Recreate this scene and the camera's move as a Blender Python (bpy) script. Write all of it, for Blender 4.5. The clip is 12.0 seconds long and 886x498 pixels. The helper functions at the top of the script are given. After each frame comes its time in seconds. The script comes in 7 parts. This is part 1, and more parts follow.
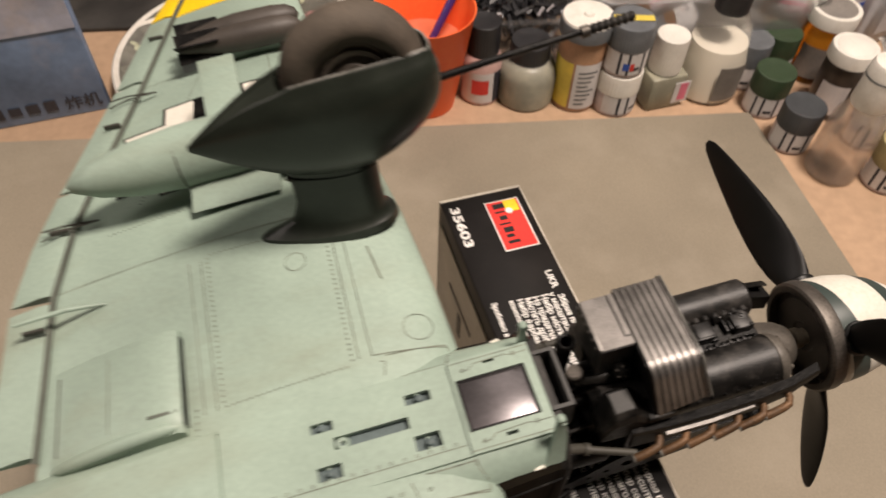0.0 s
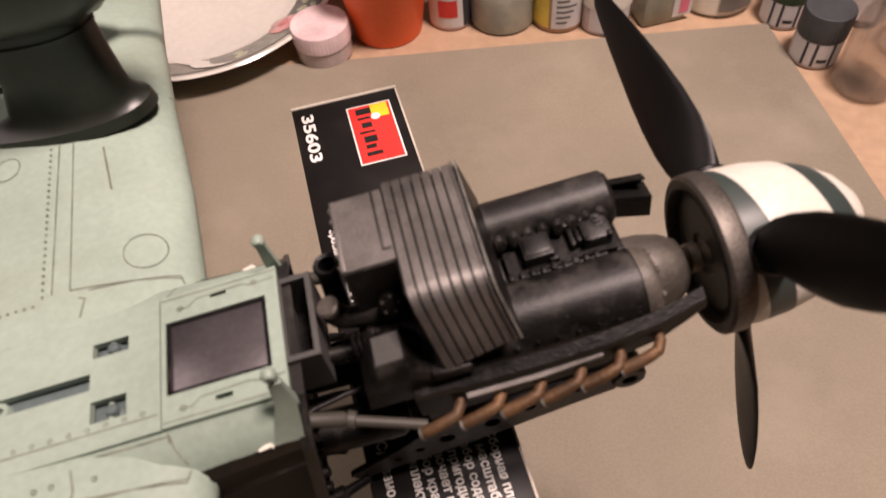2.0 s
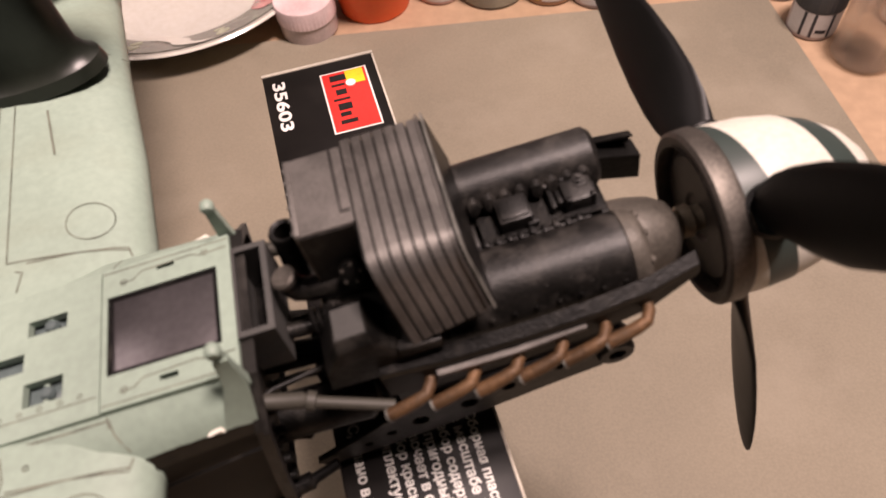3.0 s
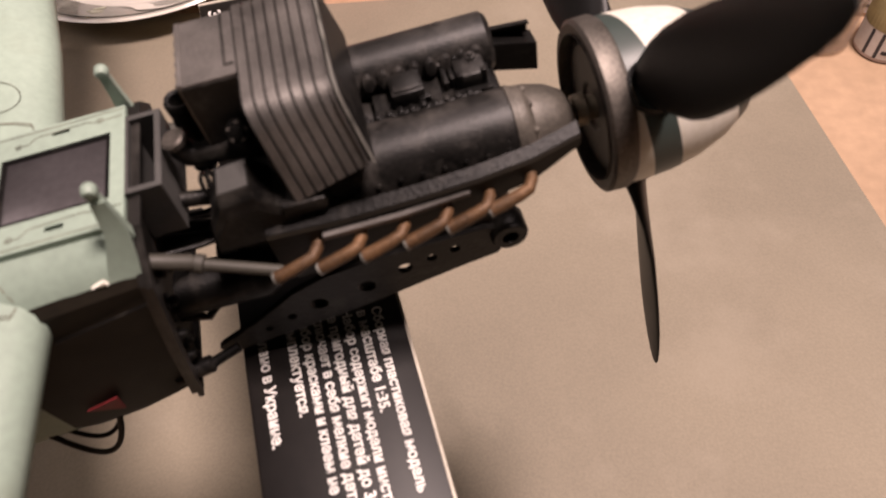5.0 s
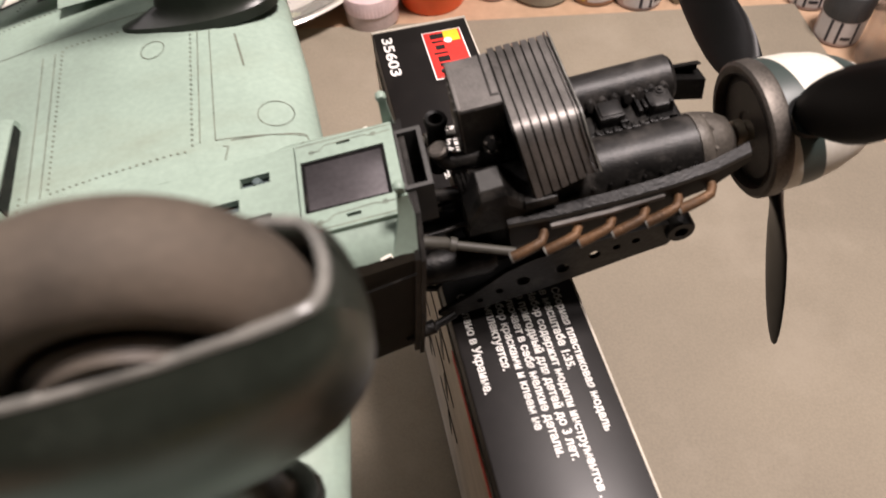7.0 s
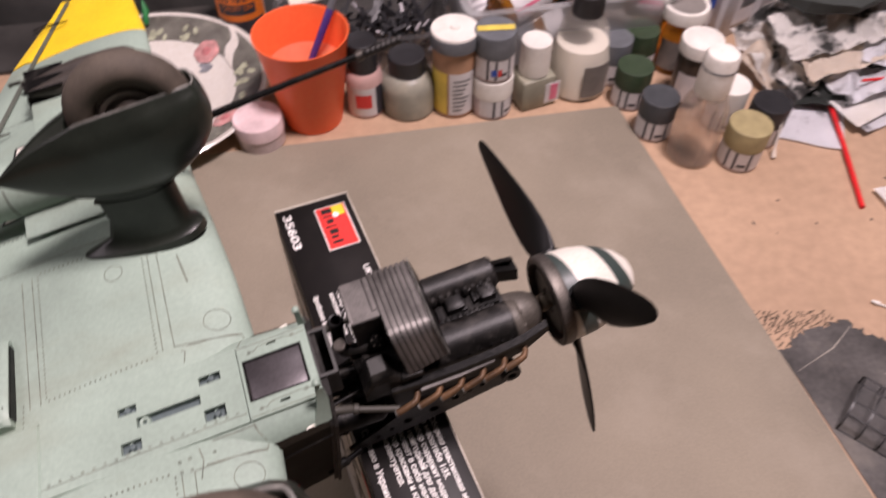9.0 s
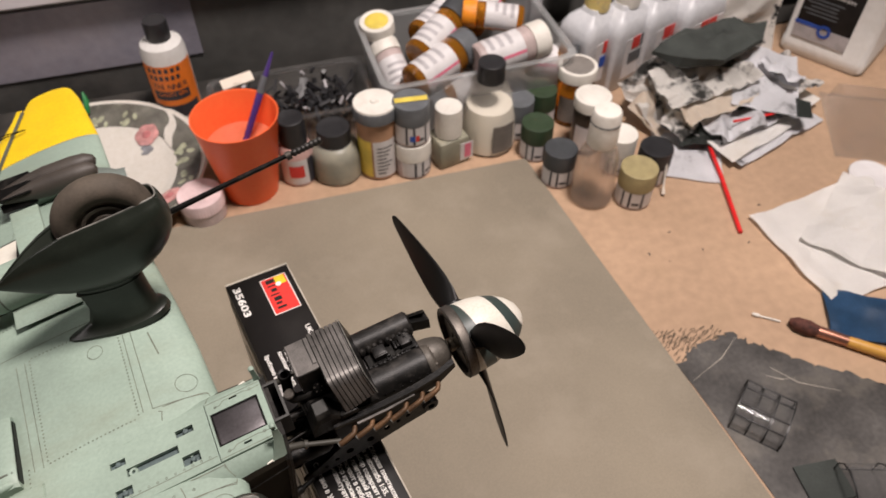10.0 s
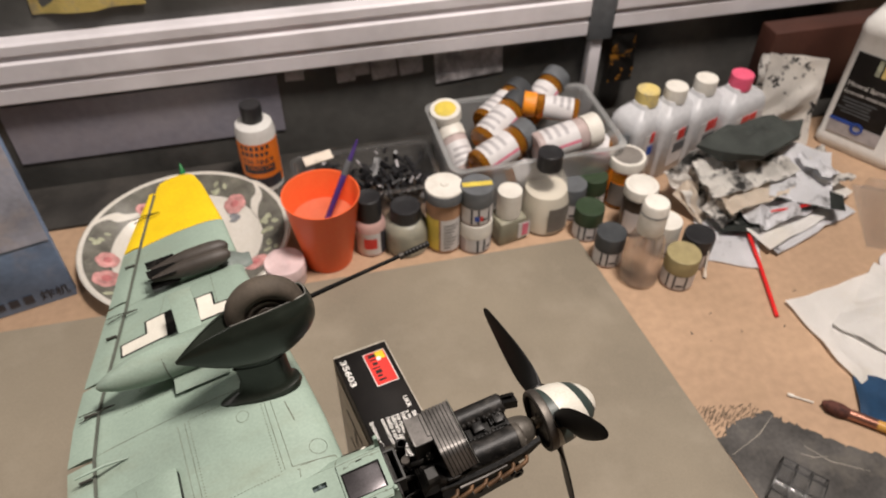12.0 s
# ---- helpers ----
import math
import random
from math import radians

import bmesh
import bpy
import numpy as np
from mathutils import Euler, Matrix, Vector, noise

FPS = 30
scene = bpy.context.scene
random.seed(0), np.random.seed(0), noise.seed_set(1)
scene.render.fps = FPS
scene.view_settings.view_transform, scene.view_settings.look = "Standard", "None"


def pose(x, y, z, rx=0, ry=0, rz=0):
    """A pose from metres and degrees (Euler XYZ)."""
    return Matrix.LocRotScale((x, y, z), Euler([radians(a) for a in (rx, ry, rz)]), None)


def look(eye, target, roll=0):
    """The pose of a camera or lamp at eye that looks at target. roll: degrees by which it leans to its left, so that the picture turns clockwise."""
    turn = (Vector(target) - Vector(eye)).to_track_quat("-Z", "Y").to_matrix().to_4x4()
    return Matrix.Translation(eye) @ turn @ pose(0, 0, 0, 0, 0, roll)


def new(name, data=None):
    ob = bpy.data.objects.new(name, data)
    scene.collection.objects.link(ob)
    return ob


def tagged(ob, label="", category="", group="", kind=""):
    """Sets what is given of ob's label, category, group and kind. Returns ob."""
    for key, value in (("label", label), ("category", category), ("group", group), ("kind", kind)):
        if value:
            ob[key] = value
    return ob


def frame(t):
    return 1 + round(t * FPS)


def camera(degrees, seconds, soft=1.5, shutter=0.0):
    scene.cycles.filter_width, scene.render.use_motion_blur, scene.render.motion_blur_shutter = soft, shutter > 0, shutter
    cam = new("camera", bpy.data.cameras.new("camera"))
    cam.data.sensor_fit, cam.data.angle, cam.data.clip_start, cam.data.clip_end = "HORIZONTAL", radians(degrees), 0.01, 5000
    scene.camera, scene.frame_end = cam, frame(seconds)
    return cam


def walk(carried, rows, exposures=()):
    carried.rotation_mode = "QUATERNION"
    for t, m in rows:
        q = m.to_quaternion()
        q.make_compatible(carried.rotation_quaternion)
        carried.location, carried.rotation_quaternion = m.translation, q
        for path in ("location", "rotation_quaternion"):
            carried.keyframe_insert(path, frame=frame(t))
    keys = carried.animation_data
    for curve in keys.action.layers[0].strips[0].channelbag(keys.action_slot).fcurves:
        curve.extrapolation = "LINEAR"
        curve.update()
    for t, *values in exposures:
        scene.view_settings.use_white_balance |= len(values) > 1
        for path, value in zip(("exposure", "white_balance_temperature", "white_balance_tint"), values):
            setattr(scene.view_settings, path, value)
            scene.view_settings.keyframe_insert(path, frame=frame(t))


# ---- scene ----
cam = camera(61.8, 12.0, soft=1.5, shutter=0.5)
cam.data.dof.use_dof, cam.data.dof.focus_distance, cam.data.dof.aperture_fstop = True, 0.235, 25.0
PATH = [
    (0, (0.086, 0.089, 0.375), (0.118, 1.325, -1.198), 2.1),
    (0.5, (0.13, 0.107, 0.35), (0.041, 1.314, -1.242), -2.8),
    (1, (0.144, 0.114, 0.339), (0.006, 1.283, -1.278), -5.6),
    (1.5, (0.154, 0.114, 0.333), (0.004, 1.273, -1.29), -6.4),
    (2, (0.151, 0.115, 0.317), (0.006, 1.28, -1.302), -6.2),
    (2.5, (0.151, 0.116, 0.307), (0.008, 1.259, -1.328), -6.6),
    (2.7, (0.153, 0.119, 0.306), (0.013, 1.25, -1.338), -6.8),
    (4.3, (0.158, 0.112, 0.299), (0.056, 1.283, -1.319), -4.2),
    (4.5, (0.161, 0.108, 0.295), (0.07, 1.274, -1.327), -3.6),
    (5, (0.17, 0.1, 0.294), (0.075, 1.251, -1.339), -3.7),
    (5.5, (0.17, 0.093, 0.298), (0.078, 1.224, -1.349), -3.7),
    (6, (0.149, 0.081, 0.307), (0.038, 1.222, -1.332), -3.7),
    (6.5, (0.14, 0.079, 0.309), (0.0, 1.229, -1.321), -4.1),
    (7, (0.137, 0.074, 0.322), (-0.034, 1.24, -1.294), -5.0),
    (7.2, (0.134, 0.071, 0.325), (-0.035, 1.261, -1.274), -4.6),
    (8.8, (0.131, 0.06, 0.386), (0.17, 1.303, -1.181), -0.9),
    (9, (0.143, 0.061, 0.401), (0.252, 1.311, -1.157), 0.1),
    (9.5, (0.143, 0.037, 0.436), (0.34, 1.332, -1.075), -0.3),
    (10, (0.15, 0.027, 0.452), (0.414, 1.338, -1.035), 0.2),
    (10.5, (0.138, 0.038, 0.449), (0.429, 1.348, -1.034), 0.5),
    (11, (0.129, 0.039, 0.481), (0.406, 1.354, -1.0), 0.2),
    (11.5, (0.111, 0.033, 0.494), (0.373, 1.378, -0.962), 0.5),
    (12, (0.113, 0.007, 0.514), (0.325, 1.418, -0.888), 0.4),
]
EXPOSURES = [(0.0, -0.16, 6900, 16), (1.0, -0.14, 6900, 22), (2.2, -0.04, 7050, 31), (5.0, 0.14, 6950, 30), (6.0, 0.18, 6650, 22), (7.2, 0.17, 6350, 19), (9.0, -0.13, 6250, 32), (9.8, -0.21, 6350, 18), (12.0, -0.26, 6450, 13)]
walk(cam, [(t, look(eye, target, roll)) for t, eye, target, roll in PATH], EXPOSURES)

# ---------------------------------------------------------------- light
world = bpy.data.worlds.new("room_air")
scene.world = world
world.use_nodes = True
world.node_tree.nodes["Background"].inputs[0].default_value = (1.0, 0.95, 0.90, 1)
world.node_tree.nodes["Background"].inputs[1].default_value = 0.35


def area_lamp(name, eye, target, size, watts, colour):
    data = bpy.data.lights.new(name, "AREA")
    data.shape, data.size, data.energy, data.color = "DISK", size, watts, colour
    ob = new(name, data)
    ob.matrix_world = look(eye, target)
    return ob


area_lamp("ceiling_light", (0.47, 0.26, 1.48), (0.15, 0.25, 0.1), 0.28, 32, (1.0, 0.91, 0.82))
area_lamp("room_light", (-0.95, 0.16, 1.05), (0.1, 0.20, 0.0), 0.7, 4.0, (1.0, 0.93, 0.86))
area_lamp("back_light", (0.15, 1.35, 1.65), (0.15, 0.20, 0.1), 0.8, 4.5, (1.0, 0.92, 0.84))
scene.view_settings.exposure = 0.0

# ---------------------------------------------------------------- materials
def material(name, colour, rough=0.5, metal=0.0, vary=0.12, scale=60.0, bump=0.0, bump_scale=None, fine=0.06, coat=0.0, stain=None, stain_scale=12.0, stain_amount=0.5, stain_edge=0.22, stain_from=0.5, fine_scale=None,
             transmission=0.0, ior=1.45, spec=0.5, streak=0.0):
    """A painted, moulded or worn surface: base colour with coarse and fine variation, optional stains and relief."""
    m = bpy.data.materials.new(name)
    m.use_nodes = True
    nt = m.node_tree
    b = nt.nodes["Principled BSDF"]
    b.inputs["Roughness"].default_value = rough
    b.inputs["Metallic"].default_value = metal
    b.inputs["Coat Weight"].default_value = coat
    b.inputs["Transmission Weight"].default_value = transmission
    b.inputs["IOR"].default_value = ior
    b.inputs["Specular IOR Level"].default_value = spec
    co = nt.nodes.new("ShaderNodeTexCoord")
    n1 = nt.nodes.new("ShaderNodeTexNoise")
    n1.inputs["Scale"].default_value = scale
    n1.inputs["Detail"].default_value = 6
    n2 = nt.nodes.new("ShaderNodeTexNoise")
    n2.inputs["Scale"].default_value = fine_scale or scale * 14
    n2.inputs["Detail"].default_value = 3
    for n in (n1, n2):
        nt.links.new(co.outputs["Object"], n.inputs["Vector"])
    dark = tuple(max(c * (1 - vary * 2), 0) for c in colour)
    lite = tuple(min(c * (1 + vary), 1) for c in colour)
    ramp = nt.nodes.new("ShaderNodeMix")
    ramp.data_type = "RGBA"
    ramp.inputs["A"].default_value = (*dark, 1)
    ramp.inputs["B"].default_value = (*lite, 1)
    rng = nt.nodes.new("ShaderNodeMapRange")
    rng.inputs["From Min"].default_value, rng.inputs["From Max"].default_value = 0.3, 0.7
    nt.links.new(n1.outputs["Fac"], rng.inputs["Value"])
    nt.links.new(rng.outputs[0], ramp.inputs["Factor"])
    col = ramp.outputs["Result"]
    grain = nt.nodes.new("ShaderNodeMix")
    grain.data_type, grain.blend_type = "RGBA", "OVERLAY"
    grain.inputs["Factor"].default_value = min(fine * 4, 1)
    nt.links.new(col, grain.inputs["A"])
    nt.links.new(n2.outputs["Fac"], grain.inputs["B"])
    col = grain.outputs["Result"]
    if stain:
        n3 = nt.nodes.new("ShaderNodeTexNoise")
        n3.inputs["Scale"].default_value, n3.inputs["Detail"].default_value = stain_scale, 8
        n3.inputs["Roughness"].default_value = 0.65
        if streak:
            drawn = nt.nodes.new("ShaderNodeMapping")
            drawn.inputs["Scale"].default_value = (streak, 1, 1)
            nt.links.new(co.outputs["Object"], drawn.inputs["Vector"])
            nt.links.new(drawn.outputs[0], n3.inputs["Vector"])
        else:
            nt.links.new(co.outputs["Object"], n3.inputs["Vector"])
        r3 = nt.nodes.new("ShaderNodeMapRange")
        r3.inputs["From Min"].default_value, r3.inputs["From Max"].default_value = stain_from, stain_from + stain_edge
        r3.inputs["To Max"].default_value = stain_amount
        nt.links.new(n3.outputs["Fac"], r3.inputs["Value"])
        mix = nt.nodes.new("ShaderNodeMix")
        mix.data_type = "RGBA"
        mix.inputs["B"].default_value = (*stain, 1)
        nt.links.new(r3.outputs[0], mix.inputs["Factor"])
        nt.links.new(col, mix.inputs["A"])
        col = mix.outputs["Result"]
    nt.links.new(col, b.inputs["Base Color"])
    rr = nt.nodes.new("ShaderNodeMapRange")
    rr.inputs["To Min"].default_value, rr.inputs["To Max"].default_value = max(rough - 0.08, 0.02), min(rough + 0.1, 1)
    nt.links.new(n1.outputs["Fac"], rr.inputs["Value"])
    nt.links.new(rr.outputs[0], b.inputs["Roughness"])
    if bump:
        n4 = nt.nodes.new("ShaderNodeTexNoise")
        n4.inputs["Scale"].default_value, n4.inputs["Detail"].default_value = bump_scale or scale * 10, 4
        nt.links.new(co.outputs["Object"], n4.inputs["Vector"])
        bp = nt.nodes.new("ShaderNodeBump")
        bp.inputs["Strength"].default_value, bp.inputs["Distance"].default_value = bump, 0.0005
        nt.links.new(n4.outputs["Fac"], bp.inputs["Height"])
        nt.links.new(bp.outputs[0], b.inputs["Normal"])
    return m


def clear(name, colour=(0.95, 0.95, 0.95), rough=0.08, weight=0.9, ior=1.3, see=0.0):
    """Clear or frosted plastic and glass; see is the share of light that goes straight through a thin wall."""
    m = bpy.data.materials.new(name)
    m.use_nodes = True
    nt = m.node_tree
    b = nt.nodes["Principled BSDF"]
    b.inputs["Base Color"].default_value = (*colour, 1)
    b.inputs["Roughness"].default_value = rough
    b.inputs["Transmission Weight"].default_value = weight
    b.inputs["IOR"].default_value = ior
    if see:
        thin = nt.nodes.new("ShaderNodeBsdfTransparent")
        thin.inputs["Color"].default_value = (*colour, 1)
        mix = nt.nodes.new("ShaderNodeMixShader")
        mix.inputs[0].default_value = see
        nt.links.new(b.outputs[0], mix.inputs[1])
        nt.links.new(thin.outputs[0], mix.inputs[2])
        nt.links.new(mix.outputs[0], nt.nodes["Material Output"].inputs["Surface"])
    return m


M_TABLE = material("bare_board", (0.47, 0.315, 0.205), 0.6, scale=9, vary=0.07, fine=0.05, stain=(0.36, 0.25, 0.15), stain_scale=16, stain_amount=0.35, bump=0.1, bump_scale=900)
M_MAT = material("cutting_mat_worn", (0.268, 0.229, 0.170), 0.72, scale=7, vary=0.10, fine=0.045, fine_scale=800, stain=(0.345, 0.298, 0.230), stain_scale=13, stain_amount=0.65, bump=0.06, bump_scale=2200)
M_DARKPAINT = material("spilt_grey_paint", (0.082, 0.077, 0.072), 0.42, scale=24, vary=0.28, fine=0.12, stain=(0.19, 0.17, 0.14), stain_scale=30, stain_amount=0.55)
M_BLUE = material("pale_blue_paint", (0.296, 0.384, 0.318), 0.46, scale=16, vary=0.13, fine=0.04, fine_scale=700, stain=(0.225, 0.245, 0.178), stain_scale=30, stain_amount=0.75, stain_from=0.50, stain_edge=0.28, streak=0.38, bump=0.03, bump_scale=1500)
M_GREEN = material("dark_green_paint", (0.020, 0.0245, 0.0185), 0.33, scale=60, vary=0.15, fine=0.05, stain=(0.05, 0.055, 0.045), stain_scale=60, stain_amount=0.3)
M_BROWN = material("dark_brown_green_paint", (0.0105, 0.0082, 0.0055), 0.5, spec=0.2, scale=60, vary=0.15, stain=(0.024, 0.019, 0.012), stain_scale=70, stain_amount=0.4)
M_YELLOW = material("yellow_paint", (0.85, 0.58, 0.01), 0.5, scale=50, vary=0.05)
M_BLACK = material("engine_black", (0.0045, 0.0042, 0.0039), 0.40, metal=0.0, scale=110, vary=0.3, fine=0.14, stain=(0.034, 0.031, 0.027), stain_scale=190, stain_amount=0.75, stain_edge=0.2, stain_from=0.50, bump=0.22, bump_scale=1700, spec=0.25)
M_BANK = material("worn_engine_paint", (0.012, 0.011, 0.010), 0.42, scale=110, vary=0.35, fine=0.25, fine_scale=1500, stain=(0.068, 0.062, 0.056), stain_scale=230, stain_amount=0.75, stain_edge=0.25, stain_from=0.49, bump=0.16, bump_scale=2400, spec=0.42)
M_HOUSING = material("worn_cast_housing", (0.105, 0.093, 0.078), 0.5, metal=0.2, scale=110, vary=0.25, fine=0.12, stain=(0.17, 0.15, 0.13), stain_scale=150, stain_amount=0.6, bump=0.2, bump_scale=1300)
M_GUN = material("drybrushed_gunmetal", (0.175, 0.164, 0.153), 0.40, metal=0.62, scale=90, vary=0.25, fine=0.12, fine_scale=2600, stain=(0.27, 0.25, 0.235), stain_scale=160, stain_amount=0.5, bump=0.10, bump_scale=2800)
M_BLADE = material("satin_black_blade", (0.0048, 0.0045, 0.0043), 0.42, scale=70, vary=0.2, bump=0.05, bump_scale=1500, spec=0.35)
M_RUBBER = material("dusty_rubber", (0.080, 0.064, 0.048), 0.75, scale=90, vary=0.2, stain=(0.13, 0.10, 0.075), stain_scale=70, stain_amount=0.5, bump=0.2)
M_HUB = material("dark_hub_rubber", (0.12, 0.10, 0.08), 0.6, scale=90, vary=0.2, stain=(0.09, 0.07, 0.06), stain_scale=120, stain_amount=0.4)
M_WORNGLINT = material("worn_rim_and_glint", (0.20, 0.195, 0.175), 0.34, metal=0.0, scale=140, vary=0.3, stain=(0.05, 0.055, 0.048), stain_scale=170, stain_amount=0.9)
M_RUST = material("rusty_exhaust", (0.130, 0.069, 0.032), 0.55, metal=0.3, scale=160, vary=0.35, fine=0.18, stain=(0.085, 0.055, 0.034), stain_scale=200, stain_amount=0.7, bump=0.3)
M_WHITE = material("off_white_paint", (0.75, 0.72, 0.63), 0.5, scale=60, vary=0.05)
M_STEEL = material("worn_steel", (0.14, 0.125, 0.11), 0.52, metal=0.8, scale=120, vary=0.2, fine=0.15)
M_LINE = material("panel_line_wash", (0.10, 0.11, 0.09), 0.7)
M_MIRROR = material("cracked_mirror", (0.13, 0.12, 0.125), 0.30, metal=0.7, scale=60, vary=0.12)
M_CARD = material("gloss_black_card", (0.0075, 0.0062, 0.0058), 0.40, scale=40, vary=0.15, stain=(0.022, 0.019, 0.017), stain_scale=34, stain_amount=0.5, spec=0.4)
M_CARDEDGE = material("raw_card_edge", (0.55, 0.50, 0.42), 0.8)
M_PRINT = material("white_print", (0.80, 0.78, 0.74), 0.45)
M_RED = material("red_print", (0.75, 0.03, 0.02), 0.4)
M_YPRINT = material("yellow_print", (0.90, 0.60, 0.02), 0.4)
M_TEAL = material("blue_grey_inside", (0.095, 0.13, 0.13), 0.6, scale=60)
M_REDMARK = material("dull_red_marking", (0.20, 0.022, 0.026), 0.5, scale=80)
M_BLACKMETAL = material("blackened_metal", (0.016, 0.0145, 0.013), 0.42, metal=0.2, scale=90, vary=0.25, fine=0.12, stain=(0.085, 0.078, 0.07), stain_scale=160, stain_amount=0.5)
M_HUBPLATE = material("worn_backplate", (0.045, 0.038, 0.031), 0.45, metal=0.2, scale=90, vary=0.25, fine=0.12, stain=(0.085, 0.072, 0.058), stain_scale=120, stain_amount=0.6)
M_BRASS = material("dirty_brass", (0.42, 0.36, 0.27), 0.4, metal=0.5, scale=120, vary=0.2)
M_OLIVE = material("olive_grey_paint", (0.05, 0.047, 0.038), 0.55, scale=80, vary=0.15)
M_GUNFLAT = material("grey_primer_and_lit_facet", (0.06, 0.059, 0.056), 0.6, scale=80, vary=0.12)
M_SEAM = material("panel_wash", (0.165, 0.18, 0.14), 0.8, scale=200, vary=0.3)


def spinner_paint():
    """White with a dark green spiral that winds to the tip."""
    m = material("spinner_paint", (0.66, 0.63, 0.55), 0.42, scale=60, vary=0.05)
    nt = m.node_tree
    b = nt.nodes["Principled BSDF"]
    src = b.inputs["Base Color"].links[0].from_socket
    co = nt.nodes.new("ShaderNodeTexCoord")
    sp = nt.nodes.new("ShaderNodeSeparateXYZ")
    nt.links.new(co.outputs["Object"], sp.inputs[0])

    def calc(op, a, b2):
        n = nt.nodes.new("ShaderNodeMath")
        n.operation = op
        for i, v in enumerate((a, b2)):
            if isinstance(v, (int, float)):
                n.inputs[i].default_value = v
            else:
                nt.links.new(v, n.inputs[i])
        return n.outputs[0]
    ang = calc("MULTIPLY", calc("ARCTAN2", sp.outputs["Z"], sp.outputs["Y"]), 1 / (2 * math.pi))
    turn = calc("ADD", calc("ADD", ang, calc("MULTIPLY", sp.outputs["X"], SPIRAL_RATE)), SPIRAL_START)
    fr = calc("FRACT", turn, 0.0)
    green = calc("LESS_THAN", fr, SPIRAL_GREEN)
    mix = nt.nodes.new("ShaderNodeMix")
    mix.data_type = "RGBA"
    mix.inputs["B"].default_value = (0.035, 0.05, 0.045, 1)
    nt.links.new(green, mix.inputs["Factor"])
    nt.links.new(src, mix.inputs["A"])
    nt.links.new(mix.outputs["Result"], b.inputs["Base Color"])
    return m


SPIRAL_RATE, SPIRAL_START, SPIRAL_GREEN = -58.8, 0.842, 0.30
M_SPIN = spinner_paint()
M_PICTURE = material("printed_picture", (0.66, 0.62, 0.56), 0.35, scale=40, vary=0.15, stain=(0.22, 0.18, 0.14), stain_scale=60, stain_amount=0.6, stain_from=0.56)
M_ORANGE = material("orange_plastic", (1.0, 0.165, 0.045), 0.45, scale=20, vary=0.02)


def let_through(m, colour, share):
    """Thin plastic that lets part of the light through its wall."""
    nt = m.node_tree
    thin = nt.nodes.new("ShaderNodeBsdfTranslucent")
    thin.inputs["Color"].default_value = (*colour, 1)
    mix = nt.nodes.new("ShaderNodeMixShader")
    mix.inputs[0].default_value = share
    nt.links.new(nt.nodes["Principled BSDF"].outputs[0], mix.inputs[1])
    nt.links.new(thin.outputs[0], mix.inputs[2])
    nt.links.new(mix.outputs[0], nt.nodes["Material Output"].inputs["Surface"])


let_through(M_ORANGE, (1.0, 0.30, 0.11), 0.08)
M_WATER = material("orange_water", (0.95, 0.30, 0.16), 0.15, scale=30)
let_through(M_WATER, (1.0, 0.40, 0.22), 0.4)
M_CAPBLACK = material("black_cap", (0.022, 0.022, 0.024), 0.4, scale=80)
M_CAPGREY = material("grey_cap", (0.13, 0.14, 0.15), 0.45, scale=80)
M_CAPDARK = material("dark_grey_cap", (0.055, 0.06, 0.065), 0.45, scale=80)
M_CAPGREEN = material("dark_green_cap", (0.035, 0.06, 0.03), 0.45, scale=80)
M_CAPKHAKI = material("khaki_cap", (0.36, 0.30, 0.15), 0.5, scale=80)
M_CAPWHITE = material("white_cap_stained", (0.80, 0.77, 0.70), 0.45, scale=50, vary=0.06, stain=(0.55, 0.50, 0.42), stain_scale=70, stain_amount=0.5)
M_CAPYELLOW = material("yellow_cap_crusted", (0.78, 0.62, 0.22), 0.5, scale=60, stain=(0.35, 0.30, 0.22), stain_scale=60, stain_amount=0.9)
M_CAPPINK = material("pink_cap", (0.85, 0.12, 0.22), 0.4, scale=40)
M_CAPORANGE = material("orange_cap", (0.90, 0.30, 0.02), 0.4, scale=40)
M_LABEL = material("white_label", (0.72, 0.70, 0.70), 0.5, scale=60, vary=0.06, stain=(0.5, 0.47, 0.45), stain_scale=120, stain_amount=0.5)
M_LABELGREY = material("pale_grey_print", (0.45, 0.43, 0.44), 0.5)
M_INK = material("dark_ink", (0.04, 0.04, 0.05), 0.5)
M_ORLABEL = material("orange_label", (0.82, 0.20, 0.02), 0.4, scale=40, vary=0.05)
M_BLUEINK = material("blue_print", (0.03, 0.09, 0.42), 0.45)
M_REDINK = material("red_ink", (0.75, 0.05, 0.04), 0.45)
M_PINKINK = material("pink_ink", (0.80, 0.20, 0.30), 0.45)
M_YTAPE = material("yellow_tape", (0.80, 0.62, 0.10), 0.5)
M_GTAPE = material("grey_paper_label", (0.22, 0.20, 0.18), 0.7)
M_FROST = clear("frosted_polythene", (0.92, 0.93, 0.93), 0.30, 0.60, 1.3, 0.66)
M_GLASS = clear("clear_glass", (0.96, 0.96, 0.95), 0.05, 0.6, 1.45, 0.8)
M_PET = clear("clear_plastic_bottle", (0.96, 0.94, 0.92), 0.08, 0.85, 1.4, 0.74)
M_AMBER = clear("amber_plastic", (0.75, 0.30, 0.03), 0.1, 0.75, 1.3)
M_SMOKE = clear("clear_canopy_plastic", (0.93, 0.93, 0.93), 0.06, 0.92, 1.45, 0.72)
M_CREAM = material("milky_thinner", (0.90, 0.87, 0.76), 0.35, scale=30, vary=0.04)
M_GREYLIQ = material("settled_grey_paint", (0.30, 0.29, 0.22), 0.35, scale=60, stain=(0.42, 0.38, 0.28), stain_scale=60, stain_amount=0.6)
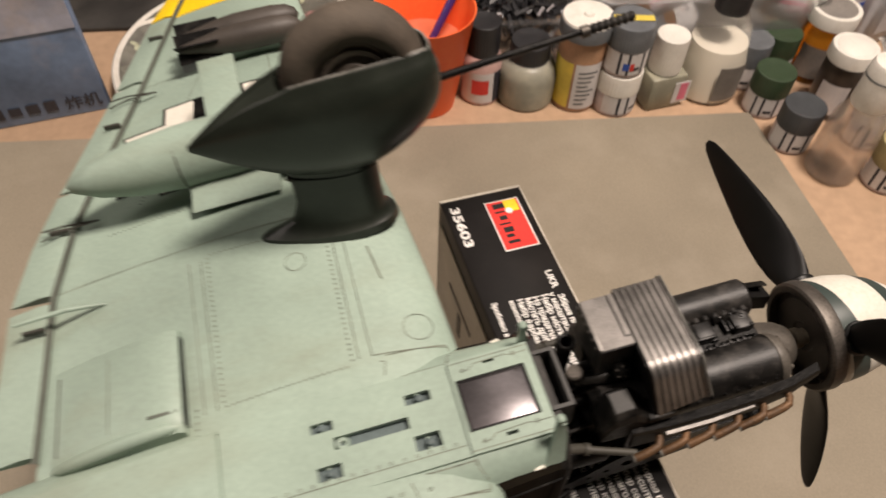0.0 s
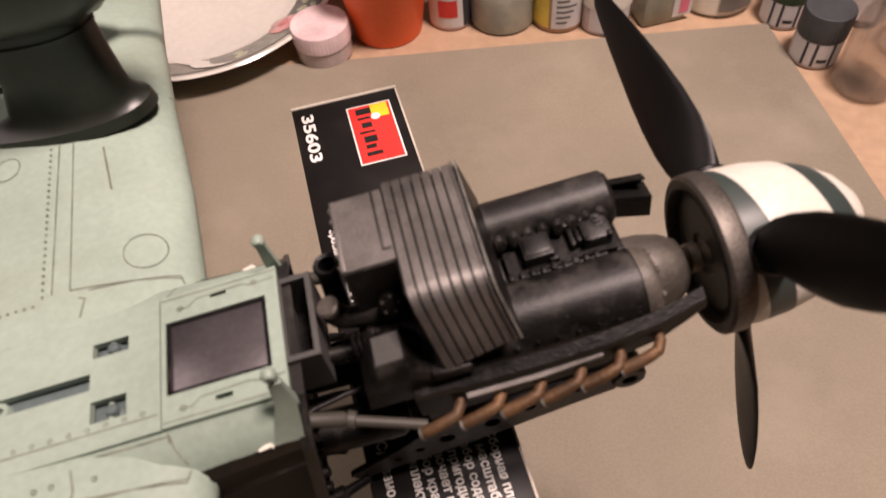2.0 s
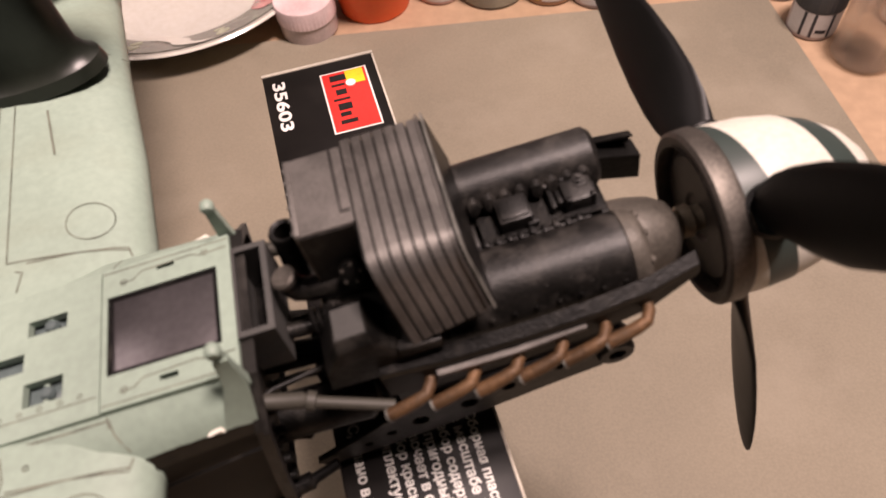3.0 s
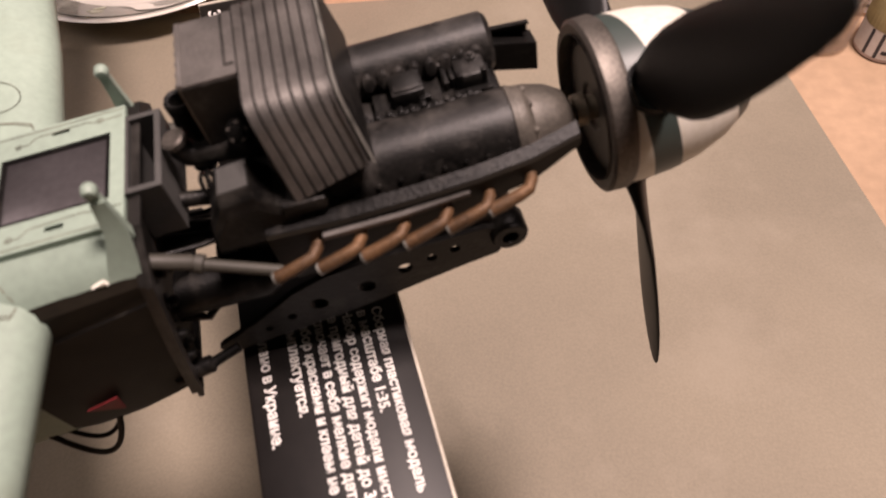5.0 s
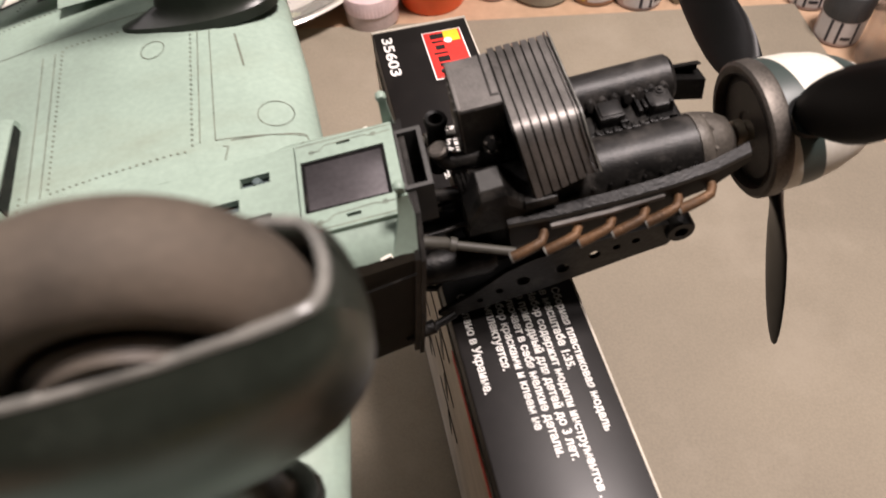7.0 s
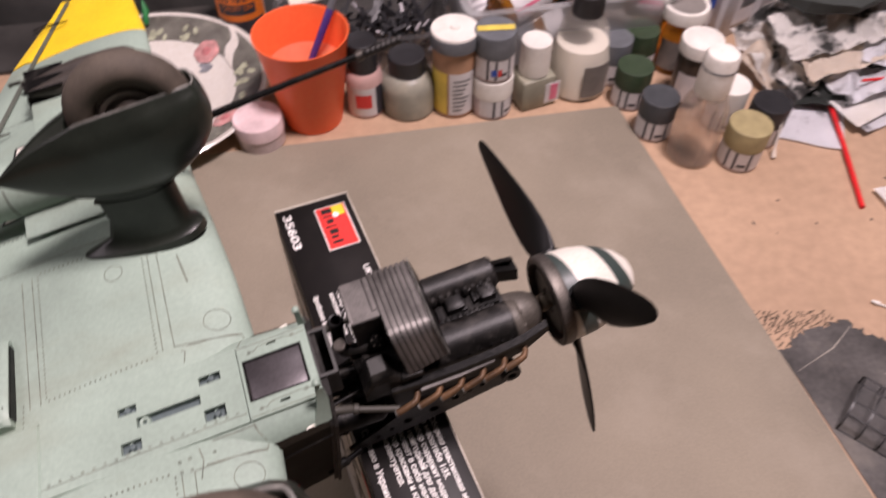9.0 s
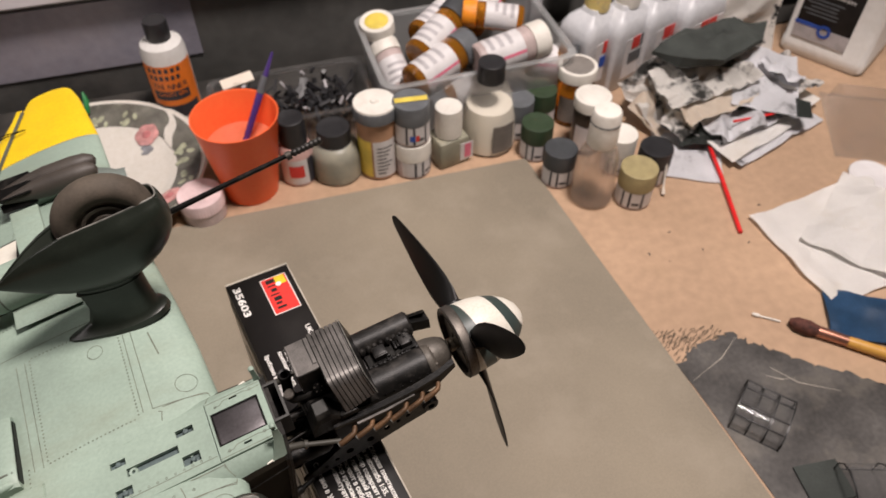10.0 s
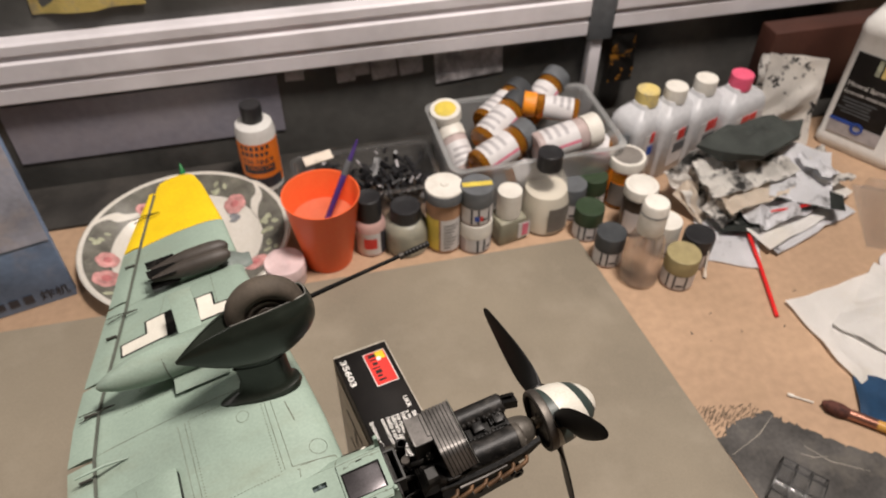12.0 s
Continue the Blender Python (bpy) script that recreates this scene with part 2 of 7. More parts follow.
M_BROWNLIQ = material("brown_paint", (0.42, 0.24, 0.14), 0.4, scale=60)
M_DARKLIQ = material("dark_brown_paint", (0.05, 0.035, 0.025), 0.3, scale=60)
M_ROSELIQ = material("rose_grey_paint", (0.52, 0.42, 0.40), 0.4, scale=60)
M_CHINA = material("glazed_china", (0.72, 0.69, 0.62), 0.14, scale=20, vary=0.03, coat=0.5)
M_CHINAGREY = material("grey_glaze", (0.17, 0.165, 0.14), 0.15, scale=60, vary=0.2, stain=(0.40, 0.41, 0.32), stain_scale=75, stain_amount=0.6, stain_from=0.56, coat=0.5)
M_CHINAPINK = material("pink_glaze", (0.72, 0.36, 0.34), 0.15, scale=90, vary=0.25, coat=0.5)
M_CHINALEAF = material("leaf_glaze", (0.46, 0.48, 0.34), 0.15, scale=90, vary=0.25, coat=0.5)
M_ROSECAP = material("pale_pink_lid", (0.80, 0.62, 0.62), 0.4, scale=50)
M_PURPLE = material("purple_lacquer", (0.07, 0.035, 0.20), 0.22, scale=60, coat=0.5)
M_REDSTICK = material("red_plastic", (0.72, 0.02, 0.02), 0.35)
M_PAPER = material("white_paper_towel", (0.90, 0.885, 0.86), 0.85, scale=30, vary=0.03, stain=(0.80, 0.74, 0.62), stain_scale=14, stain_amount=0.5, bump=0.3, bump_scale=700)
M_RAG = material("stained_rag", (0.84, 0.82, 0.78), 0.85, scale=30, vary=0.06, stain=(0.035, 0.035, 0.032), stain_scale=42, stain_amount=0.95, stain_edge=0.09, stain_from=0.50, bump=0.2, bump_scale=600)
M_RAG2 = material("stained_blue_white_paper", (0.82, 0.825, 0.85), 0.8, scale=30, vary=0.05, stain=(0.09, 0.09, 0.088), stain_scale=40, stain_amount=0.85, stain_edge=0.12, stain_from=0.545)
M_RAG3 = material("stained_cream_paper", (0.80, 0.71, 0.60), 0.8, scale=30, vary=0.07, stain=(0.16, 0.15, 0.12), stain_scale=18, stain_amount=0.7, stain_edge=0.14, stain_from=0.58)
M_SPOT = material("ink_spotted_towel", (0.90, 0.87, 0.82), 0.85, scale=30, vary=0.08, stain=(0.03, 0.03, 0.03), stain_scale=95, stain_amount=1.0, stain_edge=0.04, stain_from=0.565)
M_CHARCOAL = material("charcoal_cloth", (0.045, 0.052, 0.047), 0.85, scale=50, vary=0.15, bump=0.2)
M_BLUECLOTH = material("blue_nitrile", (0.035, 0.10, 0.21), 0.55, scale=40, vary=0.15)
M_ALU = material("pale_aluminium", (0.82, 0.79, 0.82), 0.40, metal=0.0, scale=8, vary=0.08, stain=(0.48, 0.45, 0.45), stain_scale=14, stain_amount=0.5)
M_DARKGLASS = material("dark_cabinet", (0.105, 0.104, 0.098), 0.3, scale=6, vary=0.35, stain=(0.16, 0.15, 0.14), stain_scale=9, stain_amount=0.7)
M_LEDGE = material("dark_ledge", (0.045, 0.042, 0.038), 0.6, scale=14, vary=0.3, stain=(0.09, 0.08, 0.07), stain_scale=20, stain_amount=0.6)
M_BRUSHED = material("dry_brushed_brown", (0.16, 0.115, 0.075), 0.7, scale=120, vary=0.3)
M_LILAC = material("faded_poster", (0.29, 0.28, 0.33), 0.4, scale=9, vary=0.12, stain=(0.32, 0.28, 0.29), stain_scale=9, stain_amount=0.6)
M_PHOTO = material("grey_photo_print", (0.60, 0.57, 0.58), 0.3, scale=50, vary=0.4, stain=(0.20, 0.18, 0.19), stain_scale=60, stain_amount=0.6)
M_SEA = material("painted_seascape", (0.22, 0.32, 0.50), 0.5, scale=11, vary=0.3, stain=(0.40, 0.38, 0.42), stain_scale=14, stain_amount=0.8, bump=0.3)
M_SNOW = material("painted_sky", (0.48, 0.50, 0.60), 0.5, scale=14, vary=0.25, stain=(0.56, 0.47, 0.42), stain_scale=22, stain_amount=0.7, bump=0.3)
M_WOOD = material("varnished_handle", (0.62, 0.33, 0.07), 0.35, scale=60, vary=0.1)
M_COPPER = material("copper_ferrule", (0.42, 0.20, 0.14), 0.3, metal=0.8)
M_BRISTLE = material("brown_bristle", (0.10, 0.035, 0.025), 0.8, scale=300, vary=0.3)
M_FRAME = material("black_frame", (0.02, 0.02, 0.02), 0.4)
M_JUG = material("white_jug", (0.72, 0.71, 0.68), 0.4, scale=12, vary=0.03)
M_REDBOX = material("red_brown_box", (0.065, 0.024, 0.016), 0.5, scale=20)
M_TIGER = material("orange_black_packet", (0.018, 0.016, 0.014), 0.4, scale=60, vary=0.2, stain=(0.55, 0.24, 0.03), stain_scale=85, stain_amount=1.0, stain_from=0.57, stain_edge=0.06)
M_RACK = material("grey_blue_rack", (0.19, 0.225, 0.205), 0.5, scale=40, vary=0.12, stain=(0.12, 0.13, 0.11), stain_scale=50, stain_amount=0.6)
M_BOMB = material("bomb_brown", (0.06, 0.05, 0.042), 0.5, scale=60, vary=0.15)


# ---------------------------------------------------------------- mesh helpers
def finish(bm, name, mat, smooth=True):
    bmesh.ops.recalc_face_normals(bm, faces=bm.faces)
    me = bpy.data.meshes.new(name)
    bm.to_mesh(me)
    bm.free()
    me.materials.append(mat)
    if smooth:
        me.polygons.foreach_set("use_smooth", [True] * len(me.polygons))
        me.set_sharp_from_angle(angle=radians(38))
    return me


def part(name, bm, mat, parent, label="", smooth=True):
    ob = new(name, finish(bm, name, mat, smooth))
    ob.parent = parent
    if label:
        ob["label"] = label
    return ob


def thing(name, label, category, at=None, group="", kind=""):
    ob = new(name)
    ob.empty_display_size = 0.01
    if at is not None:
        ob.matrix_world = at
    return tagged(ob, label, category, group, kind)


def single(name, bm, mat, label, category, at=None, group="", kind="", smooth=True):
    ob = new(name, finish(bm, name, mat, smooth))
    if at is not None:
        ob.matrix_world = at
    return tagged(ob, label, category, group, kind)


def add_box(bm, c, s, bev=0.0, m=None, seg=2):
    r = bmesh.ops.create_cube(bm, size=1.0, matrix=Matrix.Translation(c) @ Matrix.Diagonal((*s, 1)))
    vs = r["verts"]
    if bev:
        es = list({e for v in vs for e in v.link_edges})
        out = bmesh.ops.bevel(bm, geom=es, offset=bev, segments=seg, affect="EDGES", profile=0.5)
        vs = list({v for f in out["faces"] for v in f.verts} | {v for v in vs if v.is_valid})
    if m is not None:
        bmesh.ops.transform(bm, matrix=m, verts=vs)
    return bm


def box(c, s, bev=0.0, m=None):
    return add_box(bmesh.new(), c, s, bev, m)


def add_loft(bm, rings, cap=True, closed=True):
    rows = [[bm.verts.new(p) for p in ring] for ring in rings]
    n = len(rows[0])
    for a, b in zip(rows, rows[1:]):
        for i in range(n if closed else n - 1):
            j = (i + 1) % n
            bm.faces.new((a[i], a[j], b[j], b[i]))
    if cap and closed:
        bm.faces.new(rows[0])
        bm.faces.new(rows[-1])
    return bm


def loft(rings, cap=True, closed=True):
    return add_loft(bmesh.new(), rings, cap, closed)


def add_lathe(bm, profile, seg=36, m=None):
    """Turn (radius, height) pairs round z."""
    rows = []
    new_verts = []
    for r, z in profile:
        if r < 1e-7:
            row = [bm.verts.new((0, 0, z))]
        else:
            row = [bm.verts.new((r * math.cos(2 * math.pi * i / seg), r * math.sin(2 * math.pi * i / seg), z)) for i in range(seg)]
        rows.append(row)
        new_verts += row
    for a, b in zip(rows, rows[1:]):
        for i in range(seg):
            j = (i + 1) % seg
            if len(a) == 1 and len(b) == 1:
                continue
            if len(a) == 1:
                bm.faces.new((a[0], b[i], b[j]))
            elif len(b) == 1:
                bm.faces.new((a[i], a[j], b[0]))
            else:
                bm.faces.new((a[i], a[j], b[j], b[i]))
    if m is not None:
        bmesh.ops.transform(bm, matrix=m, verts=new_verts)
    return bm


def lathe(profile, seg=36, m=None):
    return add_lathe(bmesh.new(), profile, seg, m)


def add_tube(bm, pts, radius, seg=10, cap=True):
    """A round bar along pts; radius is one number or one per point."""
    pts = [Vector(p) for p in pts]
    rad = radius if isinstance(radius, (list, tuple)) else [radius] * len(pts)
    up = Vector((0, 0, 1))
    rings = []
    for i, p in enumerate(pts):
        d = (pts[min(i + 1, len(pts) - 1)] - pts[max(i - 1, 0)]).normalized()
        a = d.cross(up)
        if a.length < 1e-3:
            a = d.cross(Vector((0, 1, 0)))
        a.normalize()
        b = d.cross(a)
        rings.append([p + rad[i] * (a * math.cos(2 * math.pi * k / seg) + b * math.sin(2 * math.pi * k / seg)) for k in range(seg)])
    return add_loft(bm, rings, cap)


def tube(pts, radius, seg=10, cap=True):
    return add_tube(bmesh.new(), pts, radius, seg, cap)


def add_prism(bm, poly, a, b, place):
    """Extrude a flat outline from a to b; place(u, v, w) gives the point in space."""
    lo = [bm.verts.new(place(u, v, a)) for u, v in poly]
    hi = [bm.verts.new(place(u, v, b)) for u, v in poly]
    n = len(poly)
    bm.faces.new(lo)
    bm.faces.new(hi)
    for i in range(n):
        bm.faces.new((lo[i], lo[(i + 1) % n], hi[(i + 1) % n], hi[i]))
    return bm


def prism(poly, a, b, place=lambda u, v, w: (u, v, w)):
    return add_prism(bmesh.new(), poly, a, b, place)


def mm(bm):
    """Work in millimetres, hand over in metres."""
    bmesh.ops.scale(bm, vec=(0.001, 0.001, 0.001), verts=bm.verts)
    return bm


def lettering(text, size, depth=0.00003, spacing=1.0, bold=0.0):
    """Raised letters in the built-in font, flat in the xy plane."""
    cu = bpy.data.curves.new("letters", "FONT")
    cu.body, cu.size, cu.extrude, cu.space_character, cu.offset, cu.resolution_u = text, size, depth, spacing, bold, 3
    ob = bpy.data.objects.new("letters", cu)
    scene.collection.objects.link(ob)
    dg = bpy.context.evaluated_depsgraph_get()
    me = bpy.data.meshes.new_from_object(ob.evaluated_get(dg))
    bpy.data.objects.remove(ob)
    bpy.data.curves.remove(cu)
    return me


def letters(name, text, size, mat, parent, m, spacing=1.0, bold=0.0):
    me = lettering(text, size, spacing=spacing, bold=bold)
    me.materials.clear()
    me.materials.append(mat)
    ob = new(name, me)
    ob.parent = parent
    ob.matrix_basis = m
    return ob


# ---------------------------------------------------------------- setting
DESK = 5.5   # degrees by which the desk's back edge turns


def on_desk(u, v, z=0.0, rz=0.0):
    return pose(0, 0, 0, 0, 0, DESK) @ pose(u, v, z, 0, 0, rz)


single("table_top", box((0.1, 0.14, -0.0125), (1.9, 1.1, 0.025), 0.002), M_TABLE, "bare beige board table top with stains", "table", on_desk(0, 0), kind="structure")
# the mat: a thin grey-brown sheet with its right edge turned a little
single("cutting_mat", prism([(-0.30, 0.4653), (0.046, 0.4935), (0.326, 0.519), (0.3750, 0.27), (0.4275, -0.02), (-0.30, -0.09)], 0.0002, 0.0022), M_MAT,
       "worn grey-brown work mat lying on the table", "mat", kind="structure", smooth=False)
M_FLOOR = material("dark_floor", (0.16, 0.12, 0.09), 0.6, scale=4)
# Unseen walls and ceiling, added to bounce lamp light; dark to deepen shadows.
M_WALL = material("unseen_room_shell", (0.10, 0.09, 0.08), 0.8, scale=3, vary=0.04)
single("floor", box((0, 0, -0.80), (4.4, 4.4, 0.05)), M_FLOOR, "dark floor under the table", "floor", kind="structure")
single("ceiling", box((0, 0, 1.83), (4.4, 4.4, 0.05)), M_WALL, "unseen dark ceiling added to close the room", "ceiling", kind="structure")
for nm, c, s in (("wall_south", (0, -2.15, 0.51), (4.2, 0.1, 2.57)), ("wall_north", (0, 2.15, 0.51), (4.2, 0.1, 2.57)), ("wall_west", (-2.15, 0, 0.51), (0.1, 4.4, 2.57)), ("wall_east", (2.15, 0, 0.51), (0.1, 4.4, 2.57))):
    single(nm, box(c, s), M_WALL, "unseen dark wall added to close the room", "wall", kind="structure")

# dark ledge and glazed cabinet behind the table
single("dark_ledge", box((0.05, 0.655, 0.002), (1.9, 0.07, 0.004), 0.001), M_LEDGE, "dark grey strip along the table's back", "ledge", on_desk(0, 0), kind="structure")
single("cabinet_glass", box((0.05, 0.712, 0.1), (2.2, 0.016, 0.9)), M_DARKGLASS, "dark glass front of a cabinet", "cabinet", on_desk(0, 0), kind="structure")
rail = thing("cabinet_rail", "pale aluminium sliding-door rail of the cabinet", "rail", on_desk(0, 0), kind="structure")
prof = [(0.704, 0.107), (0.690, 0.107), (0.688, 0.109), (0.688, 0.124), (0.692, 0.126), (0.692, 0.130), (0.686, 0.132), (0.686, 0.150), (0.690, 0.152), (0.690, 0.157), (0.687, 0.159), (0.687, 0.168), (0.690, 0.170), (0.704, 0.170)]
part("rail_profile", loft([[(u, v, z) for v, z in prof] for u in (-1.0, 0.449)]), M_ALU, rail, smooth=False)
part("rail_profile", loft([[(u, v - 0.002, z + 0.006) for v, z in prof] for u in (0.478, 1.0)]), M_ALU, rail, smooth=False)
part("rail_joint", box((0.4635, 0.694, 0.14), (0.028, 0.018, 0.075), 0.001), M_CAPGREY, rail)
part("door_stile", box((0.463, 0.696, 0.055), (0.014, 0.014, 0.104), 0.0015), M_ALU, rail)


# ---------------------------------------------------------------- the model aircraft, belly up
# Its own axes, in millimetres: x to the nose, y to the far wing, z to the belly (up).
aircraft = thing("model_aircraft", "pale blue plastic model dive bomber lying upside down with bare engine", "model aircraft", pose(0.1923, 0.1985, 0.1998, 0.41, -5.78, 15.21))


def air(name, bm, mat, parent=None, label="", smooth=True):
    return part(name, mm(bm), mat, parent or aircraft, label, smooth)


def mirrored(bm):
    bmesh.ops.scale(bm, vec=(1, -1, 1), verts=bm.verts)
    return bm


def interp(x, table):
    for (x0, v0), (x1, v1) in zip(table, table[1:]):
        if x <= x1:
            k = (x - x0) / (x1 - x0)
            return tuple(a + (b - a) * k for a, b in zip(v0, v1))
    return table[-1][1]


# fuselage: sections from the slanted firewall to the tail, with a trough under the belly panels
def body_ring(x, top, flat, wide, sill, low, keel, dip, slant):
    half = [(0, top - dip), (flat - 0.9, top - dip), (flat - 0.85, top - 0.7), (flat, top - 0.8), (flat + (wide - flat) * 0.55, top - 3.0), (wide, sill), (wide + 0.8, (sill + low) / 2), (wide, low), (wide * 0.8, low - (low - keel) * 0.6), (wide * 0.4, keel + 1), (0, keel)]
    return [(x - slant * (16.5 - z), y, z) for y, z in half] + [(x - slant * (16.5 - z), -y, z) for y, z in half[-2:0:-1]]


STATIONS = [(79.5, (16.6, 12.6, 19.0, 9.5, -24, -34, 2.6, 0.19)), (90, (16.5, 12.6, 19.6, 9.2, -24.5, -36, 2.6, 0.08)), (101, (16.4, 12.8, 20.4, 9.0, -25, -38, 2.6, 0.0)), (135, (16.0, 13.0, 21.0, 8.0, -26, -42, 2.6, 0.0)),
            (160, (15.3, 12.6, 21.0, 7.0, -26, -43, 2.6, 0.0)), (162, (15.2, 12.6, 21.0, 7.0, -26, -43, 0.0, 0.0)), (180, (14.5, 12.0, 20.5, 6.0, -26, -44, 0.0, 0.0)),
            (230, (11.0, 10.0, 17.5, 2.0, -24, -40, 0.0, 0.0)), (300, (3.0, 7.0, 12.0, -5.0, -22, -34, 0.0, 0.0)), (380, (-6.0, 4.0, 7.0, -10.0, -20, -28, 0.0, 0.0)), (415, (-10.0, 2.0, 3.5, -12.0, -18, -22, 0.0, 0.0))]
BODY = air("fuselage", loft([body_ring(-d, *interp(d, STATIONS)) for d in (79.5, 84, 90, 95, 101, 118, 135, 150, 160, 162, 180, 205, 230, 265, 300, 340, 380, 415)]), M_BLUE)


def plate(outline, holes, a, b, place):
    """A sheet with openings cut right through it."""
    bm = bmesh.new()
    sheets = []
    for w in (a, b):
        loops = []
        edges = []
        for loop in [outline] + holes:
            vs = [bm.verts.new(place(u, v, w)) for u, v in loop]
            edges += [bm.edges.new((vs[i], vs[(i + 1) % len(vs)])) for i in range(len(vs))]
            loops.append(vs)
        bmesh.ops.triangle_fill(bm, use_beauty=True, use_dissolve=False, edges=edges)
        sheets.append(loops)
    for lo, hi in zip(*sheets):
        n = len(lo)
        for i in range(n):
            bm.faces.new((lo[i], lo[(i + 1) % n], hi[(i + 1) % n], hi[i]))
    return bm


def rect(x0, x1, y0, y1):
    return [(x0, y0), (x1, y0), (x1, y1), (x0, y1)]


def disc_line(x, y, r, n=14):
    return [(x + r * math.cos(2 * math.pi * i / n), y + r * math.sin(2 * math.pi * i / n)) for i in range(n)]


def belly(x):
    return interp(-x, STATIONS)[0] if x < -79.5 else 16.6


SLOTS = [rect(-113.8, -107.2, 4.4, 7.2), rect(-113.8, -107.4, -8.0, -4.0), rect(-133.0, -114.1, -1.6, 1.6), rect(-138.2, -132.6, 3.8, 6.4), rect(-138.2, -132.2, -8.6, -5.0)]
air("belly_panel", plate(rect(-161, -101.5, -12.75, 12.75), SLOTS, -1.3, 0.25, lambda u, v, w: (u, v, belly(u) + w)), M_BLUE, smooth=False)
air("hatch_frame", plate(rect(-101.15, -79.6, -12.7, 12.7), [rect(-100.3, -82.0, -7.1, 7.1), rect(-92.0, -89.0, 9.9, 10.8), rect(-92.0, -89.0, -10.4, -9.5)], -1.3, 0.45, lambda u, v, w: (u, v, belly(u) + w)), M_BLUE, smooth=False)
air("trough_floor", box((-121, 0, 13.95), (79, 23.0, 0.25)), M_TEAL, None, "blue-grey inside of the belly")
air("hatch_glass", box((-91.15, 0, 16.0), (17.9, 13.8, 0.8), 0.15), M_MIRROR, None, "scratched smoky glass pane")
air("glass_seal", plate(rect(-100.2, -82.1, -7.0, 7.0), [rect(-99.5, -82.8, -6.4, 6.4)], 16.2, 16.75, lambda u, v, w: (u, v, w)), M_BLACK, smooth=False)
for x, y in ((-97.6, 9.4), (-83.8, 10.5), (-97.4, -10.1), (-83.8, -8.9)):
    air("screw", lathe([(0.40, 0.0), (0.40, 0.05), (0.58, 0.05), (0.58, 0.0)], 14, pose(x, y, belly(x) + 0.46)), M_SEAM)
    air("screw_slot", box((x, y, belly(x) + 0.48), (0.5, 0.14, 0.06), 0, None), M_SEAM)
for x, y in ((-110.2, 5.8), (-110.2, -6.1), (-135.4, 5.1), (-135.1, -6.8)):
    air("rack_fitting", lathe([(0, 3.0), (0.9, 2.7), (1.2, 1.9), (0.8, 1.2), (1.5, 0.8), (1.6, 0)], 16, pose(x, y, belly(x) - 2.6)), M_TEAL)
    air("fitting_rib", box((x - 0.3, y, belly(x) - 1.5), (0.7, 3.2, 2.0), 0.1), M_BLUE)
air("release_ring", lathe([(0.7, 0.0), (0.7, 1.6), (1.0, 1.8), (1.5, 1.8), (1.7, 1.5), (1.7, 0)], 20, pose(-131.0, 0.0, belly(-131) - 2.3)), M_BLUE)
# dark olive sides ahead of the wing
for s in (1, -1):
    rings = []
    for d in (79.6, 84, 90, 95, 99.0, 104.0, 110.0):
        top, flat, wide, sill, low, keel, dip, sl = interp(d, STATIONS)
        edge = [(wide - 1.2, sill + 1.6), (wide + 0.35, sill), (wide + 1.15, (sill + low) / 2), (wide + 0.35, low), (wide * 0.82, low - (low - keel) * 0.6)]
        rings.append([(-d - sl * (16.5 - z), s * y, z) for y, z in edge])
    air("side_panel", loft(rings, cap=False, closed=False), M_BROWN, None, "dark olive painted side panel")
    air("side_seam", prism([(-81.2, 6.6), (-97.5, 3.6), (-97.5, 3.3), (-81.2, 6.3)], s * 20.9, s * 21.35, lambda u, v, w: (u, w - s * 0.9 * max(0.0, (v - 3.3) / 3.3) * 0.5, v)), M_BLACK)
    air("paint_chip", prism([(-87.6, 11.0), (-85.4, 11.7), (-85.0, 10.9)], s * 17.9, s * 18.6, lambda u, v, w: (u, w, v)), M_WHITE, None, "pale chip in the olive paint")
    air("warning_triangle", prism([(-104.2, -18.6), (-97.6, -16.4), (-98.4, -21.2)], s * 21.6, s * 22.0, lambda u, v, w: (u, w - s * 0.05 * max(0.0, -16.5 - v), v)), M_REDMARK, None, "small red triangle marking")


# wings
def wing_line(y):
    """leading edge, trailing edge, belly-side height and thickness at span y"""
    return interp(y, [(0, (-95, -210, 11.0, 20)), (18, (-96, -210, 12.2, 20)), (45, (-97.5, -208, 13.6, 20)), (70, (-100, -206, 15.2, 19)), (100, (-104, -202, 11.7, 17.5)),
                      (172, (-112, -184, 0.6, 13)), (231, (-115.5, -171, -8.6, 9.5)), (285, (-122, -157.5, -16.9, 6.5)), (300, (-125.5, -153, -19.3, 4.4)), (304, (-128, -150.5, -19.9, 3)), (306, (-133, -146, -20.3, 1.5))])


CHORD = [0, 0.006, 0.02, 0.05, 0.1, 0.18, 0.3, 0.45, 0.6, 0.75, 0.9, 1.0]


def section(u):
    return 1.0 * (2.97 * math.sqrt(u) - 1.26 * u - 3.52 * u * u + 2.84 * u ** 3 - 1.03 * u ** 4)   # half thickness over max thickness


def wing_ring(y):
    le, te, zb, th = wing_line(y)
    top = [(le + (te - le) * u, y, zb - 0.22 * th + 0.44 * th * section(u) if u > 0 else zb - 0.22 * th) for u in CHORD]
    low = [(le + (te - le) * u, y, zb - 0.22 * th - 1.3 * th * section(u) * 0.5) for u in CHORD]
    return top + low[-1:0:-1]


def wing_top(x, y):
    """belly-side height of the wing skin"""
    le, te, zb, th = wing_line(abs(y))
    u = min(max((x - le) / (te - le), 0.0), 1.0)
    return zb - 0.22 * th + 0.44 * th * section(u)


SPAN = [12, 18, 30, 45, 58, 66, 70, 74, 85, 100, 130, 172, 205, 231]
TIPS = [231, 260, 285, 295, 300, 304, 306]


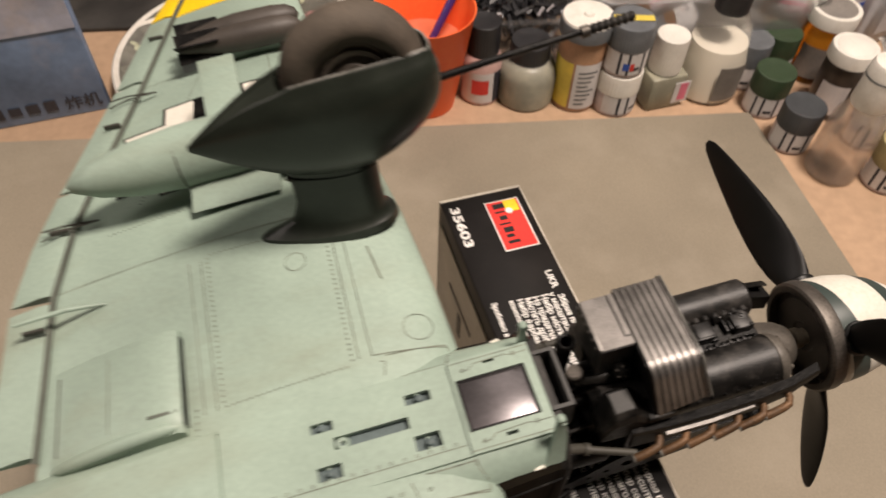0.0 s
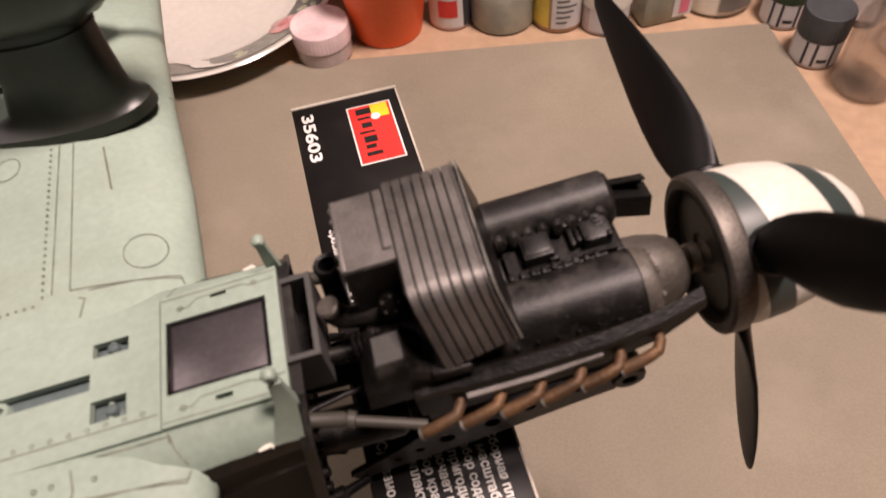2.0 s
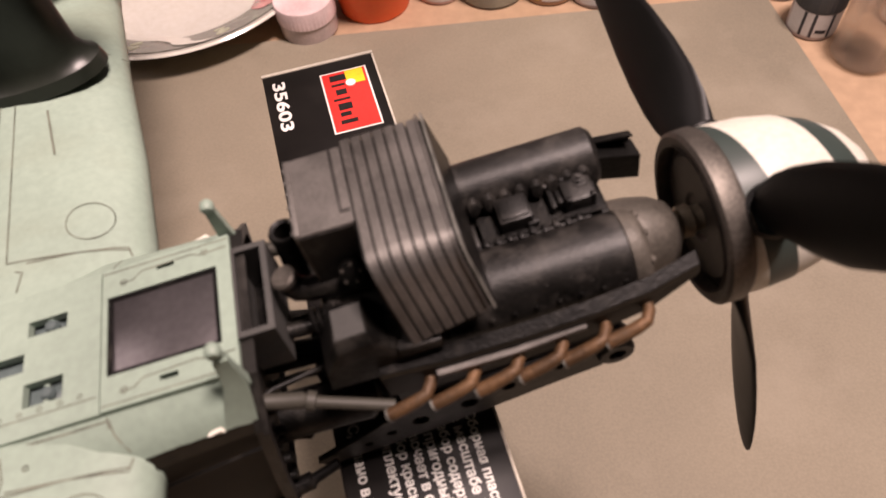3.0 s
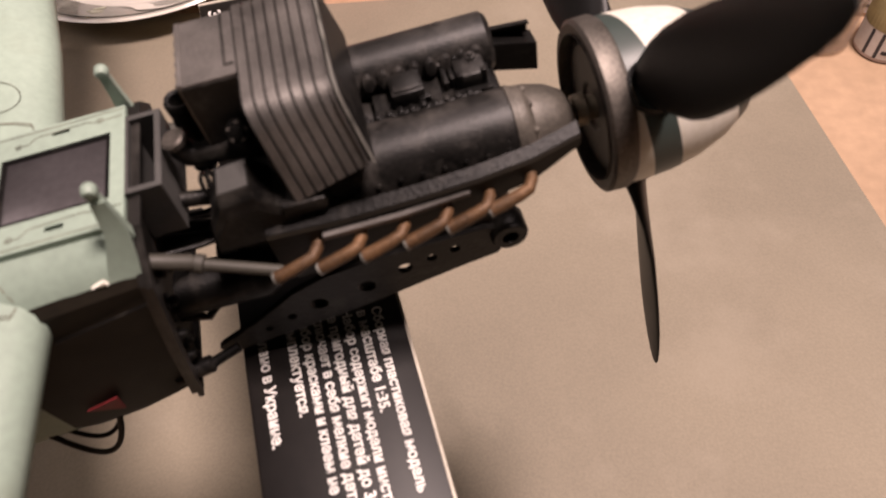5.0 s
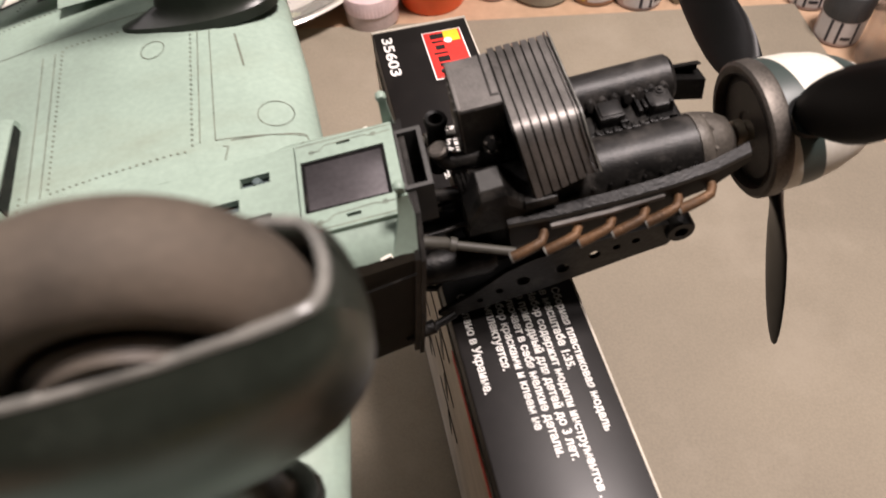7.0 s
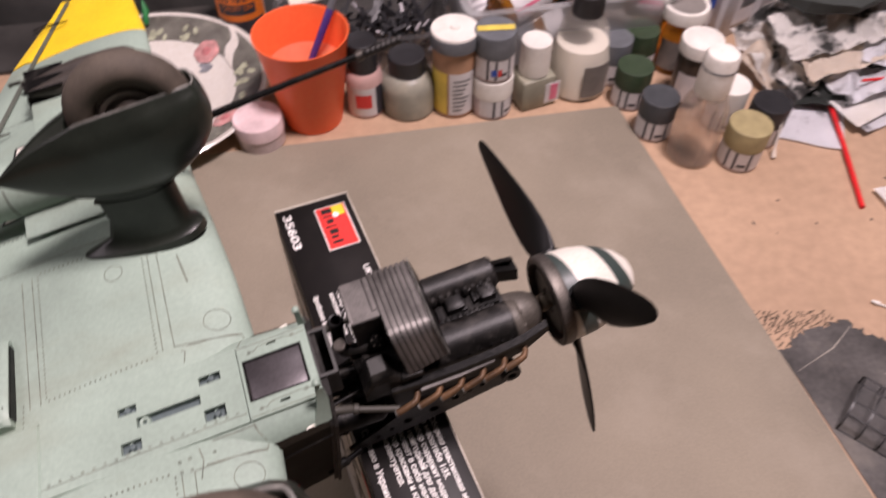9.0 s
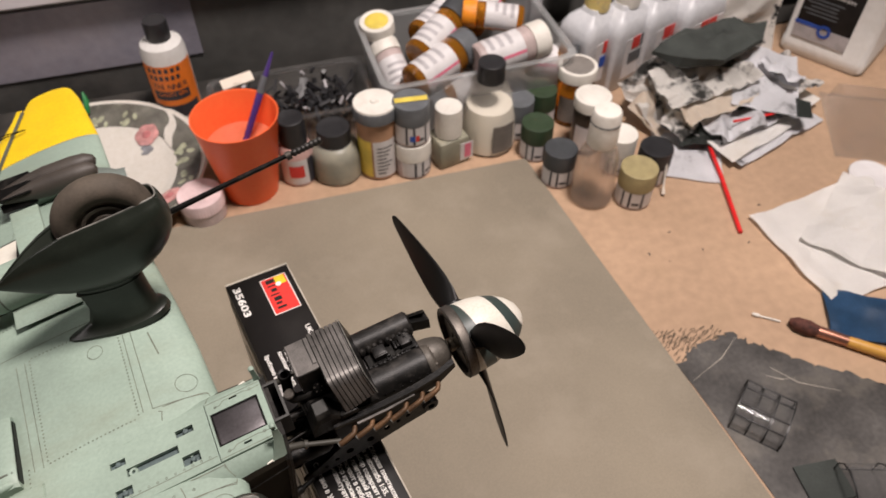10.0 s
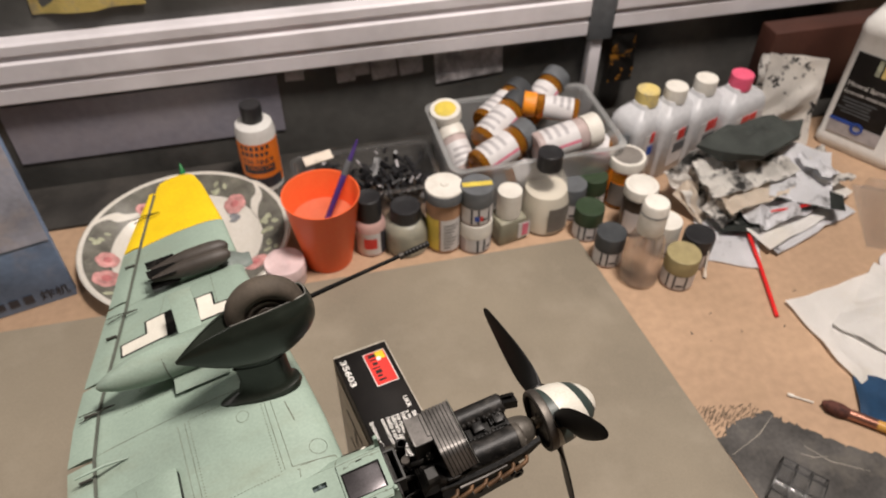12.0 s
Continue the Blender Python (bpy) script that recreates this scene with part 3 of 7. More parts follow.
def flap(y0, y1):
    """The slat behind the wing, hung a little off it."""
    rings = []
    for y in (y0, (y0 + y1) / 2, y1):
        le, te, zb, th = wing_line(y)
        c = interp(y, [(0, (14,)), (120, (13,)), (240, (11,)), (300, (4,))])[0]
        x0, z0 = te + 0.3, zb - 0.18 * th
        rings.append([(x0, y, z0), (x0 - 1.2, y, z0 + 1.1), (x0 - 4, y, z0 + 1.3), (x0 - c, y, z0 - 0.6), (x0 - c, y, z0 - 1.0), (x0 - 4, y, z0 - 1.6), (x0 - 1.2, y, z0 - 1.3)])
    return loft(rings)


WINGS = {}
for side in (1, -1):
    def sided(bm):
        return bm if side > 0 else mirrored(bm)
    WINGS[side] = air("wing", sided(loft([wing_ring(y) for y in SPAN])), M_BLUE)
    air("wing_tip", sided(loft([wing_ring(y) for y in TIPS])), M_YELLOW, label="yellow painted wing tip")
    for y0, y1 in ((22, 68), (71, 118), (120, 178), (180, 230)):
        air("flap", sided(flap(y0, y1)), M_BLUE)
    air("flap", sided(flap(231.5, 292)), M_YELLOW)
    bm = bmesh.new()
    rows = []
    for y in (20, 45, 70, 100, 136, 172, 205, 236, 262, 290):
        le, te, zb, th = wing_line(y)
        zt = zb - 0.18 * th
        rows.append([bm.verts.new((te + 0.9, side * y, zt + 0.2)), bm.verts.new((te + 0.4, side * y, zt + 1.45)), bm.verts.new((te - 0.5, side * y, zt + 1.45)), bm.verts.new((te - 1.0, side * y, zt + 0.2))])
    for a, b in zip(rows, rows[1:]):
        for i in range(3):
            bm.faces.new((a[i], a[i + 1], b[i + 1], b[i]))
    air("hinge_gap", bm, M_LINE, WINGS[side], "dark hinge line of the flaps")
    # underwing radiator box
    rr = []
    for x, h in ((-168.7, 3.4), (-170.2, 4.6), (-177, 5.0), (-192, 4.4), (-204, 2.8)):
        b0 = wing_top(x, 30) - 3
        t0 = wing_top(x, 30) + h
        rr.append([(x, 14, b0), (x, 14, t0 - 2.0), (x, 16, t0 - 0.5), (x, 19, t0), (x, 42, t0), (x, 44, t0 - 0.6), (x, 44.6, t0 - 2), (x, 44.6, b0)])
    air("radiator_box", sided(loft(rr)), M_BLUE)
    top_at = lambda x: wing_top(x, 30) + interp(-x, [(168.7, (3.4,)), (170.2, (4.6,)), (177, (5.0,)), (192, (4.4,)), (204, (2.8,))])[0]
    air("radiator_lip", sided(tube([(x, 15.6, top_at(x) - 1.5) for x in (-169.2, -172, -180, -188, -196, -202, -204.5)], [0.6, 1.5, 1.9, 2.0, 1.9, 1.5, 0.5], 14)), M_BLUE)
    air("radiator_slot", sided(box((-202.8, 30, top_at(-202.8) - 0.2), (0.6, 23, 0.7), 0.1)), M_LINE)
    air("radiator_gap", sided(box((-173.5, 19.2, top_at(-173.5) - 0.02), (7.5, 0.9, 0.3), 0.1, pose(0, 0, 0))), M_LINE)
    air("radiator_seam", sided(box((-188, 30, top_at(-188) - 0.08), (0.25, 22, 0.3))), M_SEAM)
    air("radiator_mouth", sided(box((-168.5, 29, wing_top(-168, 29) + 1.2), (0.5, 26, 3.2))), M_BLACK)

    # landing gear: flange, leg, spat, wheel
    gear = new("landing_gear")
    gear.parent = aircraft
    GY = 65.0

    def tear(x0, x1, half, y, z, n=28, lean=0.0):
        """pointed oval, blunt to the nose"""
        out = []
        for i in range(n):
            a = 2 * math.pi * i / n
            c = (1 - math.cos(a)) / 2
            out.append((x0 + (x1 - x0) * c + 0.0, y + half * math.sin(a) * (1 - 0.55 * c) * 1.25 + lean * c, z))
        return out
    legs = [tear(-101, -143, 8.5, GY, wing_top(-118, GY) - 1.5), tear(-101.5, -142, 8.0, GY, wing_top(-118, GY) + 1.2), tear(-103, -138, 6.6, GY, wing_top(-118, GY) + 2.2), tear(-104.5, -132, 5.6, GY, wing_top(-118, GY) + 4.5),
            tear(-104.5, -129, 5.4, GY, 30), tear(-104, -129, 5.6, GY, 44)]
    gear.matrix_basis = pose(0, 0.0665, 0.014, -6, 0, 0) @ pose(0, -0.065, -0.014) if side > 0 else pose(0.0015, -0.002, 0.009)
    if side < 0:
        legs.insert(0, tear(-104.5, -146.5, 8.5, GY, wing_top(-118, GY) - 11.5))
    air("leg_fairing", sided(loft(legs)), M_GREEN, gear)
    for zr in (38.6,):
        air("leg_ring", sided(loft([tear(-103.8, -130.2 + 0.2 * k, 5.9 - 0.12 * abs(k - 1), GY, zr + 0.4 * k) for k in range(3)])), M_GREEN, gear)
    # spat sections along x: half width, keel height, rim height
    SP = [(-83.8, (1.4, 60.8, 63.2)), (-84.2, (4.0, 58.6, 65.8)), (-84.8, (5.6, 56.6, 68.0)), (-85.6, (6.7, 54.8, 69.9)), (-86.6, (7.5, 53.0, 70.7)), (-88, (8.4, 51.2, 70.9)), (-90, (9.3, 49.0, 71.0)), (-94, (10.0, 45.6, 71.0)), (-99, (10.8, 42.6, 71.0)), (-105, (11.3, 40.0, 70.9)), (-112, (11.3, 39.4, 70.6)), (-119, (10.6, 39.8, 70.0)), (-125, (9.4, 41.0, 69.0)),
          (-130, (7.9, 42.6, 67.4)), (-136, (5.8, 45.4, 64.8)), (-142, (3.6, 48.8, 61.8)), (-147, (1.8, 52.2, 59.0)), (-151, (0.4, 55.0, 56.6))]
    rings = []
    for x in (-83.8, -84.0, -84.2, -84.5, -84.8, -85.2, -85.6, -86.1, -86.6, -87.2, -88.4, -90, -91.9, -94, -96.4, -99, -102, -105, -108.5, -112, -115.5, -119, -122, -125, -127.5, -130, -133, -136, -139, -142, -144.5, -147, -149, -151):
        w, k, r = interp(-x, [(-a, b) for a, b in SP])
        out = []
        zc = r - 0.30 * (r - k)
        for i in range(23):
            a = -0.92 + (math.pi + 1.84) * i / 22
            cy, sz = math.cos(a), math.sin(a)
            out.append((x, GY + w * math.copysign(abs(cy) ** 0.8, cy), zc - (zc - k) * sz ** 0.85 if sz > 0 else zc + (r - zc) * min(-sz / math.sin(0.92), 1)))
        open_here = -122.5 < x < -86.4
        t = min(2.0, w * 0.22)
        q = w * math.cos(0.92) ** 0.8
        dip = min(5.0, w) if open_here else (0.3 if w > 2 else 0.1)
        h = min(1.15, w * 0.2) * (1 if open_here else 0.5)
        half = [(0.10, 0.45), (0.30, 0.85), (0.52, 1.0), (0.74, 0.85), (0.93, 0.4), (1.0, -0.2)]
        inner = [(x, GY - q + t * u, r + h * v) for u, v in half] + [(x, GY - q + t, r - dip), (x, GY, r - dip), (x, GY + q - t, r - dip)] + [(x, GY + q - t * u, r + h * v) for u, v in half[::-1]]
        rings.append(out + inner)
    air("wheel_spat", sided(loft(rings)), M_GREEN, gear)
    # Pale line along the rim crest: worn paint plus a painted-in highlight.
    edge = []
    for x in (-122, -119, -115, -110, -105, -100, -96, -93, -91, -89.5, -88.4, -87.4):
        w, k, r = interp(-x, [(-a, b) for a, b in SP])
        edge.append((x, w * math.cos(0.92) ** 0.8 - 0.45 * min(2.0, w * 0.22), r + 0.82 * min(1.15, w * 0.2)))
    edge += [(-86.7, 4.0, 71.45), (-86.2, 2.9, 71.2), (-85.9, 1.5, 70.95)]
    loop = [(x, GY - y, z) for x, y, z in edge] + [(-85.8, GY, 70.9)] + [(x, GY + y, z) for x, y, z in edge[::-1]]
    air("worn_edge", sided(tube(loop, 0.36 if side > 0 else 0.62, 8)), M_WORNGLINT, gear, "worn spat rim, its highlight painted in as a pale line")
    wheel_at = pose(-105.4, GY, 67.6, 90, 0, 0) if side > 0 else pose(-104.2, GY - 0.2, 66.4, 90, 0, 0) @ Matrix.Scale(0.93, 4)
    air("tyre", sided(lathe([(9.6, -3.4), (10.0, -4.6), (11.2, -5.6), (13.2, -6.2), (15.3, -5.5), (17.0, -3.9), (18.05, -1.9), (18.4, 0), (18.05, 1.9), (17.0, 3.9), (15.3, 5.5), (13.2, 6.2), (11.2, 5.6), (10.0, 4.6), (9.6, 3.4)], 56, wheel_at)), M_RUBBER, gear, "dusty dark rubber tyre")
    half_hub = [(0, 5.6), (2.2, 5.6), (2.7, 5.0), (4.4, 4.8), (4.8, 4.1), (6.6, 4.1), (7.2, 4.9), (8.4, 5.0), (8.8, 4.1), (9.7, 4.1)]
    bulge = 1.0 if side > 0 else 1.45
    air("wheel_hub", sided(lathe([(r, -z * bulge) for r, z in half_hub] + [(r, z * bulge) for r, z in half_hub[::-1]], 40, wheel_at)), M_HUB, gear)

    # cannon pod with its long barrel
    PY = 99.0
    pod = new("cannon_pod")
    pod.parent = aircraft
    prof = [(0.0, -196.5), (2.2, -195), (5.6, -187), (8.2, -175), (9.5, -160), (9.6, -140), (8.8, -122), (6.6, -112), (3.0, -107), (2.0, -106)]
    air("pod_body", sided(loft([[(x, PY + r * math.cos(2 * math.pi * i / 24), 29 + (x + 140) * 0.04 + r * 1.05 * math.sin(2 * math.pi * i / 24)) for i in range(24)] for r, x in [(max(r, 0.05), x) for r, x in prof]])), M_BLUE, pod)
    air("barrel", sided(tube([(-108, PY, 32), (-60, PY - 1, 38), (-16, PY - 2, 43)], [1.5, 1.15, 1.0], 14)), M_BLACK, pod, "long black gun barrel")
    air("muzzle", sided(tube([(-30 + 14 * i / 14, PY - 1.7 - 0.3 * i / 14, 41.2 + 1.8 * i / 14) for i in range(15)], [1.75 if i % 2 else 1.35 for i in range(15)], 14)), M_BLACKMETAL, pod, "ribbed flash hider, worn to the metal")
    air("ammunition_tray", sided(box((0, 0, 0), (12.4, 40, 2.2), 0.4, pose(-146.3, PY + 22.5, 27.6, 3.5, 0, 2))), M_BLUE, pod)
    air("ammunition_tray", sided(loft([[(x0, y0, z0), (x0 + 0.4, y0 + 1.4, z0 - 0.4), (x1 + 0.4, y1 + 1.4, z1 - 0.4), (x1, y1, z1)] for x0, y0, z0, x1, y1, z1 in ((-159.0, 98.0, 27.0, -161.5, 83.6, 19.0), (-146.5, 97.0, 27.6, -148.0, 83.8, 19.2), (-133.0, 96.0, 28.0, -134.0, 84.0, 19.5))])), M_BLUE, pod)
    air("pod_band", sided(lathe([(9.4, -0.25), (9.62, -0.25), (9.62, 0.25), (9.4, 0.25)], 32, pose(-161, PY, 28.2, 0, 90, 0))), M_LINE, pod)
    air("pod_pylon", sided(box((-150, PY, 18), (26, 6, 14), 1.0)), M_BLUE, pod)

    # bombs on the outer rack
    for BY in (176.5, 186.0):
        bomb = new("bomb")
        bomb.parent = aircraft
        BZ = wing_top(-148, BY) + 8.5
        bp = [(0.05, -116), (2.6, -117), (4.6, -120.5), (5.4, -127), (5.4, -141), (4.6, -148), (2.8, -157), (1.6, -163)]
        air("bomb_body", sided(loft([[(x, BY + r * math.cos(2 * math.pi * i / 24), BZ + r * math.sin(2 * math.pi * i / 24)) for i in range(24)] for r, x in bp])), M_BOMB, bomb, "dark brown bomb body")
        for k in range(4):
            a = math.pi / 4 + k * math.pi / 2
            air("fin", sided(box((0, 0, 0), (17, 0.6, 4.6), 0, Matrix.Translation((-156.5, BY, BZ)) @ Matrix.Rotation(a, 4, "X") @ Matrix.Translation((0, 0, 3.4)))), M_BLACK, bomb)
        air("rack", sided(box((-138, BY, BZ - 7), (24, 3.4, 5), 0.6)), M_BLUE, bomb)

    fair = []
    for k in range(15):
        u = k / 14
        x = -106 - 60 * u
        w = 10.5 * math.sin(math.pi * min(u * 0.75 + 0.12, 1.0)) ** 0.7 + 0.2
        zt = wing_top(x, 181.5)
        fair.append([(x, 181.5 - w, zt - 0.4), (x, 181.5 - w * 0.8, zt + 1.0), (x, 181.5, zt + 1.9), (x, 181.5 + w * 0.8, zt + 0.8), (x, 181.5 + w, zt - 0.6)])
    air("rack_fairing", sided(loft(fair, cap=False, closed=False)), M_RACK, None, "grey-blue bomb rack fairing")
    for HY in (97, 166, 262):
        le, te, zb, th = wing_line(HY)
        zt = zb - 0.18 * th
        for dy in (-2.4, 1.6):
            air("hinge_rod", sided(tube([(te + 9, HY + 0.8, zt + 2.6), (te - 2, HY + dy * 0.5, zt + 3.6), (te - 9, HY + dy, zt + 2.2)], 0.3, 6)), M_OLIVE if HY < 230 else M_BLACK)
    air("muzzle_collar", sided(tube([(-33.0, PY - 1.65, 40.8), (-30.5, PY - 1.7, 41.1)], 1.95, 14)), M_STEEL, pod)
    # markings: white angles with black edging, parts of the wing cross
    def on_wing(rects, lift):
        bm = bmesh.new()
        for x0, x1, y0, y1 in rects:
            nx, ny = max(2, int((x1 - x0) / 2)), max(2, int((y1 - y0) / 2))
            rows = [[bm.verts.new((x0 + (x1 - x0) * i / nx, side * (y0 + (y1 - y0) * j / ny), wing_top(x0 + (x1 - x0) * i / nx, y0 + (y1 - y0) * j / ny) + lift)) for j in range(ny + 1)] for i in range(nx + 1)]
            for p, q in zip(rows, rows[1:]):
                for j in range(ny):
                    bm.faces.new((p[j], p[j + 1], q[j + 1], q[j]))
        return bm
    for angle in ([(-188.0, -172.8, 133.4, 142.2), (-172.8, -162.0, 133.4, 153.0)], [(-142.7, -134.0, 133.2, 153.8), (-134.0, -111.0, 133.6, 142.2)], [(-188.0, -162.0, 108.0, 115.0), (-172.5, -162.0, 101.6, 108.0)]):
        air("cross_edge", on_wing([(x0 - 1.2, x1 + (1.2 if angle[0][0] > -150 else 5.4 if x1 > -164 else 0), y0 - 1.2, y1 + 1.2) for x0, x1, y0, y1 in angle], 0.12), M_BLACK, None, "black cross edging", smooth=False)
        air("cross_angle", on_wing(angle, 0.22), M_WHITE, None, "white cross marking", smooth=False)

# propeller
prop = new("propeller")
prop.parent = aircraft
prop.location = (0.0027, 0, 0)
SPIN = pose(0, 0, 0, 0, 90, 0)
air("spinner", lathe([(15.0, -2.2), (15.1, 1), (14.7, 6), (13.6, 11), (11.6, 16), (8.7, 20.5), (5.2, 23.6), (2.1, 24.9), (0, 25.2)], 72, SPIN), M_SPIN, prop, "white spinner with dark green spiral")
air("back_ring", lathe([(13.2, -6.2), (14.9, -6.4), (15.6, -5.9), (15.7, -2.8), (15.2, -2.0), (13.2, -2.0), (13.2, -6.6)], 72, SPIN), M_STEEL, prop, "worn steel spinner ring")
air("back_plate", lathe([(0, -4.4), (4, -4.4), (4.6, -4.9), (11.0, -4.9), (11.6, -4.3), (13.8, -4.1), (13.8, -2.6), (0, -2.6)], 64, SPIN), M_HUBPLATE, prop, "worn dark brown backplate")
air("hub_shaft", lathe([(0, -12), (3.0, -12), (3.2, -9.8), (2.2, -9.4), (2.2, -8.6), (2.9, -8.2), (3.0, -6.4), (2.3, -6.0), (2.3, -4.4), (0, -4.4)], 32, SPIN), M_BRASS, prop, "worn brassy propeller shaft")
for k in range(3):
    rings = []
    for r, c, t, tw in ((11, 6.6, 5.6, 54), (14, 7.8, 5.0, 50), (17, 10.0, 4.0, 45), (21, 12.4, 3.0, 39), (26, 14.0, 2.3, 34), (33, 14.6, 1.9, 29), (41, 13.6, 1.6, 26), (49, 11.6, 1.3, 23), (56, 9.4, 1.05, 21), (62, 7.0, 0.8, 20), (66, 4.8, 0.6, 21), (68, 2.0, 0.4, 21)):
        tw += (0, -30, -19)[k]      # the blades were set by hand, each at its own pitch
        ring = []
        for i in range(20):
            a = 2 * math.pi * i / 20
            u, v = c / 2 * math.cos(a), t / 2 * math.sin(a)
            w = radians(tw)
            ring.append((1.2 + (-0.06, 0.015, 0.012)[k] * (r - 11) + (0, 0, 2.0)[k] * math.sin(min((r - 11) / 20, 1) * math.pi / 2) + u * math.sin(w) + v * math.cos(w), r, u * math.cos(w) - v * math.sin(w)))
        rings.append(ring)
    bm = loft(rings)
    bmesh.ops.transform(bm, matrix=Matrix.Rotation(radians(9.4 + 120 * k), 4, "X"), verts=bm.verts)
    air("blade", bm, M_BLADE, prop)
    cuff = lathe([(4.3, 13.0), (4.6, 13.6), (4.6, 15.4), (4.0, 15.9)], 28, Matrix.Rotation(radians(9.4 + 120 * k), 4, "X") @ pose(1.5, 0, 0, -90, 0, 0))
    air("blade_cuff", cuff, M_BLADE, prop)

# engine
engine = new("engine")
engine.parent = aircraft
air("gear_housing", lathe([(0, -6.2), (3.2, -6.3), (5.2, -7.4), (6.8, -10.0), (7.7, -13.6), (8.1, -18), (8.1, -30)], 44, pose(0, -0.5, -0.4, 0, 90, 0)), M_HOUSING, engine, "worn cast gear housing")
air("housing_flange", lathe([(8.0, -19.6), (8.7, -19.4), (8.7, -18.2), (8.0, -18.0)], 44, pose(0, -0.5, -0.4, 0, 90, 0)), M_BLACK, engine)
air("crankcase", box((-45, 0.5, -6), (50, 19, 18), 3), M_BLACK, engine)
air("sump", box((-66, 0, -10), (16, 16, 14), 2.5), M_BLACK, engine)


def bank(y, z, r, x0, x1, name):
    """Cylinder bank: rounded cover, skirt and a row of cover bolts."""
    rings = []
    for x, k in ((x0 + 0.9, 0.86), (x0, 1.0), (x1, 1.0)):
        rings.append([(x, y + k * r * math.cos(2 * math.pi * i / 36), z + k * r * math.sin(2 * math.pi * i / 36)) for i in range(36)])
    air(name, loft(rings), M_BANK, engine)
    for side_y, tilt in ((y - r * 0.93, -1),):
        for i in range(13):
            x = x0 - 1.6 - i * (x0 - x1 - 4) / 12
            air("cover_bolt", lathe([(0, 0.6), (0.35, 0.5), (0.55, 0.15), (0.6, -0.6)], 8, pose(x, side_y, z + r * 0.30, -tilt * 62, 0, 0)), M_BLACK, engine)


bank(-6.6, 7.6, 6.8, -19.0, -66, "cylinder_bank")
air("bank_nose", loft([[(x, -6.6 + k * 6.8 * math.cos(2 * math.pi * i / 36), 7.6 + k * 6.8 * math.sin(2 * math.pi * i / 36)) for i in range(36)] for x, k in ((-15.4, 0.70), (-16.0, 0.90), (-16.8, 0.965), (-18.0, 0.98), (-18.1, 1.02), (-18.8, 1.02), (-18.9, 0.96))]), M_HOUSING, engine, "worn cast end cover of the cylinder bank")
bank(11.2, 11.2, 5.2, -18.2, -66, "cylinder_bank")
for i in range(8):
    a = 2 * math.pi * i / 8 + 0.2
    air("end_bolt", lathe([(0, 0.8), (0.5, 0.7), (0.8, 0)], 8, pose(-16.0, -6.6 + 5.6 * math.cos(a), 7.6 + 5.6 * math.sin(a), 0, 90, 0)), M_HOUSING, engine)
bm = bmesh.new()
rnd = random.Random(4)
for i in range(46):
    a, x = radians(rnd.choice((rnd.uniform(20, 60), rnd.uniform(60, 120), rnd.uniform(100, 150)))), rnd.uniform(-64, -20)
    add_box(bm, (0, 0, 0), (rnd.uniform(0.15, 0.5), rnd.uniform(0.08, 0.2), 0.05), 0, Matrix.Translation((x, -6.6 + 6.82 * math.cos(a), 7.6 + 6.82 * math.sin(a))) @ Matrix.Rotation(a - math.pi / 2, 4, "X") @ Matrix.Rotation(rnd.uniform(-0.6, 0.6), 4, "Z"))
chips = air("paint_chips", bm, M_GUNFLAT, engine, "fine pale paint chips", smooth=False)
chips["kind"] = "stuff"
# far bank: gasket ledge with a row of bumps on its inner side
air("bank_ledge", loft([[(x, 6.4, 11.0), (x, 7.4, 10.6), (x, 7.4, 11.6), (x, 6.4, 12.0)] for x in (-60, -18.6)]), M_BANK, engine)
for i in range(9):
    air("gasket_bump", lathe([(0, 1.5), (1.1, 1.2), (1.5, 0.2), (1.5, -1.0)], 12, pose(-20.6 - i * 2.7, 6.5, 13.0, 68, 0, 0) @ Matrix.Diagonal((0.85, 1.15, 1, 1))), M_BANK, engine)
# valley between the banks: deck, pump, magneto, fuel rail
air("valley_plate", box((-40, 3.2, 7.4), (44, 9.6, 4.0), 0.5), M_BLACK, engine)
air("valley_deck", plate([(-39.5, -0.4), (-27.0, -0.8), (-26.6, 0.2), (-19.6, 0.0), (-19.0, 6.8), (-33.6, 7.0), (-34.0, 5.4), (-39.5, 5.2)], [], 9.4, 11.2, lambda u, v, w: (u, v, w)), M_BLACK, engine, smooth=False)
air("deck_recess", box((-42.0, 3.0, 9.7), (3.6, 6.0, 0.8), 0.1), M_BLACKMETAL, engine)
air("injection_pump", box((-33.6, 3.2, 12.4), (5.4, 5.0, 3.6), 0.25), M_BANK, engine)
air("pump_cover", box((-33.6, 3.2, 14.4), (4.6, 4.2, 0.5), 0.2), M_BANK, engine)
air("pump_foot", box((-31.0, 1.2, 11.8), (2.0, 1.6, 1.4), 0.2), M_BLACK, engine)
air("magneto", box((-22.6, 3.8, 12.2), (5.2, 5.2, 3.4), 0.35), M_BANK, engine)
air("magneto_cap", lathe([(0, 1.3), (0.45, 1.25), (0.5, 0.7), (0.9, 0.65), (1.0, 0.2), (1.35, 0.15), (1.4, -0.3)], 20, pose(-22.0, 5.0, 13.9)), M_BANK, engine)
for px, py in ((-24.6, 1.6), (-20.6, 1.6), (-24.6, 6.0)):
    air("magneto_post", box((px, py, 12.8), (0.9, 0.9, 3.0), 0.15), M_BLACK, engine)
air("governor", box((-27.0, 4.0, 12.0), (0.9, 4.6, 2.2), 0.15), M_BLACK, engine)
air("governor", box((-25.9, 3.2, 12.2), (0.8, 2.6, 2.8), 0.15), M_BLACK, engine)
air("governor_arm", box((-26.8, 6.2, 13.0), (4.4, 0.8, 0.9), 0.15), M_BANK, engine)
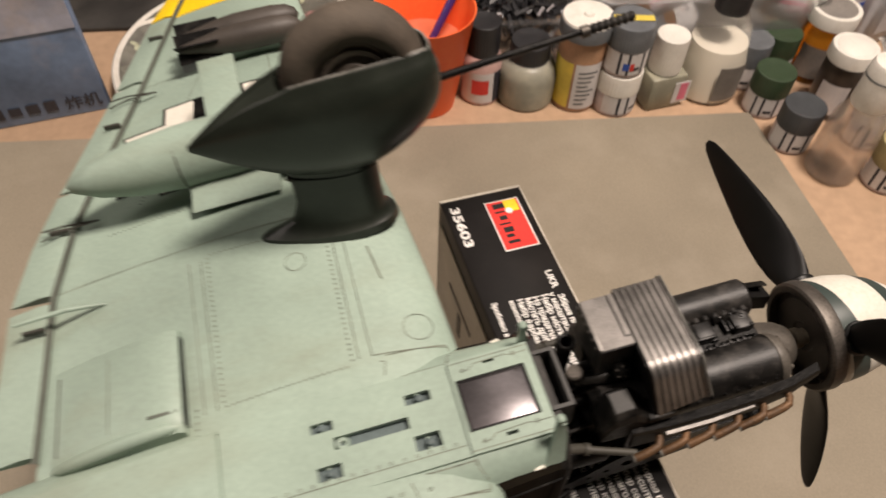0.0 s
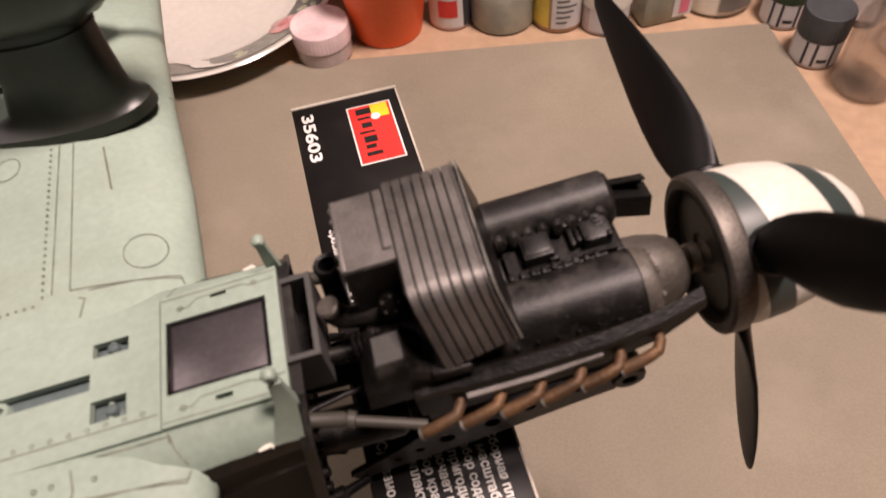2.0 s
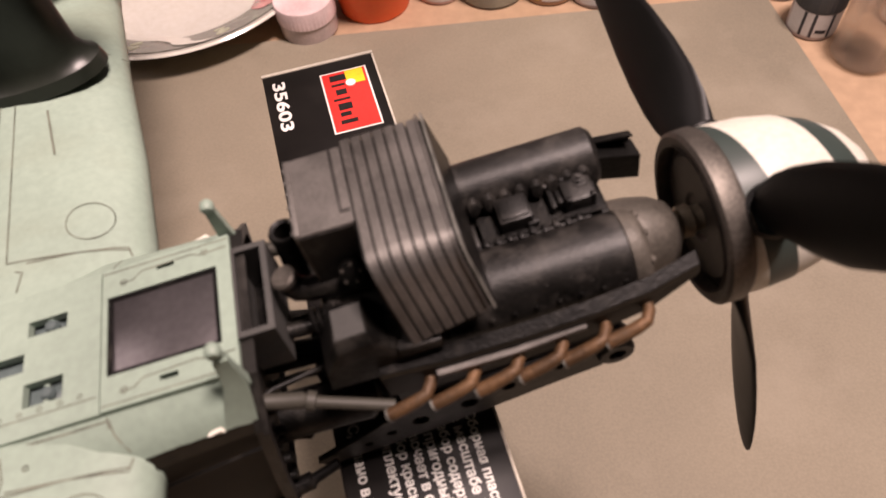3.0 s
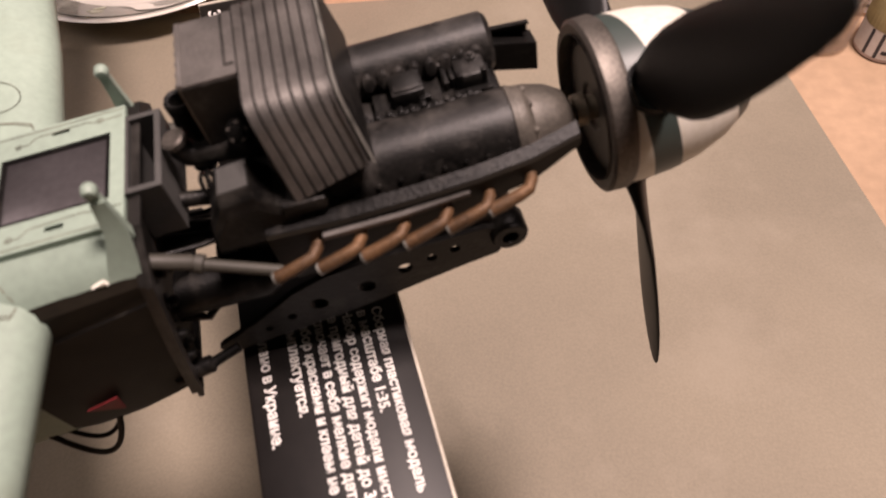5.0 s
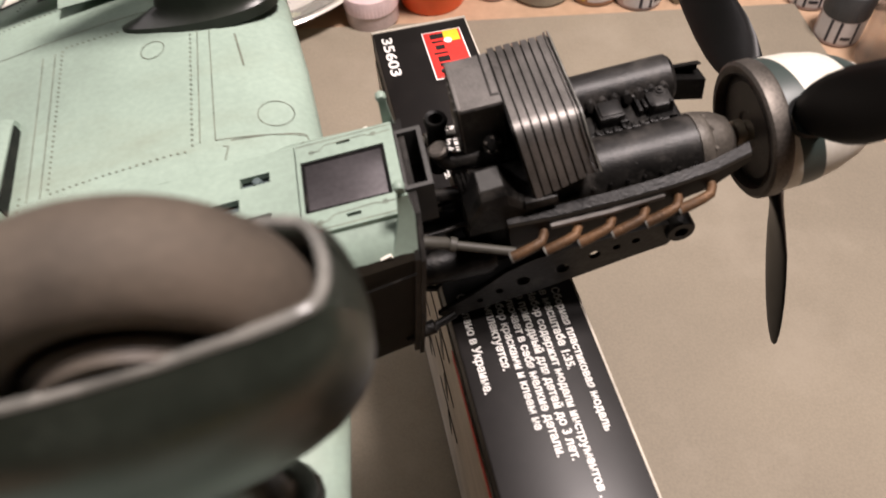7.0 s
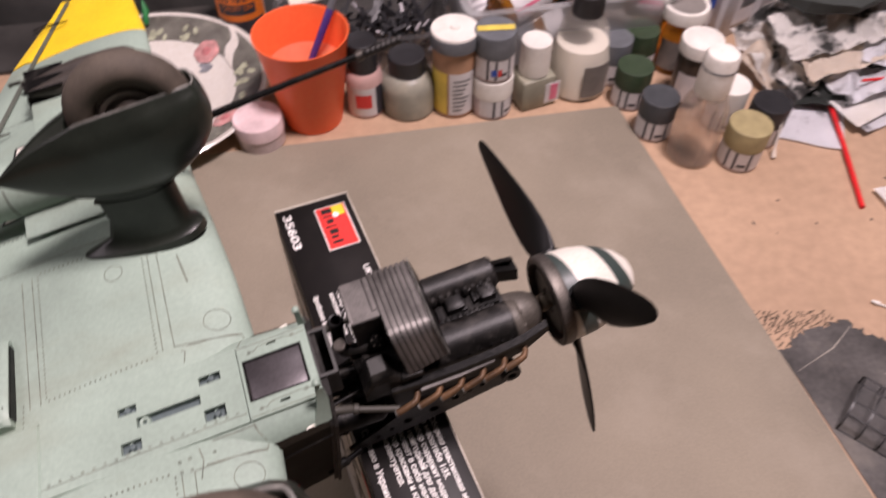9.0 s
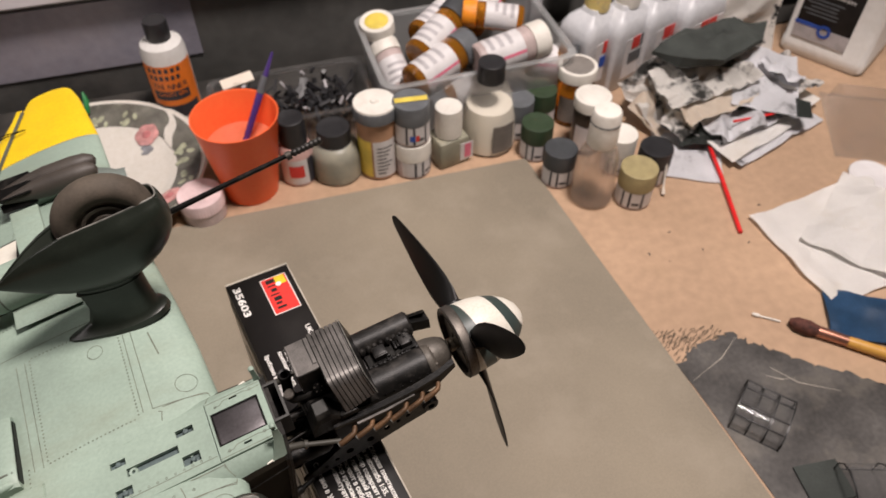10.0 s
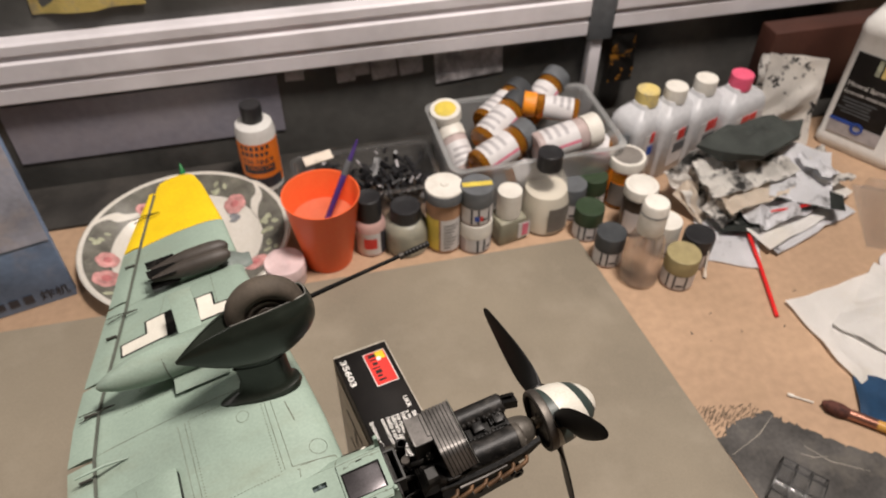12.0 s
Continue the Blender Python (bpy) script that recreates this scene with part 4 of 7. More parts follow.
air("fuel_rail", tube([(-42, -1.0, 11.4), (-30, -1.3, 11.8), (-22, -1.2, 11.8)], 0.55, 10), M_BLACK, engine)
for i in range(10):
    air("rail_fitting", box((-41.4 + i * 1.95, -1.1 + 0.25 * (i % 2), 11.9), (1.0, 1.5, 1.3 + 0.3 * (i % 3)), 0.2), M_BLACK, engine)
for i in range(4):
    air("pump_line", tube([(-37.6 + i * 1.2, 5.4, 11.0), (-37.9 + i * 1.2, 6.4, 12.4), (-38.2 + i * 1.3, 7.4, 12.8)], 0.32, 8), M_BLACK, engine)


# oil cooler with ribs: a near flank that leans out, a flat top, the lower edge rising to the nose
COOLER = [(-15.1, 13.6), (-11.7, 25.6), (-11.1, 27.4), (-10.2, 28.6), (-8.6, 29.4), (-7.2, 29.5), (13.2, 29.5), (13.9, 29.1), (14.2, 28.0), (14.2, 13.6)]


def slope(bm):
    for v in bm.verts:
        high = v.co.z
        if v.co.z < 20:
            v.co.z += (v.co.x + 56.4) * 0.34
        v.co.x += (29.0 - high) * 0.14
    return bm


def cooler_slice(x0, x1, grow=0.0):
    return slope(loft([[(x, y * (1 + grow / 14), z + (grow if z > 20 else 0)) for y, z in COOLER] for x in (x0, x1)]))


air("cooler_core", cooler_slice(-44.9, -57.0, -0.55), M_BLACK, engine)
for i in range(7):
    air("cooler_rib", cooler_slice(-44.75 - i * 1.74, -46.1 - i * 1.74), M_GUN, engine)
air("cooler_flange", cooler_slice(-44.25, -44.55, 0.35), M_GUN, engine)
air("cooler_flange", cooler_slice(-43.45, -43.75, 0.40), M_WORNGLINT, engine, "worn front flange of the cooler")
air("cooler_face", cooler_slice(-43.3, -44.3, -0.35), M_BLACK, engine)
for i in range(9):
    air("flange_tooth", box((-44.1 + (29.0 - 28.4) * 0.14, 12.8 - i * 0.05, 29.0), (0.5, 0.5, 0.9), 0.1, pose(0.2 * i - 0.4, 0, -1.25 * i)), M_BLACKMETAL, engine)
air("cooler_duct", plate(rect(-65.8, -57.0, -1.7, 12.9), [], 17.0, 29.0, lambda u, v, w: (u, v, w)), M_GUN, engine, smooth=False)
air("duct_front", box((-61.4, -1.8, 22.8), (8.2, 0.3, 11.6)), M_BANK, engine, smooth=False)
air("duct_side", box((-65.9, 5.6, 22.6), (0.3, 14.0, 11.2)), M_BLACK, engine, smooth=False)
air("duct_lip", box((-65.5, 5.6, 29.1), (0.7, 14.4, 0.4), 0.1), M_GUN, engine)
air("duct_seam", box((-58.6, 6.6, 29.15), (0.4, 12.4, 0.3), 0.1), M_BLACKMETAL, engine)
air("duct_seam", box((-58.0, 0.6, 29.1), (1.6, 0.35, 0.3), 0.1), M_BLACKMETAL, engine)
for i in range(6):
    air("duct_rivet", lathe([(0, 0.5), (0.4, 0.35), (0.5, 0)], 8, pose(-66.0, 0.0 + i * 2.4, 28.0, 0, -90, 0)), M_GUN, engine)
# pipes behind the cooler
air("filler_pipe", lathe([(1.6, 18.6), (2.3, 18.8), (2.6, 18.0), (2.4, 16.6), (2.2, 15.6), (2.2, 3), (1.5, 3), (1.6, 18.0), (1.6, 18.6)], 28, pose(-71.9, 8.8, 0, 0, 6, 0)), M_BLACK, engine)
air("elbow_pipe", tube([(-71.0, 0.0, 18.2), (-70.8, -0.1, 16.4), (-69.8, -0.4, 15.0), (-68.0, -0.8, 14.6), (-58, -2.4, 15.6)], [1.9, 2.0, 2.1, 2.0, 2.0], 20), M_BLACK, engine)
air("pipe_cap", lathe([(0, 0.5), (1.7, 0.45), (2.1, 0.1), (2.1, -0.8)], 28, pose(-71.1, 0.0, 18.5, 0, -14, 0)), M_STEEL, engine)
air("thermostat", lathe([(0, 1.5), (1.0, 1.4), (1.1, 0.9), (1.9, 0.8), (2.1, 0), (2.1, -3)], 24, pose(-60.2, -3.6, 19.8, 48, -10, 0)), M_BLACK, engine)
for i in range(5):
    a = 2 * math.pi * i / 5
    air("thermostat_bolt", lathe([(0, 0.45), (0.3, 0.4), (0.35, 0)], 6, pose(-60.2, -3.6, 19.8, 48, -10, 0) @ pose(1.45 * math.cos(a), 1.45 * math.sin(a), 0.8)), M_STEEL, engine)
for i in range(6):
    air("bellows_ring", lathe([(1.9, -0.4), (2.4, 0), (1.9, 0.4), (1.4, 0)], 20, pose(-68.4 + i * 1.0, -5.6, 12.6 - i * 0.1, 0, 84, 0)), M_BLACK, engine)
tank = [[(x, y, z - d * (z - 4) * 0.09) for x, z in ((-69.0, 7.6), (-68.6, 11.0), (-65.4, 17.4), (-60.2, 17.8), (-57.6, 14.4), (-55.0, 13.4), (-55.0, 7.6))] for y, d in ((-6.6, 0.4), (-7.4, 0.0), (-13.2, 0.0), (-14.4, 1.2), (-15.0, 3.0))]
air("header_tank", loft(tank), M_BLACK, engine, "faceted black coolant tank", smooth=False)
# Paler sheet on the tank's black top, painting in the light from above.
air("tank_top", loft([[(-65.1, y, 17.62), (-60.5, y, 17.98), (-60.5, y, 17.7), (-65.1, y, 17.3)] for y in (-7.8, -13.0)]), M_GUNFLAT, engine, "tank's top facet, painted lighter as if lit", smooth=False)
air("tank_pad", box((-53.5, -13.0, 12.2), (7.0, 5.0, 3.0), 0.6), M_BLACK, engine)
random.seed(11)
for i in range(12):
    y0, z0 = random.uniform(-13, 13), random.uniform(-16, 8)
    air("fuel_hose", tube([(-84, y0, z0), (-79, y0 + random.uniform(-2, 2), z0 + random.uniform(-2, 2)), (-74, y0 * 0.8 + random.uniform(-2, 2), z0 + random.uniform(-3, 2)), (-67, y0 * 0.6, z0 * 0.7 + random.uniform(-2, 2))], random.choice((0.5, 0.7, 0.9, 1.4)), 10), M_BLACK, engine)
for i in range(14):
    y0, z0 = random.choice((-1, 1)) * random.uniform(13.5, 18), random.uniform(-22, 8)
    air("firewall_fitting", lathe([(0, 3.6), (0.8, 3.4), (0.9, 2.2), (1.5, 2.0), (1.6, 0)], 10, pose(-80 - 0.19 * (16.5 - z0), y0, z0, 0, 90, 0)), M_BLACK, engine)
air("starter", tube([(-81, -10.5, -7), (-66, -11, -7), (-64, -11, -7)], [4.2, 4.2, 3.0], 24), M_BLACK, engine)
# exhausts, bearers and struts on both flanks
BEARER = [(-80.0, -21.2), (-79.0, -20.2), (-71.0, -15.2), (-62.5, -8.6), (-56.0, -5.6), (-44.7, -3.4), (-27.0, -3.2), (-24.5, -4.2), (-23.0, -8.5), (-25.0, -11.6), (-33.0, -13.0), (-47.2, -16.4), (-57.0, -19.2), (-69.6, -21.8), (-78.1, -23.6)]
HOLES = [disc_line(-69.7, -18.2, 0.8), disc_line(-64.8, -15.8, 1.0), disc_line(-59.0, -13.5, 1.7), disc_line(-49.7, -11.4, 1.7), disc_line(-42.1, -8.6, 1.4), disc_line(-37.0, -7.6, 1.0), disc_line(-32.6, -6.9, 1.0)]


def dropped(u, v):
    """the bearer hangs lower towards the nose"""
    return u, v - 3.2 * min(1.0, max(0.0, (u + 80) / 36))


for s in (-1, 1):
    line = ((-61, 15.6, 8.8, 1.6), (-50, 16.3, 8.8, 2.0), (-38, 16.4, 9.0, 2.6), (-27, 16.2, 9.4, 3.6), (-18, 15.6, 9.9, 5.2), (-9.6, 13.9, 10.7, 8.6))
    air("cowl_strip", loft([[(x, s * y, z - 0.6), (x, s * (y + 0.5), z), (x, s * (y + 0.9), z - 0.4), (x, s * (y + 0.9), lo), (x, s * y, lo)] for x, y, z, lo in line]), M_BROWN, engine, "dark exhaust cowling strip")
    air("cowl_lip", loft([[(x, s * (y + 0.4), z + 0.1), (x, s * (y - 1.5), z + 1.0), (x, s * (y - 1.5), z + 0.5), (x, s * (y + 0.4), z - 0.5)] for x, y, z, lo in line]), M_BLACK, engine)
    air("cowl_bar", loft([[(x, s * (y + 1.0), z - 1.3), (x, s * (y + 1.9), z - 1.3), (x, s * (y + 1.9), z - 2.2), (x, s * (y + 1.0), z - 2.2)] for x, y, z, lo in ((-52.5, 16.2, 8.8, 0), (-40, 16.4, 9.0, 0), (-28.6, 15.8, 9.2, 0))]), M_GUN, engine)
    for i in range(6):
        x, z = -55.9 + i * 7.1, 2.8 + (1.7, 1.5, 1.5, 1.7, 2.3, 3.2)[i]
        y = interp(x + 2, [(a[0], (a[1],)) for a in line])[0]
        out = 2.2 if s < 0 else 0.0
        way = [(x + 2.2, s * (y - 0.6), z + 0.6), (x + 1.9, s * (y + 0.4 + out * 0.6), z + 0.6), (x + 0.9, s * (y + 1.1 + out), z + 0.5), (x - 0.8, s * (y + 1.6 + out), z + 0.2), (x - 3.4, s * (y + 1.9 + out), z - 0.5), (x - 5.7, s * (y + 2.0 + out), z - 1.15)]
        air("exhaust_stub", tube(way, [0.9, 1.0, 1.05, 1.08, 1.12, 1.16], 14), M_RUST, engine, "rust-brown exhaust stub")
        air("stub_end", tube([(x - 5.5, s * (y + 2.0 + out), z - 1.1), (x - 5.9, s * (y + 2.0 + out), z - 1.22)], 1.2, 14), M_WORNGLINT, engine, "pale worn end of the stub")
    air("exhaust_back", loft([[(x, s * 13.2, lo + 2.0), (x, s * 13.9, lo + 2.0), (x, s * 13.9, -7.4), (x, s * 13.2, -7.4)] for x, lo in ((-60.5, 1.6), (-40, 2.6), (-25.5, 3.8))]), M_BLACK, engine)
    air("engine_bearer", plate([dropped(u, v) for u, v in BEARER], [[dropped(u, v) for u, v in h] for h in HOLES], s * 13.8, s * 15.0, lambda u, v, w: (u, w, v)), M_BLACK, engine, "black bearer with lightening holes", smooth=False)
    air("bearing", lathe([(1.3, -2.6), (3.0, -2.6), (3.4, -2.0), (3.4, 2.0), (3.0, 2.6), (1.6, 2.6), (1.3, 2.0), (1.3, -2.6)], 28, pose(-22.6, s * 13.6, -9.6, 90, 0, 0)), M_BLACK, engine)
    air("upper_strut", tube([(-82, s * 14.2, 9.4), (-74.0, s * 15.0, 6.4), (-73.6, s * 15.1, 6.2), (-73.4, s * 15.1, 6.1), (-72.2, s * 15.5, 5.7), (-72.0, s * 15.6, 5.6), (-60.5, s * 18.6, 2.6)], [1.35, 1.35, 1.1, 1.6, 1.6, 1.0, 0.95], 16), M_OLIVE, engine, "olive-grey engine strut")
    air("lower_strut", tube([(-88.5, s * 18.8, -21), (-81.5, s * 17.9, -20.6), (-81, s * 17.8, -20.5), (-76, s * 16.4, -20.0)], [1.7, 1.7, 1.05, 0.95], 14), M_BLACK, engine)
air("far_shroud", loft([[(x, 17.0 - k, 10.6 - d), (x, 17.0 - k, 4.6 - d), (x, 12.6 - k, 5.0 - d), (x, 12.6 - k, 11.2 - d)] for x, k, d in ((-30, 0.0, 0.0), (-20, 0.6, 1.0), (-8.9, 2.4, 2.6))]), M_BLACK, engine)

air("vent_hose", tube([(-103 - 16 * i / 16, -17.6 - 2.4 * math.sin(math.pi * i / 16), -25 - 14 * math.sin(math.pi * i / 16) ** 0.7 - 2 * i / 16) for i in range(17)], 0.6, 10), M_BROWN, None, "thin dark hose hanging under the nose")
air("vent_hose", tube([(-102 - 16 * i / 16, -16.0 - 2.0 * math.sin(math.pi * i / 16), -25 - 10.5 * math.sin(math.pi * i / 16) ** 0.7 - 2 * i / 16) for i in range(17)], 0.5, 10), M_BROWN)
# firewall and air scoop
air("firewall", prism([(12.9, 16.2), (19.6, 9.5), (21.0, -8), (20.4, -25.5), (-20.4, -25.5), (-21.0, -8), (-19.6, 9.5), (-12.9, 16.2)], 0.0, 1.2, lambda u, v, w: (-79.6 - 0.19 * (16.5 - v) + w, u, v)), M_BLACKMETAL)
air("firewall_rim", plate([(13.4, 16.4), (20.3, 9.6), (21.7, -8), (21.0, -26.2), (-21.0, -26.2), (-21.7, -8), (-20.3, 9.6), (-13.4, 16.4)], [[(11.8, 15.2), (18.4, 9.0), (19.8, -8), (19.3, -24.6), (-19.3, -24.6), (-19.8, -8), (-18.4, 9.0), (-11.8, 15.2)]], 1.2, 2.2, lambda u, v, w: (-79.6 - 0.19 * (16.5 - v) + w, u, v)), M_BLACKMETAL, smooth=False)
air("air_scoop", plate(rect(-79.4, -73.6, -7.6, 9.2), [rect(-78.9, -74.6, -6.6, 8.2)], 6.0, 17.4, lambda u, v, w: (u - 0.05 * (17 - w), v, w)), M_GUNFLAT, None, "open grey air scoop", smooth=False)
air("scoop_floor", box((-76.8, 0.8, 6.6), (5.2, 15.6, 0.6)), M_BLACK)
# hinge brackets
for s, dz in ((1, 1.0), (-1, 3.0)):
    air("hinge_arm", loft([[(-81.6, s * 13.0, 12 + dz), (-78.8, s * 13.0, 12 + dz), (-78.8, s * 14.4, 12 + dz), (-81.6, s * 14.4, 12 + dz)], [(-81.0, s * 13.0, 20 + dz), (-79.2, s * 13.0, 20 + dz), (-79.2, s * 14.2, 20 + dz), (-81.0, s * 14.2, 20 + dz)], [(-80.9, s * 13.1, 22.6 + dz), (-79.3, s * 13.1, 22.6 + dz), (-79.3, s * 14.1, 22.6 + dz), (-80.9, s * 14.1, 22.6 + dz)]]), M_BLUE)
    air("hinge_knob", lathe([(0, -1.1), (0.8, -1.0), (1.15, -0.5), (1.15, 0.5), (0.8, 1.0), (0, 1.1)], 18, pose(-80.1, s * 13.6, 22.8 + dz, 90, 0, 0)), M_BLUE)
air("corner_plate", loft([[(-81.0, -13.9, 24.0), (-78.9, -13.9, 24.0), (-78.9, -14.5, 24.0), (-81.0, -14.5, 24.0)], [(-82.0, -14.2, 18.0), (-78.6, -14.2, 18.0), (-78.6, -15.2, 18.0), (-82.0, -15.2, 18.0)], [(-85.4, -17.6, 9.8), (-80.0, -17.6, 9.8), (-80.0, -18.6, 9.8), (-85.4, -18.6, 9.8)]]), M_BLUE)


# panel seams, rivets and access covers on the belly side
def seam(points, width=0.28, lift=0.07, on=wing_top):
    """A thin dark recess line that follows the skin."""
    bm = bmesh.new()
    pts = []
    for (x0, y0), (x1, y1) in zip(points, points[1:]):
        n = max(2, int(math.hypot(x1 - x0, y1 - y0) / 3))
        pts += [(x0 + (x1 - x0) * i / n, y0 + (y1 - y0) * i / n) for i in range(n)]
    pts.append(points[-1])
    rows = []
    for i, (x, y) in enumerate(pts):
        ax, ay = pts[max(i - 1, 0)]
        bx, by = pts[min(i + 1, len(pts) - 1)]
        d = math.hypot(bx - ax, by - ay) or 1
        nx, ny = -(by - ay) / d * width / 2, (bx - ax) / d * width / 2
        rows.append((bm.verts.new((x + nx, y + ny, on(x, y) + lift)), bm.verts.new((x - nx, y - ny, on(x, y) + lift))))
    for (a, b), (c, d) in zip(rows, rows[1:]):
        bm.faces.new((a, b, d, c))
    return bm


def flat_belly(x, y):
    return belly(x) + 0.25 + (0.2 if x > -101.5 else 0)


def skin_line(target, points, width=0.3, lift=0.06):
    """A wash-filled panel line laid along the nearest skin of target."""
    pts = []
    for a, b in zip(points, points[1:]):
        a, b = Vector(a), Vector(b)
        n = max(2, int((b - a).length / 1.2))
        pts += [a.lerp(b, i / n) for i in range(n)]
    pts.append(Vector(points[-1]))
    hits = [target.closest_point_on_mesh(q * 0.001)[1:3] for q in pts]
    bm = bmesh.new()
    rows = []
    for i, (q, nrm) in enumerate(hits):
        run = hits[min(i + 1, len(hits) - 1)][0] - hits[max(i - 1, 0)][0]
        side_on = run.cross(nrm).normalized() * width / 2 if run.length > 1e-9 else Vector((0, width / 2, 0))
        c = q * 1000 + nrm * lift
        rows.append((bm.verts.new(c + side_on), bm.verts.new(c - side_on)))
    for (a, b), (c, d) in zip(rows, rows[1:]):
        bm.faces.new((a, b, d, c))
    return bm


bpy.context.view_layer.update()
for s in (1, -1):
    for target, line in ((BODY, [(-118, s * 13.2, 15), (-108, s * 13.4, 15), (-100.7, s * 13.3, 15), (-100.4, s * 15.2, 14), (-98.9, s * 17.7, 12)]),
                         (WINGS[s], [(-98.6, s * 18.6, 12), (-99.4, s * 20.6, 12), (-115.6, s * 20.2, 16)]), (WINGS[s], [(-117.0, s * 14.6, 16), (-116.2, s * 18.5, 16), (-117.4, s * (24 if s < 0 else 18.9), 16)]),
                         (BODY, [(-100.8, s * 12.4, 16.4), (-100.9, s * 14.6, 15)])):
        air("panel_line", skin_line(target, line, 0.32), M_SEAM, WINGS[s] if target is not BODY else BODY, smooth=False)
    for x, y in ((-122.6, 16.9), (-119.8, 16.8), (-122.4, 20.2), (-119.6, 20.4), (-113, 17.2)) if s < 0 else ():
        air("skin_screw", lathe([(0.32, 0.0), (0.32, 0.06), (0.5, 0.06), (0.5, 0)], 12, pose(x, s * y, wing_top(x, y) + 0.03)), M_SEAM, WINGS[s])


for s in (1, -1):
    for line in ([(-122.5, 21), (-122.5, 60)], [(-119, 21), (-119.5, 60)], [(-164, 18), (-164.5, 66)], [(-160.6, 18), (-161, 66)], [(-119, 21), (-99, 20)], [(-99.5, 72), (-206, 72)], [(-130, 76), (-132, 172)], [(-112, 176), (-183, 176)], [(-119, 230), (-169, 232)]):
        air("panel_seam", seam([(x, s * y) for x, y in line], 0.27), M_SEAM, WINGS[s], smooth=False)
    for cx, cy, r in ((-105.2, 27, 4.0), (-134, 56, 3.0)):
        air("access_cover", seam([(cx + r * math.cos(2 * math.pi * i / 32), s * cy + r * math.sin(2 * math.pi * i / 32)) for i in range(33)], 0.22), M_SEAM, WINGS[s], smooth=False)
    bm = bmesh.new()
    for line in ([(-124.3, 21), (-124.3, 60)], [(-166, 20), (-166.4, 13)], [(-158.8, 20), (-159, 66)], [(-126, 19.5), (-158, 18.5)], [(-126, 66), (-158, 67)], [(-120, 90), (-190, 90)], [(-180, 100), (-160, 170)]):
        (x0, y0), (x1, y1) = line
        n = int(math.hypot(x1 - x0, y1 - y0) / 1.6)
        for i in range(n + 1):
            x, y = x0 + (x1 - x0) * i / n, s * (y0 + (y1 - y0) * i / n)
            bmesh.ops.create_circle(bm, cap_ends=True, radius=0.34, segments=6, matrix=Matrix.Translation((x, y, wing_top(x, y) + 0.06)))
    ob = air("rivets", bm, M_SEAM, WINGS[s], smooth=False)
    ob["kind"] = "stuff"
    air("stencil_bar", seam([(-111.5, s * 44), (-113.2, s * 56)], 0.5), M_SEAM, WINGS[s], smooth=False)
    air("flap_lever", tube([(-213, s * 58, 19.5), (-200, s * 61, 17.0), (-190, s * 62.5, wing_top(-190, 62))], [0.5, 0.8, 0.4], 10) if s > 0 else tube([(-213, -58, 19.5), (-200, -61, 17.0), (-190, -62.5, wing_top(-190, 62))], [0.5, 0.8, 0.4], 10), M_BLUE)
    for y in (58, 96, 150, 212):
        le, te, zb, th = wing_line(y)
        air("flap_hinge", box((te - 3, s * y, zb - 0.1), (6.0, 1.0, 2.0), 0.3), M_OLIVE, WINGS[s])
for line in ([(-161, -9.8), (-102, -9.8)], [(-98.2, 9.3), (-96, 9.3), (-94.5, 10.6), (-86, 10.8), (-84.6, 10.2), (-80, 10.4)], [(-98.2, -10.2), (-96, -10.2), (-94.5, -9.0), (-86, -8.6), (-84.6, -9.0), (-80, -9.0)], [(-101, 11.9), (-79.8, 11.9)], [(-101, -11.9), (-79.8, -11.9)]):
    air("panel_seam", seam(line, 0.25, 0.05, flat_belly), M_SEAM, smooth=False)
for i in range(18):
    air("belly_screw", lathe([(0.30, 0.0), (0.30, 0.05), (0.46, 0.05), (0.46, 0)], 10, pose(-104.5 - i * 3.2, -8.9, flat_belly(-104.5 - i * 3.2, 0) + 0.02)), M_SEAM)

# ---------------------------------------------------------------- the carton under the nose
carton = thing("model_kit_carton", "black printed cardboard kit carton standing on its long edge", "box")
carton.matrix_world = Matrix(((0.9554, -0.2952, 0, 0.0892), (0.2952, 0.9554, 0, 0.2780), (0, 0, 1, 0.0022), (0, 0, 0, 1)))
CW, CL, CH = 0.0325, 0.250, 0.1605
RISE = 0.018   # its top climbs a little to the near end


def leaned(bm_or_mesh):
    for v in (bm_or_mesh.verts if isinstance(bm_or_mesh, bmesh.types.BMesh) else bm_or_mesh.vertices):
        if v.co.z > 0.003:
            v.co.z -= RISE * v.co.y
    return bm_or_mesh


def cpart(name, bm, mat, label=""):
    return part(name, leaned(bm), mat, carton, label)


cpart("carton_body", box((CW / 2, -CL / 2, CH / 2), (CW, CL, CH), 0.0006), M_CARD)
cpart("end_flap", box((CW / 2, 0.0004, CH / 2 + 0.0002), (CW + 0.0003, 0.0012, CH), 0.0003), M_CARDEDGE, "raw pale card end flap")
cpart("worn_edge", box((CW - 0.0002, -CL / 2, CH - 0.0001), (0.0006, CL - 0.001, 0.0005), 0.0001), M_CARDEDGE)
cpart("picture_side", box((-0.0003, -CL / 2, CH / 2 - 0.004), (0.0005, CL - 0.004, CH - 0.012)), M_PICTURE, "printed side with tool drawings")
cpart("red_band", box((-0.0006, -0.165, CH - 0.013), (0.0003, 0.09, 0.005)), M_RED)
for i in range(9):
    cpart("tool_drawing", box((-0.0007, -0.03 - (i % 3) * 0.035, CH - 0.03 - (i // 3) * 0.03), (0.0002, 0.026, 0.002), 0, None), M_CARD)
    cpart("tool_drawing", box((-0.0007, -0.03 - (i % 3) * 0.035, CH - 0.042 - (i // 3) * 0.03), (0.0002, 0.004, 0.014), 0, None), M_CARD)
